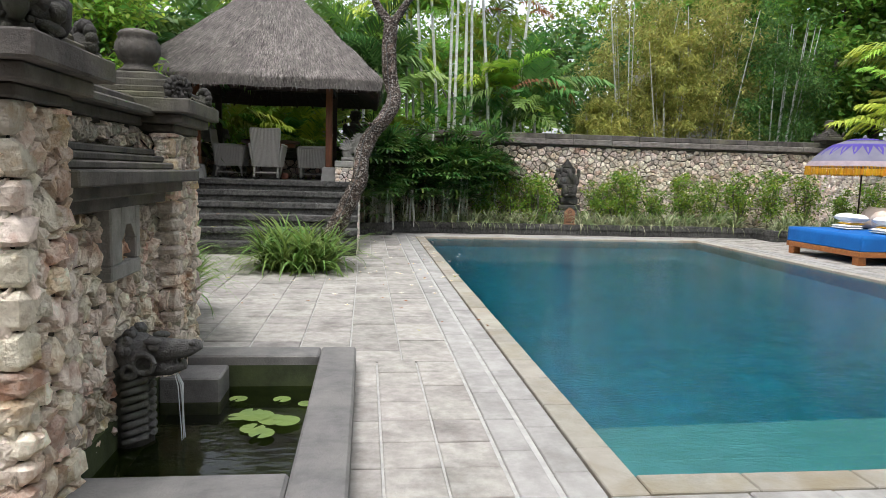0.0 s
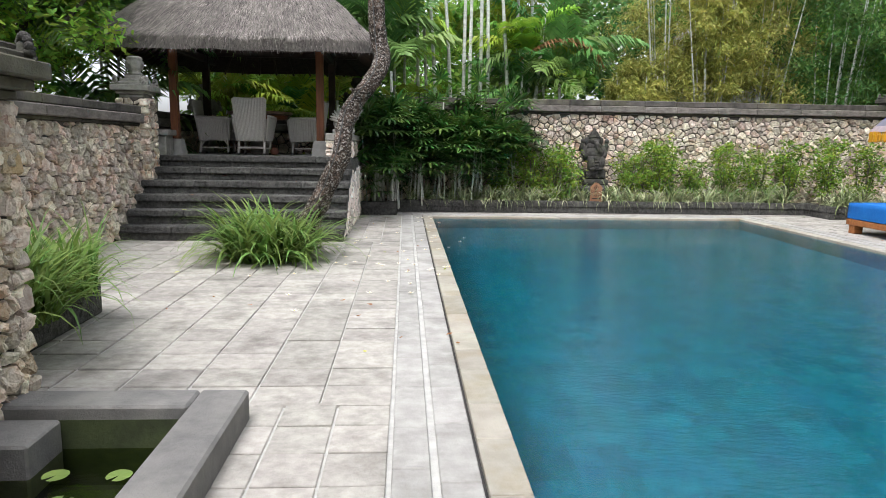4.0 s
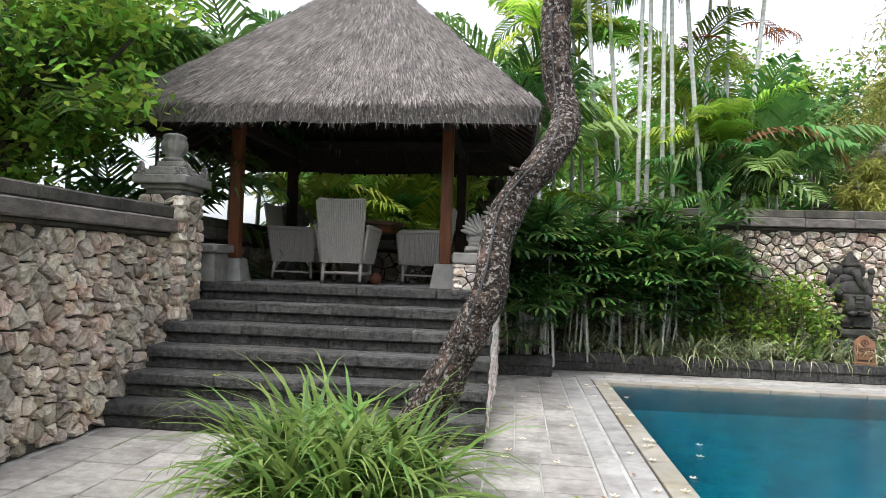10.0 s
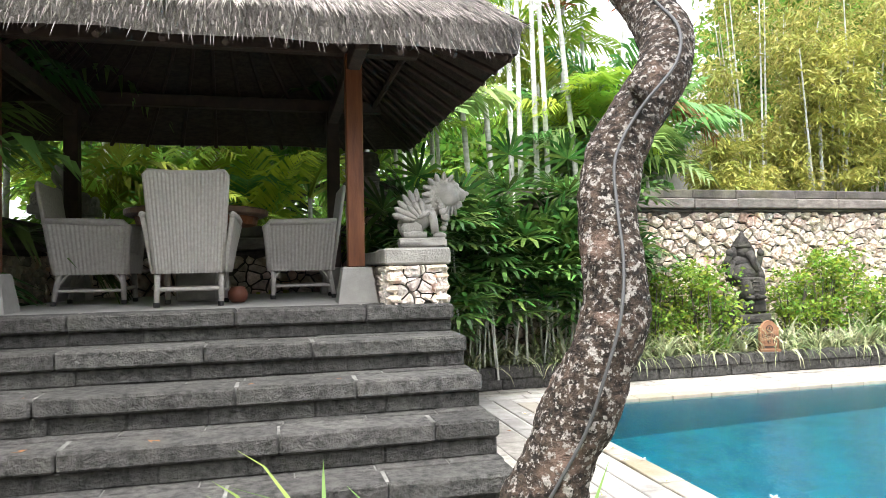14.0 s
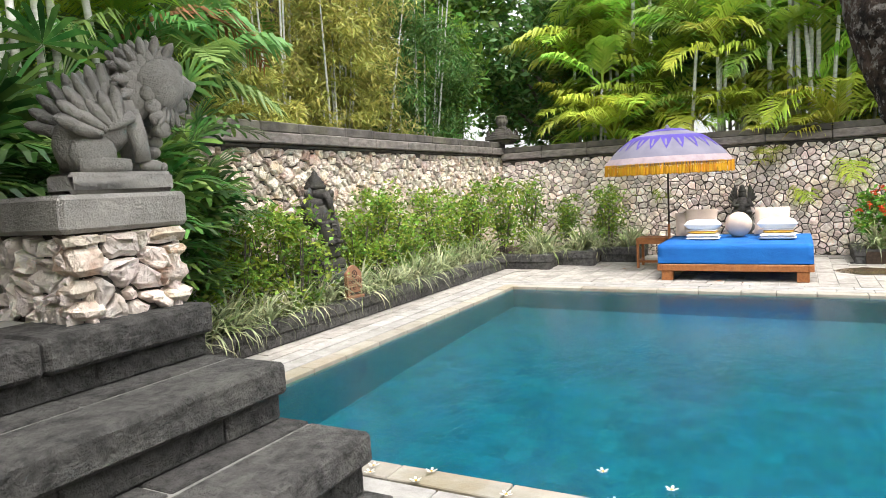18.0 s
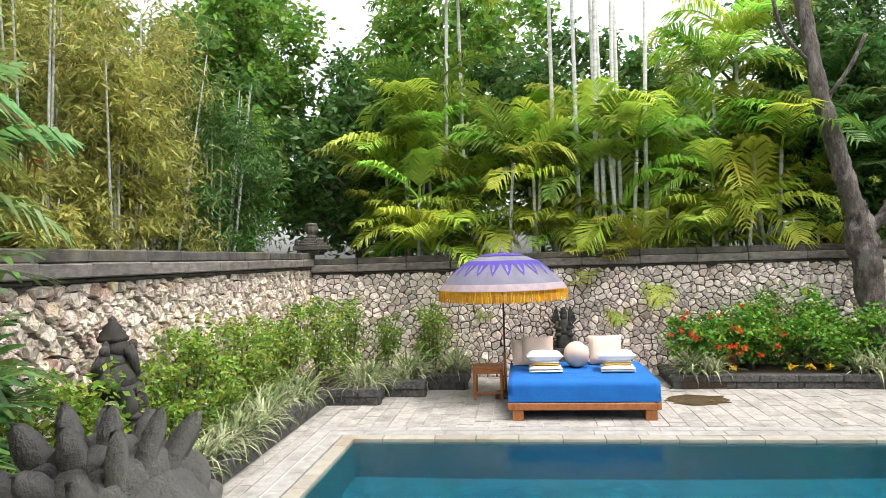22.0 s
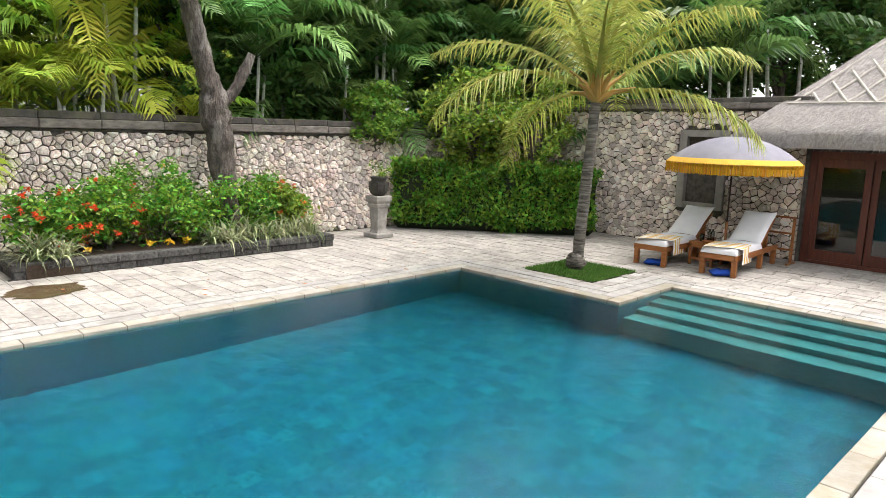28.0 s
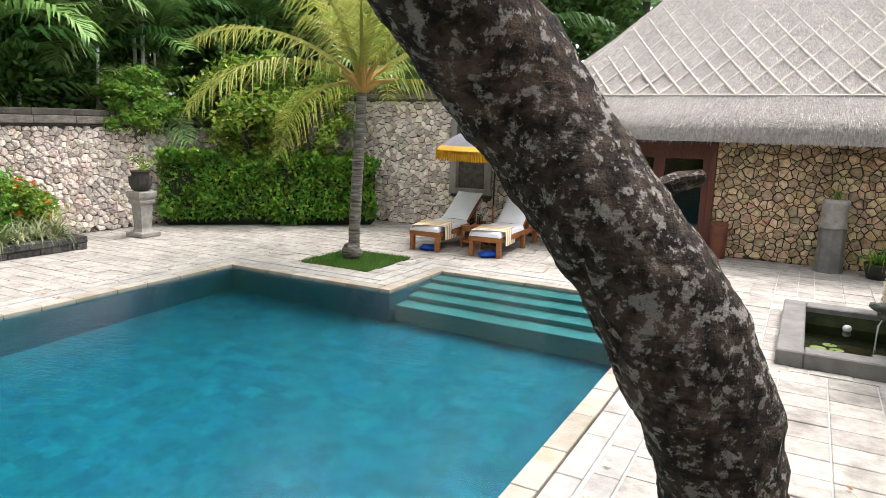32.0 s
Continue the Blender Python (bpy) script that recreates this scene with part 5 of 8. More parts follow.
def frond(bm, base, az, L, el, droop, pairs, ll, lw, rng, vee=0.5, start=0.12, hang=0.35):
    """A feather palm leaf."""
    seg = 10
    p, pts, dirs = Vector(base), [], []
    for k in range(seg + 1):
        e = el - droop * (k / seg) ** 1.3
        d = Vector((math.cos(az) * math.cos(e), math.sin(az) * math.cos(e), math.sin(e)))
        pts.append(p.copy())
        dirs.append(d)
        p = p + d * (L / seg)
    sd = Vector((-math.sin(az), math.cos(az), 0))
    bm.tube(pts, [0.018 * L * (1 - 0.85 * k / seg) for k in range(seg + 1)], 3, caps=False)
    for i in range(pairs):
        t = start + (1 - start) * (i + 0.5) / pairs
        k = min(seg - 1, int(t * seg))
        q = pts[k].lerp(pts[k + 1], t * seg - k)
        d = dirs[k]
        up = sd.cross(d) * -1 if sd.cross(d).z < 0 else sd.cross(d)
        l = ll * math.sin(math.pi * (0.12 + 0.83 * t)) ** 0.7 * rng.uniform(0.85, 1.1)
        for s in (-1, 1):
            a = (sd * s * 0.95 + d * rng.uniform(0.55, 1.0) + up * vee * rng.uniform(0.3, 0.9)).normalized()
            m = q + a * l * 0.55
            tip = q + a * l + Vector((0, 0, -hang * l * rng.uniform(0.5, 1.3)))
            wv = d * lw / 2
            bm.add([tuple(q - wv * 0.5), tuple(q + wv * 0.5), tuple(m + wv), tuple(m - wv), tuple(tip)], [(0, 1, 2, 3), (3, 2, 4)])


def fan(bm, base, az, el, R0, nseg, rng):
    """A fan palm leaf on its stalk."""
    d = Vector((math.cos(az) * math.cos(el), math.sin(az) * math.cos(el), math.sin(el)))
    st = R0 * 1.15
    c = Vector(base) + d * st
    sd = Vector((-math.sin(az), math.cos(az), 0))
    up = d.cross(sd)
    if up.z < 0:
        up = -up
    bm.tube([base, tuple(c)], [0.005, 0.003], 3, caps=False)
    tilt = (d * 0.9 + Vector((0, 0, -0.35))).normalized()
    up = sd.cross(tilt)
    up = up if up.dot(d) > 0 else -up
    for i in range(nseg):
        t = radians(-115 + 230 * i / (nseg - 1))
        a = (tilt * math.cos(t) + sd * math.sin(t)).normalized()
        b = a.cross(up).normalized() * R0 * 0.062
        L = R0 * rng.uniform(0.85, 1.08)
        k = c + a * L * 0.3 + up * 0.05 * R0
        m = c + a * L * 0.75 + up * 0.02 * R0
        tip = c + a * L - Vector((0, 0, rng.uniform(0.04, 0.16) * R0))
        bm.add([tuple(c), tuple(k - b * 0.8), tuple(k + b * 0.8), tuple(m - b), tuple(m + b), tuple(tip - b * 0.4), tuple(tip + b * 0.4)], [(0, 1, 2), (1, 3, 4, 2), (3, 5, 6, 4)])


def cloud(bm, nl, c, r, size, rng, clumps=24, tight=0.33, hang=0.0, aspect=0.45, shell=0.5):
    """Leaves gathered in clumps within an ellipsoid, with gaps between them."""
    c, centres = Vector(c), []
    for _ in range(clumps):
        u = unit(rng) * rng.uniform(shell, 1.0)
        centres.append((Vector((u.x * r[0], u.y * r[1], u.z * r[2])), rng.uniform(0.6, 1.3)))
    rm = (r[0] + r[1] + r[2]) / 3
    for _ in range(nl):
        o, q = rng.choice(centres)
        p = c + o + Vector((rng.gauss(0, 1), rng.gauss(0, 1), rng.gauss(0, 0.8))) * (tight * rm * q * 0.55)
        a = unit(rng)
        a.z = a.z * 0.6 - hang
        a.normalize()
        b = a.cross(unit(rng)).normalized()
        L = size * rng.uniform(0.6, 1.3)
        w = L * aspect * 0.5
        m = p + a * L * 0.45
        k = Vector((0, 0, -0.12 * L))
        bm.add([tuple(p), tuple(m + b * w), tuple(p + a * L + k), tuple(m - b * w)], [(0, 1, 2), (0, 2, 3)])
    return bm


def place(ob, x, y, z=0.0, rz=0.0, s=1.0):
    ob.matrix_basis = pose(x, y, z, 0, 0, rz) @ Matrix.Diagonal((s, s, s, 1))
    return ob


def copies(protos, spots, rng, smin=0.85, smax=1.15):
    """The first use of each prototype takes its first spot; the others are copies."""
    used = set()
    for k, (x, y, z) in enumerate(spots):
        p = protos[k % len(protos)]
        m = pose(x, y, z, 0, 0, rng.uniform(0, 360))
        sc = rng.uniform(smin, smax)
        if id(p) not in used:
            used.add(id(p))
            p.scale = (sc, sc, sc)
            p.matrix_basis = m @ Matrix.Diagonal((sc, sc, sc, 1))
        else:
            q = copy_thing(p, m)
            q.scale = (sc, sc, sc)


rng = random.Random(17)
# the big tufts on the deck and by the fountain
def lily_clump(label, singles, rest, ln, w, spread, lift, droop):
    ob = thing("lily_clump", label, "plant")
    for _ in range(singles):
        part("leaf", blades(1, ln, w, rng, spread, lift, droop, 6), L_LILY, ob)
    tagged(part("leaf", blades(rest, ln, w, rng, spread, lift, droop, 6), L_LILY, ob), kind="stuff")
    return ob


place(lily_clump("large arching clump of strap-leaved lilies on the deck", 220, 460, 1.14, 0.047, 0.5, (20, 77), 1.02), -2.27, 6.9, 0, 0, 1.0)
place(lily_clump("arching clump of strap-leaved lilies in a trough", 80, 240, 0.95, 0.038, 0.3, (35, 88), 1.0), -3.12, 2.75, 0.28, 0, 0.95)
place(lily_clump("arching clump of strap-leaved lilies in a trough", 60, 200, 0.9, 0.038, 0.3, (35, 88), 1.0), -3.2, 3.6, 0.28, 40, 0.9)
protos = []
for _ in range(4):
    ob = thing("variegated_lily", "tuft of white-striped grassy leaves in the bed", "plant", group="striped tufts in the beds")
    tagged(part("leaf", blades(80, 0.7, 0.032, rng, 0.1, (25, 85), 1.15, 5), L_VARI, ob), kind="stuff")
    protos.append(ob)
spots = [(-0.4 + k * 0.29, 13.13 + rng.uniform(-0.02, 0.25), 0.2) for k in range(30)] + [(8.75 + 0.2 * k, 12.35 + rng.uniform(0, 0.4), 0.2) for k in range(4)] + [(9.5 + 0.22 * k, 11.65 + rng.uniform(0, 0.3), 0.2) for k in range(4)] + [(10.2 + 0.3 * k, 11.05, 0.2) for k in range(3)] + [(9.72 + rng.uniform(0, 0.15), y, 0.2) for y in (6.9, 6.6, 4.2, 3.9, 3.5, 3.2, 2.9, 2.6, 2.3)]
copies(protos, spots, rng, 0.8, 1.2)

# fan palms beside the steps
protos = []
for v in range(3):
    ob = thing("fan_palm", "clump of slender fan palms with dark glossy leaves", "palm", group="fan palms beside the steps")
    crown, stems = Mesh(), Mesh()
    for k in range(8):
        x, y, h = rng.uniform(-0.28, 0.28), rng.uniform(-0.28, 0.28), rng.uniform(0.6, 2.15)
        lx, ly = rng.uniform(-0.15, 0.15), rng.uniform(-0.15, 0.15)
        stems.tube([(x, y, 0), (x + lx, y + ly, h)], [0.016, 0.012], 5)
        for j in range(9):
            fan(crown, (x + lx, y + ly, h - rng.uniform(0, 0.45)), rng.uniform(0, 6.28), radians(rng.uniform(5, 80)), rng.uniform(0.3, 0.44), 12, rng)
    tagged(part("stem", stems, PALMTRUNK, ob), kind="stuff")
    part("crown", crown, L_FAN, ob)
    protos.append(ob)
copies(protos, [(-1.2, 12.85, 0.15), (-0.6, 13.3, 0.15), (-0.15, 13.0, 0.15), (0.35, 13.45, 0.15), (0.8, 13.25, 0.15), (-1.1, 13.5, 0.15), (1.2, 13.55, 0.15), (-1.25, 12.5, 0.0), (-0.9, 12.7, 0.1), (1.65, 13.6, 0.1)], rng, 0.85, 1.15)

# shrubs in the beds
def shrub(name, label, r, nl, size, material, flowers=None, nf=0, group="", stems=True):
    ob = thing(name, label, "shrub", group=group)
    bm = cloud(Mesh(), nl, (0, 0, r[2] * 0.95), r, size, rng, 30, 0.35, 0.0, 0.5, 0.25)
    part("foliage", bm, material, ob)
    if stems:
        st = Mesh()
        for _ in range(9):
            a = rng.uniform(0, 6.28)
            st.tube([(0.05 * math.cos(a), 0.05 * math.sin(a), 0), (r[0] * 0.55 * math.cos(a), r[1] * 0.55 * math.sin(a), r[2] * 1.3)], [0.012, 0.005], 4)
        tagged(part("stem", st, BARK_G, ob), kind="stuff")
    for k in range(nf):
        u = unit(rng)
        p = Vector((u.x * r[0], u.y * r[1], r[2] * 0.95 + u.z * r[2] * 0.85)) * 1.02
        part("flower", cloud(Mesh(), 26, p, (0.05, 0.05, 0.04), 0.045, rng, 6, 0.4, 0, 0.7), flowers, ob)
    return ob


protos = [shrub("garden_shrub", "loose yellow-green shrub against the wall", (0.42, 0.3, 0.76), 1700, 0.07, L_SHRUB, group="shrubs along the north wall") for _ in range(3)]
copies(protos, [(1.7, 13.6, 0.2), (2.3, 13.6, 0.2), (2.85, 13.6, 0.1), (2.95, 13.3, 0.0), (4.55, 13.6, 0.2), (5.0, 13.6, 0.2), (5.4, 13.6, 0.2), (6.1, 13.6, 0.1), (6.9, 13.6, 0.2), (7.6, 13.6, 0.2), (8.3, 13.5, 0.2), (9.0, 13.2, 0.2), (9.7, 12.9, 0.2), (10.3, 12.3, 0.2), (10.5, 11.5, 0.1)], rng, 0.85, 1.25)
for y, r, mt, nf, fl in ((6.55, (0.55, 0.6, 0.58), L_HEDGE, 22, F_RED), (5.75, (0.6, 0.62, 0.64), L_HEDGE, 18, F_RED), (4.95, (0.66, 0.7, 0.74), L_HEDGE, 4, F_YEL), (4.2, (0.6, 0.66, 0.68), L_HEDGE, 3, F_YEL), (3.2, (0.55, 0.6, 0.62), L_HEDGE, 0, None), (2.45, (0.42, 0.42, 0.55), L_SHRUB, 14, F_RED)):
    place(shrub("flowering_shrub", "dense green shrub with orange-red flowers in the bed" if nf else "dense green shrub in the bed", r, 3600, 0.09, mt, fl, nf, "shrubs in the flower bed"), 10.3, y, 0.2)
for k, (x, y) in enumerate(((9.76, 5.3), (9.72, 5.0), (9.78, 4.7), (9.76, 6.2))):
    fl = thing("yellow_flower", "small bright yellow flowers at the kerb", "flower", (x, y, 0.3))
    part("petals", cloud(Mesh(), 40, (0, 0, 0.03), (0.05, 0.07, 0.05), 0.05, rng, 6, 0.4, 0, 0.7), F_YEL, fl)

# clipped hedge
hed = Mesh()
A, B = Vector((10.6, -0.55, 0)), Vector((7.0, -3.35, 0))
nrm = Vector((-(B - A).y, (B - A).x, 0)).normalized()
for _ in range(15000):
    t, e, z = rng.random(), rng.uniform(-0.75, 0.15), rng.uniform(0.15, 1.5)
    q = rng.random()
    if q < 0.55:
        e = 0.12 - abs(rng.gauss(0, 0.08))
    elif q < 0.8:
        z = 1.5 - abs(rng.gauss(0, 0.08))
    p = A.lerp(B, t) + nrm * e * (1 if nrm.y > 0 else -1) + Vector((0, 0, z))
    p += Vector((noise.noise(p * 1.7), noise.noise(p * 1.7 + Vector((9, 0, 0))), noise.noise(p * 1.7 + Vector((0, 9, 0))))) * 0.2
    a = (unit(rng) + Vector((0, 0, 0.1)) + nrm * (0.15 if nrm.y > 0 else -0.15)).normalized()
    b = a.cross(unit(rng)).normalized()
    L = rng.uniform(0.08, 0.145)
    hed.add([tuple(p), tuple(p + a * L * 0.5 + b * L * 0.27), tuple(p + a * L), tuple(p + a * L * 0.5 - b * L * 0.27)], [(0, 1, 2), (0, 2, 3)])
hedge = thing("hedge", "dense clipped bright green hedge in the corner", "hedge")
part("foliage", hed, L_HEDGE, hedge)
# added dark box within the leaves, its colour standing for the shade between them
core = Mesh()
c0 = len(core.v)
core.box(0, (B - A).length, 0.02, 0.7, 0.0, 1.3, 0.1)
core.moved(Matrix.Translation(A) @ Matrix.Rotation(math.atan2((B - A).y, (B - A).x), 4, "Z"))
part("branch_core", core, mat("hedge_inner_shade", (0.02, 0.03, 0.012), (0.012, 0.018, 0.008), 8, 1, 0.5), hedge)

# leaning frangipani on the deck
tree = thing("leaning_tree", "leaning lichen-spotted tree growing from the lily clump", "tree")
TR = [(-2.0, 7.7, -0.1), (-1.91, 7.7, 0.3), (-1.81, 7.69, 0.5), (-1.71, 7.68, 0.7), (-1.61, 7.67, 0.9), (-1.51, 7.67, 1.1), (-1.43, 7.69, 1.3), (-1.41, 7.74, 1.5), (-1.38, 7.81, 1.7), (-1.31, 7.88, 1.9), (-1.19, 7.92, 2.1), (-1.04, 7.95, 2.3), (-0.93, 8.08, 2.5), (-0.89, 8.28, 2.7), (-0.94, 8.37, 2.9), (-0.98, 8.4, 3.2), (-0.98, 8.42, 3.55), (-0.95, 8.45, 3.9)]


def smooth_path(pts, k=5):
    out = []
    P = [Vector(p) for p in pts]
    for i in range(len(P) - 1):
        a, b, c, d = P[max(i - 1, 0)], P[i], P[i + 1], P[min(i + 2, len(P) - 1)]
        for j in range(k):
            t = j / k
            out.append(0.5 * ((2 * b) + (c - a) * t + (2 * a - 5 * b + 4 * c - d) * t * t + (3 * b - a - 3 * c + d) * t ** 3))
    return out + [P[-1]]


tp = smooth_path(TR, 16)
def bark_tube(path, radii, n, k1=0.16, k2=0.07):
    """A trunk with swellings, cracks and fine bark relief."""
    tb = Mesh().tube(path, radii, n)
    for i, p in enumerate(tb.v):
        v = Vector(p)
        c = path[min(i // n, len(path) - 1)]
        g = k1 * noise.noise(v * 4.5) + k2 * noise.noise(v * 14) + 0.05 * noise.noise(Vector((v.x * 38, v.y * 38, v.z * 16))) + 0.03 * noise.noise(v * 75)
        tb.v[i] = tuple(v + (v - c) * g)
    return tb


tb = bark_tube(tp, [0.117 + 0.04 * max(0, 1 - p.z / 1.7) + 0.05 * max(0, 1 - p.z / 0.5) for p in tp], 72)
part("trunk", tb, BARK, tree, smooth=True)
for pts, r0 in (([(-0.95, 8.45, 3.85), (-1.2, 8.5, 4.2), (-1.45, 8.55, 4.9)], 0.075), ([(-0.95, 8.45, 3.85), (-0.75, 8.5, 4.15), (-0.5, 8.55, 4.6), (-0.45, 8.55, 5.3)], 0.07)):
    q = smooth_path(pts, 4)
    part("limb", Mesh().tube(q, [r0 * (1 - 0.5 * k / len(q)) for k in range(len(q))], 10, 0.2), BARK, tree, smooth=True)
part("broken_branch", Mesh().tube([(-1.17, 7.86, 2.13), (-1.27, 7.78, 2.18), (-1.31, 7.75, 2.19)], [0.03, 0.024, 0.016], 7, 0.3), BARK, tree, "snapped branch stub")
cable = smooth_path([tuple(Vector(p) + Vector((-0.05 - 0.02 * math.sin(k * 1.7), -0.15 + 0.02 * math.sin(k), 0.0))) for k, p in enumerate(TR[1:17])], 4)
solid("cable", Mesh().tube(cable, 0.007, 6), GALV, "thin grey cable running up the trunk", "cable", smooth=True)

# tree in the flower bed
et = thing("bed_tree", "grey gnarled tree with a broken limb in the flower bed", "tree")
q = smooth_path([(10.28, 3.55, 0.15), (10.3, 3.65, 0.6), (10.3, 3.75, 1.6), (10.3, 3.83, 2.4), (10.3, 3.95, 3.0), (10.3, 4.2, 4.0), (10.3, 4.45, 5.1), (10.4, 4.6, 6.4), (10.5, 4.75, 7.6)], 13)
part("trunk", bark_tube(q, [0.235 - 0.13 * k / len(q) + 0.06 * math.exp(-((k - 39) / 10) ** 2) for k in range(len(q))], 40, 0.3, 0.14), BARK_G, et, smooth=True)
q = smooth_path([(10.3, 3.95, 2.5), (10.22, 3.6, 2.75), (10.15, 3.35, 3.2), (10.12, 3.22, 3.5)], 4)
part("limb", Mesh().tube(q, [0.12 - 0.05 * k / len(q) for k in range(len(q))], 10, 0.3), BARK_G, et, smooth=True)
for pts in ([(10.3, 4.45, 4.8), (10.2, 4.0, 5.4), (10.2, 3.7, 6.0)], [(10.3, 4.6, 5.6), (10.1, 5.1, 6.1), (10.0, 5.3, 6.8)]):
    part("limb", Mesh().tube(smooth_path(pts, 4), 0.035, 7, 0.2), BARK_G, et, smooth=True)
part("shoots", cloud(Mesh(), 120, (10.22, 4.1, 3.5), (0.2, 0.5, 0.7), 0.09, rng, 5, 0.15, 0, 0.5), L_SHRUB, et)

# coconut palm on its lawn
coco = thing("coconut_palm", "young coconut palm with yellow-green arching fronds", "palm tree")
q = smooth_path([(5.15, 0.0, 0), (5.13, 0.0, 0.6), (5.07, 0.0, 1.5), (5.02, 0.0, 2.3), (4.98, 0.0, 2.9)], 6)
part("trunk", Mesh().tube(q, [0.096 - 0.022 * k / len(q) + 0.008 * (k % 2) for k in range(len(q))], 12, 0.1), COCOTRUNK, coco, smooth=True)
part("base_swelling", Mesh().ball((5.15, 0.06, 0.13), (0.17, 0.15, 0.16), 12, 8, 0.5), COCOTRUNK, coco, smooth=True)
for k in range(15):
    az = radians(k * 137.5)
    el = radians(80 - 5.5 * k + rng.uniform(-6, 6))
    if el < radians(48) and abs((az - radians(125) + math.pi) % (2 * math.pi) - math.pi) < radians(50):
        el += radians(45)
    st, base = Mesh(), Vector((4.98, 0.0, 2.88))
    fr = Mesh()
    L = rng.uniform(2.6, 3.4)
    frond(fr, base, az, L, el, rng.uniform(1.0, 1.6), 48, 0.72, 0.027, rng, 0.05, 0.12, 0.62)
    fo = part("frond", fr, L_COCO, coco)
    d = Vector((math.cos(az) * math.cos(el), math.sin(az) * math.cos(el), math.sin(el)))
    st.tube([base - Vector((0, 0, 0.1)), base + d * 0.25, base + d * 0.6], [0.075, 0.045, 0.025], 7)
    part("stalk", st, COCOSTALK, fo)
lawn = Mesh().box(4.38, 5.69, -0.57, 0.72, -0.05, 0.01)
gr = setting("lawn_patch", lawn, GROUND, "small clipped lawn round the palm")
gb = Mesh()
for _ in range(9000):
    x, y = rng.uniform(4.36, 5.71), rng.uniform(-0.59, 0.74)
    a = rng.uniform(0, 6.28)
    h = rng.uniform(0.02, 0.05)
    gb.add([(x, y, 0.01), (x + 0.012 * math.cos(a), y + 0.012 * math.sin(a), 0.01), (x + rng.uniform(-0.02, 0.02), y + rng.uniform(-0.02, 0.02), 0.01 + h)], [(0, 1, 2)])
tagged(part("grass", gb, L_GRASS, gr), kind="stuff")


# ---- trees behind the walls ----
def areca(name, label, h, nf, fl, material, rngs, trunks=1, group="", spread=0.25, tr=0.035):
    ob = thing(name, label, "palm tree", group=group)
    for s in range(trunks):
        hh = h * rngs.uniform(0.6, 1.3)
        bx, by = rngs.uniform(-spread, spread), rngs.uniform(-spread, spread)
        tx, ty = bx + rngs.uniform(-0.3, 0.3), by + rngs.uniform(-0.3, 0.3)
        part("trunk", Mesh().tube([(bx, by, 0), ((bx + tx) / 2, (by + ty) / 2, hh / 2), (tx, ty, hh)], [tr * 1.2, tr, tr * 0.8], 8), PALMTRUNK, ob, smooth=True)
        for k in range(nf):
            fr = Mesh()
            az, el = radians(k * 137.5 + rngs.uniform(-20, 20)), radians(rngs.uniform(20, 85))
            frond(fr, (tx, ty, hh), az, fl * rngs.uniform(0.7, 1.1), el, rngs.uniform(0.8, 1.9), 27, fl * 0.36, fl * 0.029, rngs, 0.35, 0.18, 0.45)
            part("frond", fr, material, ob)
    return ob


rp = random.Random(23)
pa = [areca("areca_palm", "clump of feathery green areca palms behind the wall", 3.0, 6, 1.7, L_PALM, rp, 3, "palms behind the walls", 0.5) for _ in range(3)]
copies(pa, [(12.0, 12.8 - k * 0.95 + rp.uniform(-0.2, 0.2), 0.2) for k in range(11)] + [(-0.4, 15.0, -0.5), (1.9, 15.6, 0), (-3.7, 14.8, -1.5), (-2.5, 14.7, -1.3), (-4.8, 14.9, -1.4), (-1.7, 14.9, -1.2)] + [(13.6, 11.5 - k * 1.7, 0.9) for k in range(6)], rp, 0.9, 1.25)
py = [areca("yellow_palm", "low palm with yellow-green fronds behind the wall", 1.9, 7, 1.5, L_PALM_Y, rp, 2, "yellow palms behind the walls", 0.4) for _ in range(2)]
copies(py, [(11.9, 10.6, 0.2), (11.9, 9.4, 0.2), (11.95, 8.2, 0.1), (11.9, 11.9, 0.1), (12.0, 7.2, 0.3), (11.9, 5.6, 0.3)], rp, 0.85, 1.2)
pd = [areca("dark_palm", "dense dark green feather palm behind the hedge", 3.0, 8, 2.2, L_PALM_D, rp, 3, "dark palms behind the walls", 0.6) for _ in range(2)]
copies(pd, [(12.4, 2.6, 0), (12.2, 1.2, 0.2), (12.6, -0.4, 0), (12.0, -2.0, 0.2), (10.2, -4.9, 0), (8.6, -5.1, 0.3), (7.0, -5.3, 0), (12.5, 4.4, 0.3), (13.8, 0.5, 1.2), (13.6, 3.5, 1.2), (5.4, -6.2, 0.2), (11.2, -5.6, 1.6), (9.4, -6.2, 2.0), (7.8, -6.6, 1.4), (13.0, -3.0, 1.8), (12.6, -1.2, 2.2), (5.2, -8.2, 2.2), (-6.6, 11.2, -0.9), (-6.4, 13.6, -0.3), (-5.9, 12.2, -0.3), (-4.2, 15.3, -0.2), (-2.8, 15.1, -0.4), (-1.4, 15.4, -0.2), (2.4, 15.3, -0.6), (3.3, 15.9, 0.2)], rp, 0.9, 1.25)
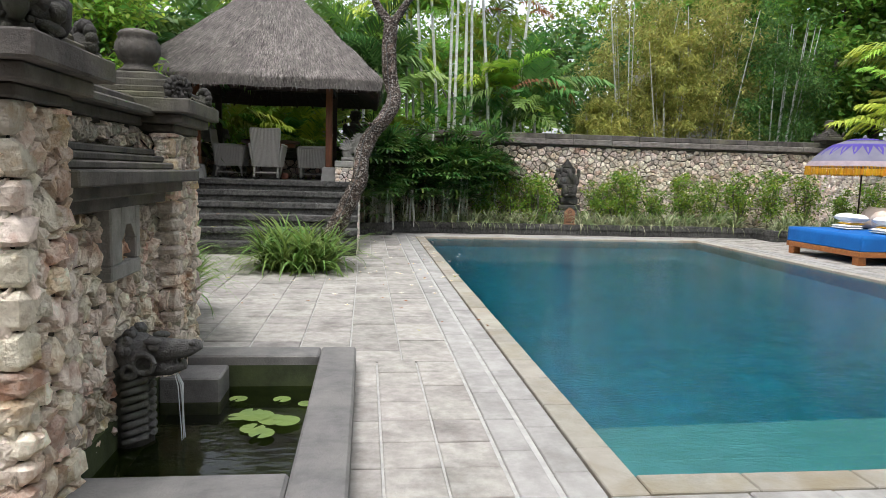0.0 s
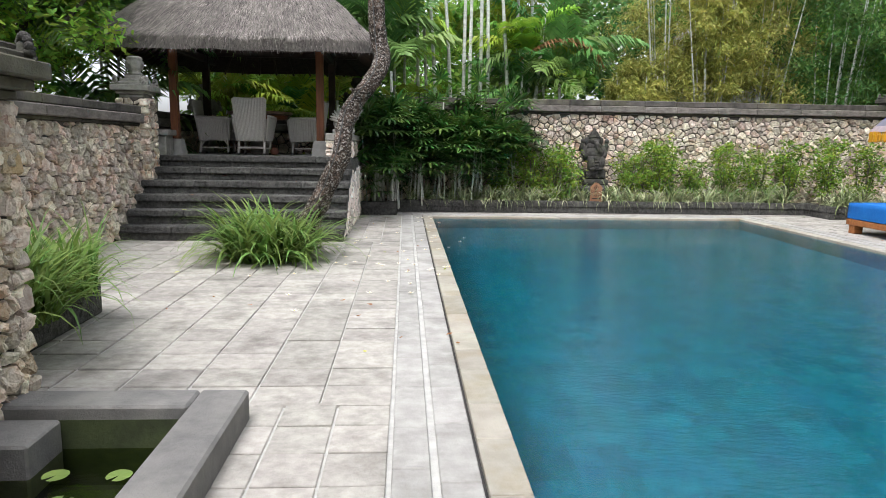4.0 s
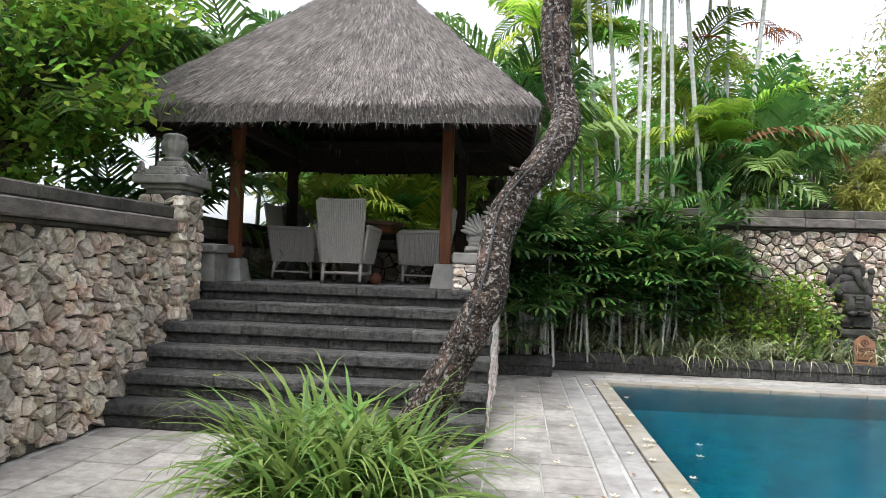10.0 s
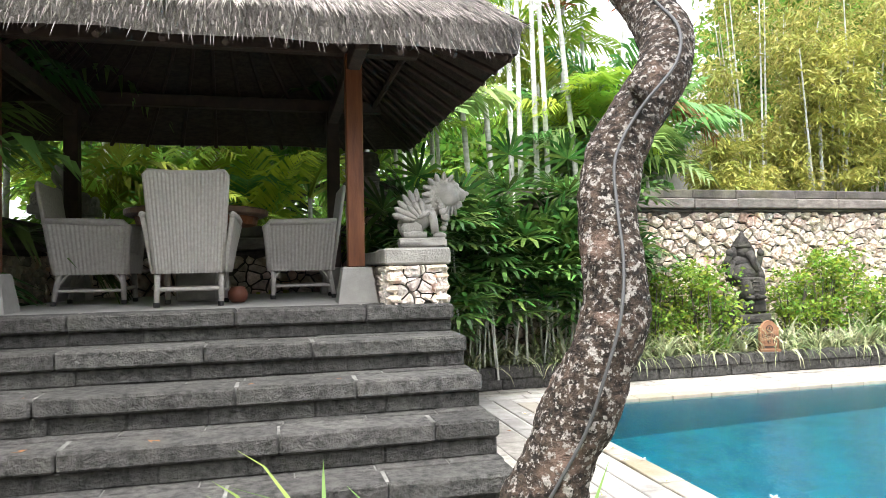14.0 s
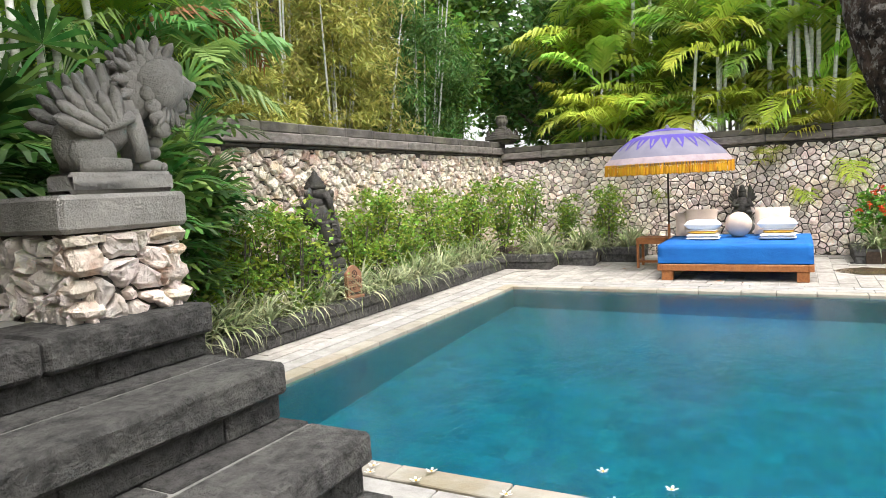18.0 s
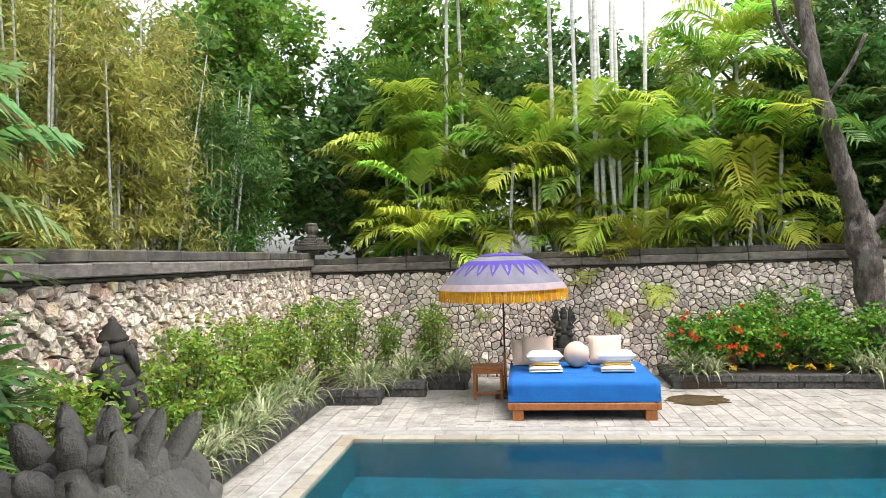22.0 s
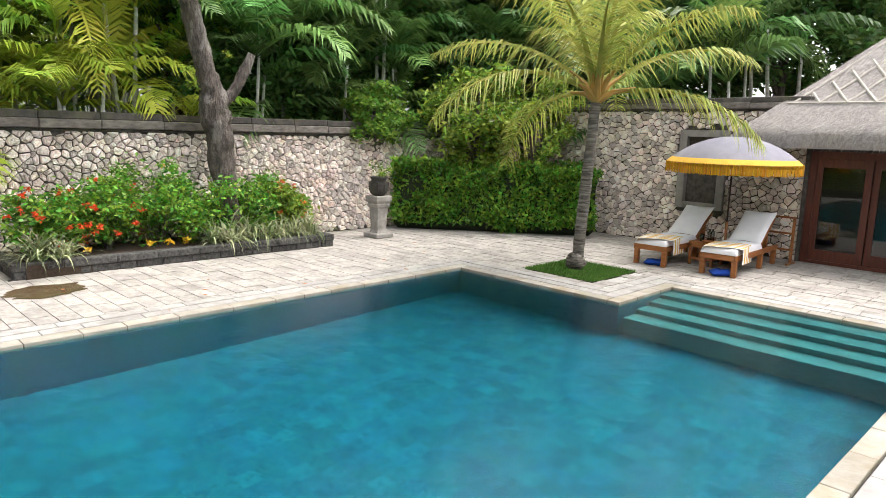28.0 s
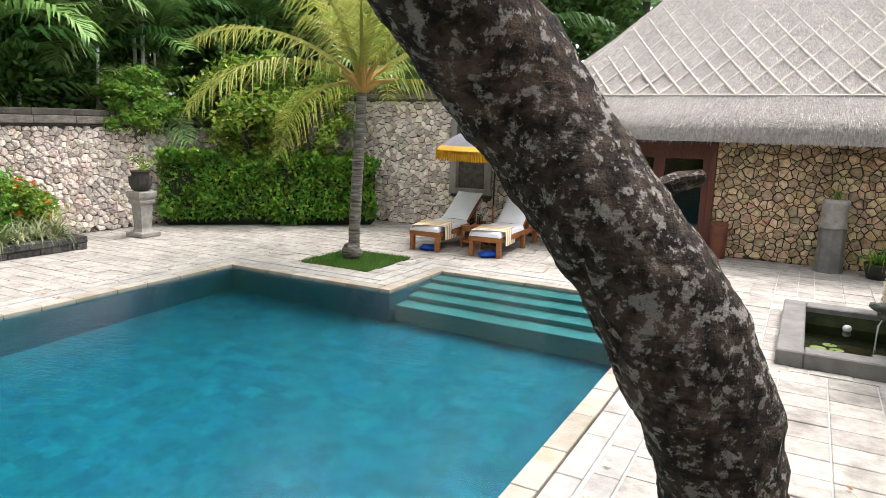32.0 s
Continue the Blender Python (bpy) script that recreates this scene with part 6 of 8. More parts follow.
def palm_stand(label, feet, heads, h, material):
    """Tall bare pale trunks standing close together, crowned with fronds."""
    ob = thing("slender_palm_stand", label, "palm tree")
    for (x, y), (x2, y2) in zip(feet, heads):
        hh = h * rp.uniform(0.9, 1.1)
        a, b = x + (x2 - x) * hh / 3.0, y + (y2 - y) * hh / 3.0
        part("trunk", Mesh().tube([(x, y, -0.05), (x + (a - x) * 0.45, y + (b - y) * 0.4, hh / 2), (a, b, hh)], [0.052, 0.043, 0.034], 9), PALMTRUNK, ob, smooth=True)
        for k in range(6):
            fr = Mesh()
            frond(fr, (a, b, hh), radians(k * 137.5 + rp.uniform(-15, 15)), rp.uniform(1.3, 1.9), radians(rp.uniform(15, 75)), rp.uniform(0.8, 1.4), 24, 0.6, 0.045, rp, 0.3, 0.18, 0.45)
            part("frond", fr, material, ob)


STAND_E = [(11.75, 8.55), (11.75, 8.25), (11.75, 8.14), (11.75, 8.02), (11.75, 7.89), (11.75, 7.71), (11.75, 7.27), (11.75, 9.03)]
STAND_N = [(0.3, 15.0), (0.68, 15.0), (0.82, 15.0), (0.97, 15.0), (1.26, 15.0), (1.48, 15.0), (2.09, 15.0), (2.41, 15.0)]
palm_stand("stand of tall slender pale palm trunks behind the east wall", STAND_E, [(x + rp.uniform(-0.1, 0.1), y + rp.uniform(-0.06, 0.06)) for x, y in STAND_E], 9.5, L_PALM)
palm_stand("stand of tall slender pale palm trunks behind the fan palms", STAND_N, [(0.12000000000000001, 15.1), (0.491, 15.1), (0.847, 15.1), (0.997, 15.1), (1.2600000000000002, 15.1), (1.4349999999999998, 15.1), (1.8830000000000002, 15.1), (2.68, 15.1)], 7.0, L_PALM)
ts = [areca("slender_palm", "cluster of tall slender pale-trunked palms", 6.0, 8, 2.0, L_PALM, rp, 4, "slender palms behind the walls", 0.75, 0.04) for _ in range(2)]
copies(ts, [(12.7, 11.2, 0), (-0.6, 16.2, 0), (2.6, 16.6, 0), (12.9, 5.6, 0)], rp, 0.95, 1.15)


def bush_tree(name, label, c, r, nl, size, material, trunk=True, hang=0.0, aspect=0.45, clumps=60, tight=0.2, group="", category="tree"):
    ob = thing(name, label, category, (c[0], c[1], 0), group)
    part("crown", cloud(Mesh(), nl, (0, 0, c[2]), r, size, rp, clumps, tight, hang, aspect, 0.45), material, ob)
    if trunk:
        q = smooth_path([(0, 0, -0.1), (0.1, 0.05, c[2] * 0.4), (-0.05, 0.1, c[2])], 4)
        part("trunk", Mesh().tube(q, [0.22 - 0.12 * k / len(q) for k in range(len(q))], 10, 0.2), BARK_G, ob, smooth=True)
        for k in range(7):
            u = unit(rp)
            part("limb", Mesh().tube([(0, 0, c[2] * rp.uniform(0.5, 0.8)), (u.x * r[0] * 0.8, u.y * r[1] * 0.8, c[2] + u.z * r[2] * 0.7)], [0.08, 0.02], 5), BARK_G, ob)
    else:
        for k in range(9):
            a, b = rp.uniform(-0.6, 0.6) * r[0], rp.uniform(-0.5, 0.5) * r[1]
            part("culm", Mesh().tube([(a * 0.5, b * 0.5, -0.1), (a * 0.7, b * 0.7, c[2] * 0.6), (a * 1.3, b * 1.3, c[2] + r[2] * 0.6)], [0.03, 0.025, 0.01], 6), PALMTRUNK, ob)
    return ob


for c, r, mt, nm in (((6.6, 16.6, 4.4), (1.7, 1.3, 3.2), L_BAMB, "bamboo_clump"), ((8.6, 16.3, 4.2), (1.9, 1.4, 3.4), L_BAMB, "bamboo_clump"), ((7.4, 15.9, 4.2), (1.3, 0.9, 1.7), L_BAMB_Y, "bamboo_clump"), ((10.6, 16.0, 4.0), (1.5, 1.4, 3.3), L_TREE_D, "bamboo_clump"), ((5.4, 15.9, 2.6), (0.8, 0.7, 1.1), L_BAMB_Y, "bamboo_clump")):
    bush_tree(nm, "dense billowing mass of fine bamboo foliage", c, r, 15000, 0.16, mt, False, 0.5, 0.2, 90, 0.2, "bamboo behind the north wall", "bamboo")
bush_tree("garden_tree", "leafy bright green tree beyond the wall", (-6.9, 9.5, 4.2), (2.0, 2.2, 2.6), 24000, 0.14, L_CANOPY, clumps=140, tight=0.16)
bush_tree("garden_tree", "leafy bright green tree beyond the wall", (-6.6, 5.0, 4.0), (1.6, 2.4, 2.4), 18000, 0.14, L_CANOPY, clumps=120, tight=0.16)
bush_tree("garden_tree", "leafy green tree beyond the wall", (-5.2, 0.5, 3.6), (1.6, 2.2, 1.8), 9000, 0.2, L_TREE, clumps=60)
bush_tree("garden_tree", "dark leafy tree behind the flower bed", (12.9, 3.4, 4.6), (1.6, 1.8, 2.8), 14000, 0.18, L_TREE_D, clumps=80)
bush_tree("garden_tree", "dark leafy tree behind the palms", (15.5, 8.5, 5.0), (2.2, 3.4, 3.2), 16000, 0.24, L_TREE_D, clumps=90)
bush_tree("garden_tree", "dark leafy tree behind the palms", (15.5, 14.0, 5.0), (2.4, 2.8, 3.0), 14000, 0.24, L_TREE_D, clumps=90)
bush_tree("garden_tree", "dark leafy tree behind the corner", (15.2, -1.0, 5.0), (2.2, 3.2, 3.2), 15000, 0.24, L_TREE_D, clumps=90)
bush_tree("garden_tree", "dark leafy tree behind the tall wall", (8.8, -7.6, 4.6), (3.0, 2.0, 2.8), 15000, 0.22, L_TREE_D, clumps=90)
bush_tree("garden_tree", "tall leafy tree behind the palms", (17.5, 11.5, 7.5), (3.0, 3.6, 3.6), 12000, 0.3, L_TREE, clumps=90)
bush_tree("leafy_shrub", "spreading broad-leaved shrub above the hedge", (9.7, -2.3, 2.5), (1.6, 1.0, 1.3), 9000, 0.15, L_SHRUB, clumps=80, category="shrub")
bush_tree("leafy_shrub", "light green shrub leaning over the east wall", (11.0, -0.35, 2.55), (0.75, 0.95, 0.75), 5200, 0.13, L_TREE, clumps=50, category="shrub")
bush_tree("garden_tree", "dense dark tree behind the hedge corner", (12.9, 0.6, 3.4), (1.1, 2.6, 2.4), 15000, 0.2, L_TREE_D, clumps=90)
bush_tree("garden_tree", "dense dark tree behind the hedge corner", (11.9, -4.2, 3.6), (1.8, 1.6, 2.4), 13000, 0.2, L_TREE_D, clumps=90)
bush_tree("garden_tree", "tall dark tree behind the flower bed", (14.4, 1.6, 8.0), (2.4, 2.6, 3.2), 18000, 0.16, L_TREE_D, clumps=110)
bush_tree("garden_tree", "tall leafy tree beyond the wall corner", (14.5, 16.8, 8.0), (2.2, 2.2, 2.2), 12000, 0.22, L_TREE, clumps=90)
bush_tree("garden_tree", "leafy tree beyond the wall corner", (13.4, 17.2, 5.4), (2.4, 1.8, 3.2), 14000, 0.24, L_TREE, clumps=90)
bush_tree("garden_tree", "bright leafy tree beyond the wall corner", (11.4, 20.5, 7.0), (3.2, 2.0, 3.0), 12000, 0.28, L_TREE, clumps=90)
bush_tree("leafy_shrub", "feathery light green shrub above the hedge", (8.3, -2.9, 2.5), (1.1, 0.8, 1.0), 5200, 0.11, L_SHRUB, clumps=40, category="shrub")
bush_tree("garden_tree", "leafy tree behind the pavilion", (-3.4, 18.0, 4.0), (3.2, 1.6, 2.2), 12000, 0.22, L_TREE, clumps=80)
for k, (x, y, z, rr_) in enumerate(((3, 27, 4.5, 4.5), (10, 30, 5.5, 5.5), (-6, 26, 5, 4.5), (18, 26, 5.5, 5), (24, 16, 6, 5), (26, 4, 6, 5.5), (-14, 14, 5, 4.5), (2, -20, 5, 5), (-7, -16, 5, 4), (22, -10, 6, 5.5), (-14, 2, 5, 4.5), (13, 44, 9, 8), (0, 44, 8, 8), (28, 38, 9, 8))):
    bush_tree("far_tree", "distant rounded tree in the gardens", (x, y, z), (rr_, rr_ * 0.8, rr_ * 0.75), 12000, 0.34, (L_TREE, L_TREE_D, L_SHRUB)[k % 3], True, 0, 0.5, 90, 0.18, "far trees")
for x, y, z, r in ((11.6, -6.6, 5.4, 2.6), (9.2, -9.0, 6.0, 3.0), (13.8, -4.4, 6.2, 2.6), (5.6, -9.8, 5.2, 2.6), (3.4, -12.5, 6.6, 3.0)):
    bush_tree("garden_tree", "tall dense dark green tree behind the house garden", (x, y, z), (r, r * 0.8, r), 15000, 0.24, L_TREE_D, clumps=100)
hut = thing("far_hut", "distant hut with a pale rounded thatched roof", "hut", (13.2, 27.5, 0))
part("thatch", Mesh().lathe([(3.0, 5.4), (2.6, 6.2), (1.9, 7.1), (1.0, 7.8), (0.3, 8.1)], 20), THATCH_L, hut, smooth=True)
part("wall", Mesh().box(-2.2, 2.2, -2.2, 2.2, -0.1, 5.5), PLASTER, hut)


# ---- wicker dining set on the pavilion floor ----
FLOOR_P = 1.222


def ribbed(bm, a, b, c, d, ribs, depth, thick):
    """Corrugated panel between corners a (low left), b (low right), c (high right), d (high left)."""
    a, b, c, d = (Vector(p) for p in (a, b, c, d))
    n = (b - a).cross(d - a).normalized()
    cols, rows, vs, fs = ribs * 2, 4, [], []
    for side in (1, -1):
        for j in range(rows + 1):
            for i in range(cols + 1):
                u, v = i / cols, j / rows
                p = (a * (1 - u) + b * u) * (1 - v) + (d * (1 - u) + c * u) * v
                vs.append(tuple(p + n * side * (thick / 2 + (depth if i % 2 else 0))))
    w = cols + 1
    o = w * (rows + 1)
    for j in range(rows):
        for i in range(cols):
            q = (j * w + i, j * w + i + 1, (j + 1) * w + i + 1, (j + 1) * w + i)
            fs += [q, tuple(o + k for k in reversed(q))]
    for j in range(rows):
        fs += [(j * w, (j + 1) * w, o + (j + 1) * w, o + j * w), (j * w + cols, o + j * w + cols, o + (j + 1) * w + cols, (j + 1) * w + cols)]
    for i in range(cols):
        fs += [(i, o + i, o + i + 1, i + 1), (rows * w + i, rows * w + i + 1, o + rows * w + i + 1, o + rows * w + i)]
    return bm.add(vs, fs)


def wicker_chair(x, y, rz):
    ob = thing("wicker_chair", "grey-white ribbed wicker armchair with a high flared back", "chair", (x, y, FLOOR_P), "chairs round the table", rz)
    tb, tt, ym, zt = 0.235, 0.285, -0.27, 0.985
    back = part("backrest", ribbed(Mesh(), (-tb, ym, 0.25), (tb, ym, 0.25), (tt, ym - 0.11, zt), (-tt, ym - 0.11, zt), 21, 0.007, 0.03), WICKER, ob)
    rim = Mesh().tube([(-tb, ym, 0.25), (-tt, ym - 0.11, zt - 0.02), (-tt + 0.02, ym - 0.11, zt + 0.004), (-0.1, ym - 0.112, zt - 0.006), (0.1, ym - 0.112, zt - 0.006), (tt - 0.02, ym - 0.11, zt + 0.004), (tt, ym - 0.11, zt - 0.02), (tb, ym, 0.25)], 0.019, 7)
    part("braided_rim", rim, WICKER, back, smooth=True)
    part("seat", Mesh().box(-0.25, 0.25, -0.26, 0.26, 0.36, 0.43, 0.02), WICKER, ob)
    part("front_apron", ribbed(Mesh(), (0.25, 0.27, 0.25), (-0.25, 0.27, 0.25), (-0.25, 0.27, 0.41), (0.25, 0.27, 0.41), 18, 0.006, 0.025), WICKER, ob)
    for s in (-1, 1):
        a, b, c, d = (s * 0.25, -0.26, 0.25), (s * 0.25, 0.27, 0.25), (s * 0.325, 0.29, 0.66), (s * 0.315, -0.31, 0.68)
        p = part("side_panel", ribbed(Mesh(), *((a, b, c, d) if s < 0 else (b, a, d, c)), 18, 0.006, 0.028), WICKER, ob)
        arm = Mesh().tube([(s * 0.315, -0.31, 0.68), (s * 0.33, 0.0, 0.672), (s * 0.33, 0.26, 0.665), (s * 0.325, 0.3, 0.63), (s * 0.29, 0.285, 0.45), (s * 0.255, 0.275, 0.25)], [0.026, 0.03, 0.03, 0.028, 0.022, 0.02], 8)
        part("armrest", arm, WICKER, p, smooth=True)
        for yy, lean in ((0.235, 0.01), (-0.235, -0.05)):
            leg = part("leg", Mesh().tube([(s * 0.225, yy + lean, 0.02), (s * 0.225, yy, 0.27)], [0.02, 0.024], 8), WICKER, ob, smooth=True)
            part("foot", Mesh().tube([(s * 0.225, yy + lean, 0.0), (s * 0.225, yy + lean, 0.035)], 0.0225, 8), RUBBER, leg, "black rubber foot")
            part("brace", Mesh().tube([(s * 0.225, yy, 0.17), (s * 0.222, yy - math.copysign(0.06, yy), 0.255)], 0.011, 6), WICKER, ob)
        part("stretcher", Mesh().tube([(s * 0.225, -0.27, 0.115), (s * 0.225, 0.24, 0.115)], 0.013, 6), WICKER, ob)
    for yy in (-0.262, 0.238):
        part("stretcher", Mesh().tube([(-0.225, yy, 0.13), (0.225, yy, 0.13)], 0.016, 6), WICKER, ob)
    return ob


wicker_chair(-3.30, 10.93, 0)
wicker_chair(-4.14, 11.62, -90)
wicker_chair(-2.46, 11.66, 90)
tab = thing("round_table", "dark round dining table on a grey stone pedestal", "table", (-3.34, 11.66, FLOOR_P))
part("tabletop", Mesh().lathe([(0.0, 0.73), (0.56, 0.73), (0.60, 0.75), (0.605, 0.785), (0.59, 0.80), (0.0, 0.80)], 40), GLASS_TABLE, tab)
part("apron", Mesh().lathe([(0.50, 0.66), (0.52, 0.73), (0.0, 0.729)], 32), POSTWOOD, tab, "reddish wooden apron")
part("pedestal", Mesh().box(-0.17, 0.17, -0.17, 0.17, 0.0, 0.66, 0.02), PARAS, tab)
solid("clay_foot_pot", Mesh().lathe([(0.05, 0), (0.075, 0.03), (0.08, 0.08), (0.055, 0.12), (0.06, 0.13), (0.045, 0.125)], 14, (-2.98, 11.1, FLOOR_P)), CLAY, "small reddish clay pot on the pavilion floor", "pot", smooth=True)


# ---- stone statues ----
def feather(bm, root, tip, w, t, n):
    """One carved feather: a flat tapered leaf with a ridge."""
    root, tip, n = Vector(root), Vector(tip), Vector(n).normalized()
    d = tip - root
    s = d.cross(n).normalized()
    vs = []
    for k, (f, q) in enumerate(((0, 0.55), (0.35, 1.0), (0.7, 0.95), (0.92, 0.55), (1.0, 0.05))):
        c = root + d * f
        for u, h in ((-1, 0), (0, 1), (1, 0), (0, -1)):
            vs.append(tuple(c + s * (u * w * q) + n * (h * t * (0.5 + 0.5 * q))))
    fs = [(k * 4 + i, k * 4 + (i + 1) % 4, k * 4 + 4 + (i + 1) % 4, k * 4 + 4 + i) for k in range(4) for i in range(4)]
    return bm.add(vs, fs + [(0, 1, 2, 3), (19, 18, 17, 16)])


def winged_lion():
    b = Mesh()
    b.box(-0.20, 0.185, -0.13, 0.13, 0, 0.075, 0.015)
    b.ball((-0.105, 0, 0.17), (0.10, 0.10, 0.105), 16, 10, 0.08)
    b.tube([(-0.10, 0, 0.18), (-0.02, 0, 0.24), (0.05, 0, 0.30), (0.085, 0, 0.36)], [0.10, 0.098, 0.09, 0.075], 16, 0.05)
    for s in (-1, 1):
        b.ball((-0.09, s * 0.075, 0.14), (0.085, 0.045, 0.075), 14, 9, 0.06)
        b.tube([(-0.15, s * 0.095, 0.095), (-0.06, s * 0.10, 0.098), (0.03, s * 0.10, 0.095)], [0.03, 0.03, 0.024], 10)
        b.tube([(0.055, s * 0.06, 0.27), (0.085, s * 0.065, 0.19), (0.095, s * 0.068, 0.11)], [0.045, 0.034, 0.03], 12)
        b.ball((0.125, s * 0.068, 0.095), (0.05, 0.033, 0.024), 12, 7)
        for k in (-1, 0, 1):
            b.ball((0.166, s * 0.068 + k * 0.02, 0.09), (0.016, 0.012, 0.017), 8, 6)
        for i in range(6):
            a = radians(92 + i * 15)
            ln = 0.165 - 0.01 * abs(i - 1.5)
            root = (-0.045 - 0.014 * i, s * 0.105, 0.30 - 0.016 * i)
            feather(b, root, (root[0] + math.cos(a) * ln, s * (0.12 + 0.01 * i), root[2] + math.sin(a) * ln * 0.95), 0.025, 0.016, (0, 1, 0))
        for i in range(5):
            a = radians(98 + i * 17)
            root = (0.0 - 0.016 * i, s * 0.118, 0.25 - 0.012 * i)
            feather(b, root, (root[0] + math.cos(a) * 0.13, s * 0.13, root[2] + math.sin(a) * 0.12), 0.026, 0.015, (0, 1, 0))
        b.tube([(0.05, s * 0.11, 0.27), (-0.01, s * 0.115, 0.235), (-0.09, s * 0.11, 0.215)], [0.022, 0.018, 0.01], 8)
    h = Mesh()
    h.ball((0.11, 0, 0.395), (0.09, 0.11, 0.088), 16, 11, 0.10)
    for k in range(9):
        a = radians(40 + k * 21)
        for s in (-0.045, 0.0, 0.045):
            h.ball((0.095 + math.cos(a) * 0.085, s, 0.39 + math.sin(a) * 0.08), (0.03, 0.024, 0.03), 8, 6, 0.1)
    h.tube([(0.12, 0, 0.395), (0.19, 0, 0.40), (0.232, 0, 0.385)], [0.055, 0.043, 0.026], 12)
    h.tube([(0.12, 0, 0.345), (0.18, 0, 0.335), (0.205, 0, 0.342)], [0.04, 0.028, 0.018], 10)
    h.ball((0.236, 0, 0.402), (0.016, 0.02, 0.014), 8, 6)
    for s in (-1, 1):
        h.ball((0.165, s * 0.042, 0.418), (0.018, 0.013, 0.015), 8, 6)
        h.ball((0.10, s * 0.075, 0.41), (0.018, 0.016, 0.03), 8, 6)
        h.tube([(0.212, s * 0.018, 0.372), (0.214, s * 0.018, 0.352)], [0.007, 0.002], 5)
        for k in range(4):
            h.ball((0.06 + 0.012 * k, s * 0.07, 0.36 - 0.035 * k), (0.028, 0.022, 0.026), 8, 6, 0.1)
    for k in range(5):
        h.ball((0.125 - 0.01 * k, 0, 0.31 - 0.03 * k), (0.022, 0.04, 0.02), 8, 6)
    for s in (-1, 0, 1):
        for k in range(7):
            a = radians(62 + k * 24)
            root = Vector((0.085 + 0.06 * math.cos(a), s * 0.05, 0.40 + 0.06 * math.sin(a)))
            feather(h, root, root + Vector((0.075 * math.cos(a), s * 0.03, 0.07 * math.sin(a))), 0.017, 0.012, (0, 1, 0.2 * s))
    for s in (-1, 1):
        h.tube([(0.15, s * 0.02, 0.437), (0.172, s * 0.045, 0.44), (0.155, s * 0.066, 0.425)], [0.01, 0.013, 0.007], 7)
        for k in range(4):
            feather(h, (0.15 - 0.012 * k, s * (0.03 + 0.012 * k), 0.335 - 0.004 * k), (0.165 - 0.03 * k, s * (0.035 + 0.02 * k), 0.265), 0.013, 0.01, (0, 1, 0))
        h.ball((0.205, s * 0.026, 0.408), (0.02, 0.013, 0.012), 8, 6)
    h.moved(pose(0.055, 0, -0.085) @ Matrix.Diagonal((1.25, 1.2, 1.22, 1)))
    b.tube([(0.05, 0, 0.30), (0.11, 0, 0.36), (0.17, 0, 0.40)], [0.085, 0.085, 0.08], 14, 0.05)
    b.add(h.v, h.f)
    return b


solid("winged_lion_statue", winged_lion().moved(pose(-1.615, 10.22, 1.621, 0, 0, -12) @ Matrix.Diagonal((0.93, 0.72, 0.98, 1))), PARAS, "grey carved stone winged lion seated on a pedestal", "statue", smooth=True)


def seated_guardian():
    b = Mesh()
    b.box(-0.25, 0.25, -0.2, 0.2, 0, 0.12, 0.02)
    b.box(-0.21, 0.21, -0.17, 0.17, 0.12, 0.30, 0.03)
    for s in (-1, 1):
        b.tube([(s * 0.07, -0.1, 0.31), (s * 0.09, -0.17, 0.40), (s * 0.10, -0.15, 0.50), (s * 0.10, 0.02, 0.53)], [0.07, 0.075, 0.08, 0.09], 12)
        b.ball((s * 0.085, -0.2, 0.325), (0.05, 0.07, 0.035), 10, 6)
        b.tube([(s * 0.16, 0, 0.76), (s * 0.225, -0.04, 0.63), (s * 0.17, -0.13, 0.56)], [0.06, 0.05, 0.04], 10)
        b.tube([(s * 0.17, 0.02, 0.76), (s * 0.25, 0.0, 0.70), (s * 0.235, -0.06, 0.84)], [0.05, 0.045, 0.035], 10)
        b.ball((s * 0.235, -0.06, 0.87), (0.045, 0.04, 0.05), 10, 7, 0.15)
        b.ball((s * 0.135, -0.02, 0.87), (0.055, 0.02, 0.08), 10, 8)
    b.ball((0, -0.02, 0.62), (0.185, 0.16, 0.16), 18, 12, 0.04)
    b.ball((0, 0, 0.76), (0.17, 0.12, 0.1), 16, 9)
    b.ball((0, -0.03, 0.88), (0.105, 0.1, 0.1), 16, 10)
    b.tube([(0, -0.12, 0.88), (0.005, -0.165, 0.80), (0.02, -0.18, 0.71), (0.06, -0.175, 0.65), (0.09, -0.17, 0.665)], [0.05, 0.042, 0.034, 0.026, 0.02], 10)
    b.lathe([(0.11, 0.93), (0.12, 0.96), (0.095, 0.985), (0.10, 1.0), (0.07, 1.03), (0.075, 1.045), (0.03, 1.09), (0.035, 1.11), (0.006, 1.14)], 14, (0, -0.01, 0), 0.05)
    b.box(-0.055, 0.055, -0.215, -0.17, 0.30, 0.56, 0.012)
    for k in range(4):
        b.box(-0.075 + 0.006 * k, 0.075 - 0.006 * k, -0.222, -0.16, 0.34 + 0.055 * k, 0.36 + 0.055 * k, 0.006)
    b.lathe([(0.19, 0.52), (0.2, 0.545), (0.19, 0.57)], 18, (0, -0.02, 0))
    return b


solid("seated_statue", seated_guardian().moved(pose(3.70, 13.56, 0.60, 0, 0, 8) @ Matrix.Diagonal((1.22, 1.15, 1.13, 1))), CARVED_DARK, "dark carved stone seated elephant-headed statue among the shrubs", "statue", smooth=True)
solid("statue_base", Mesh().box(3.39, 4.01, 13.28, 13.86, 0.2, 0.58, 0.03).box(3.43, 3.97, 13.32, 13.82, 0.58, 0.602, 0.01), LAVA, "dark stone block under the seated statue", "plinth")


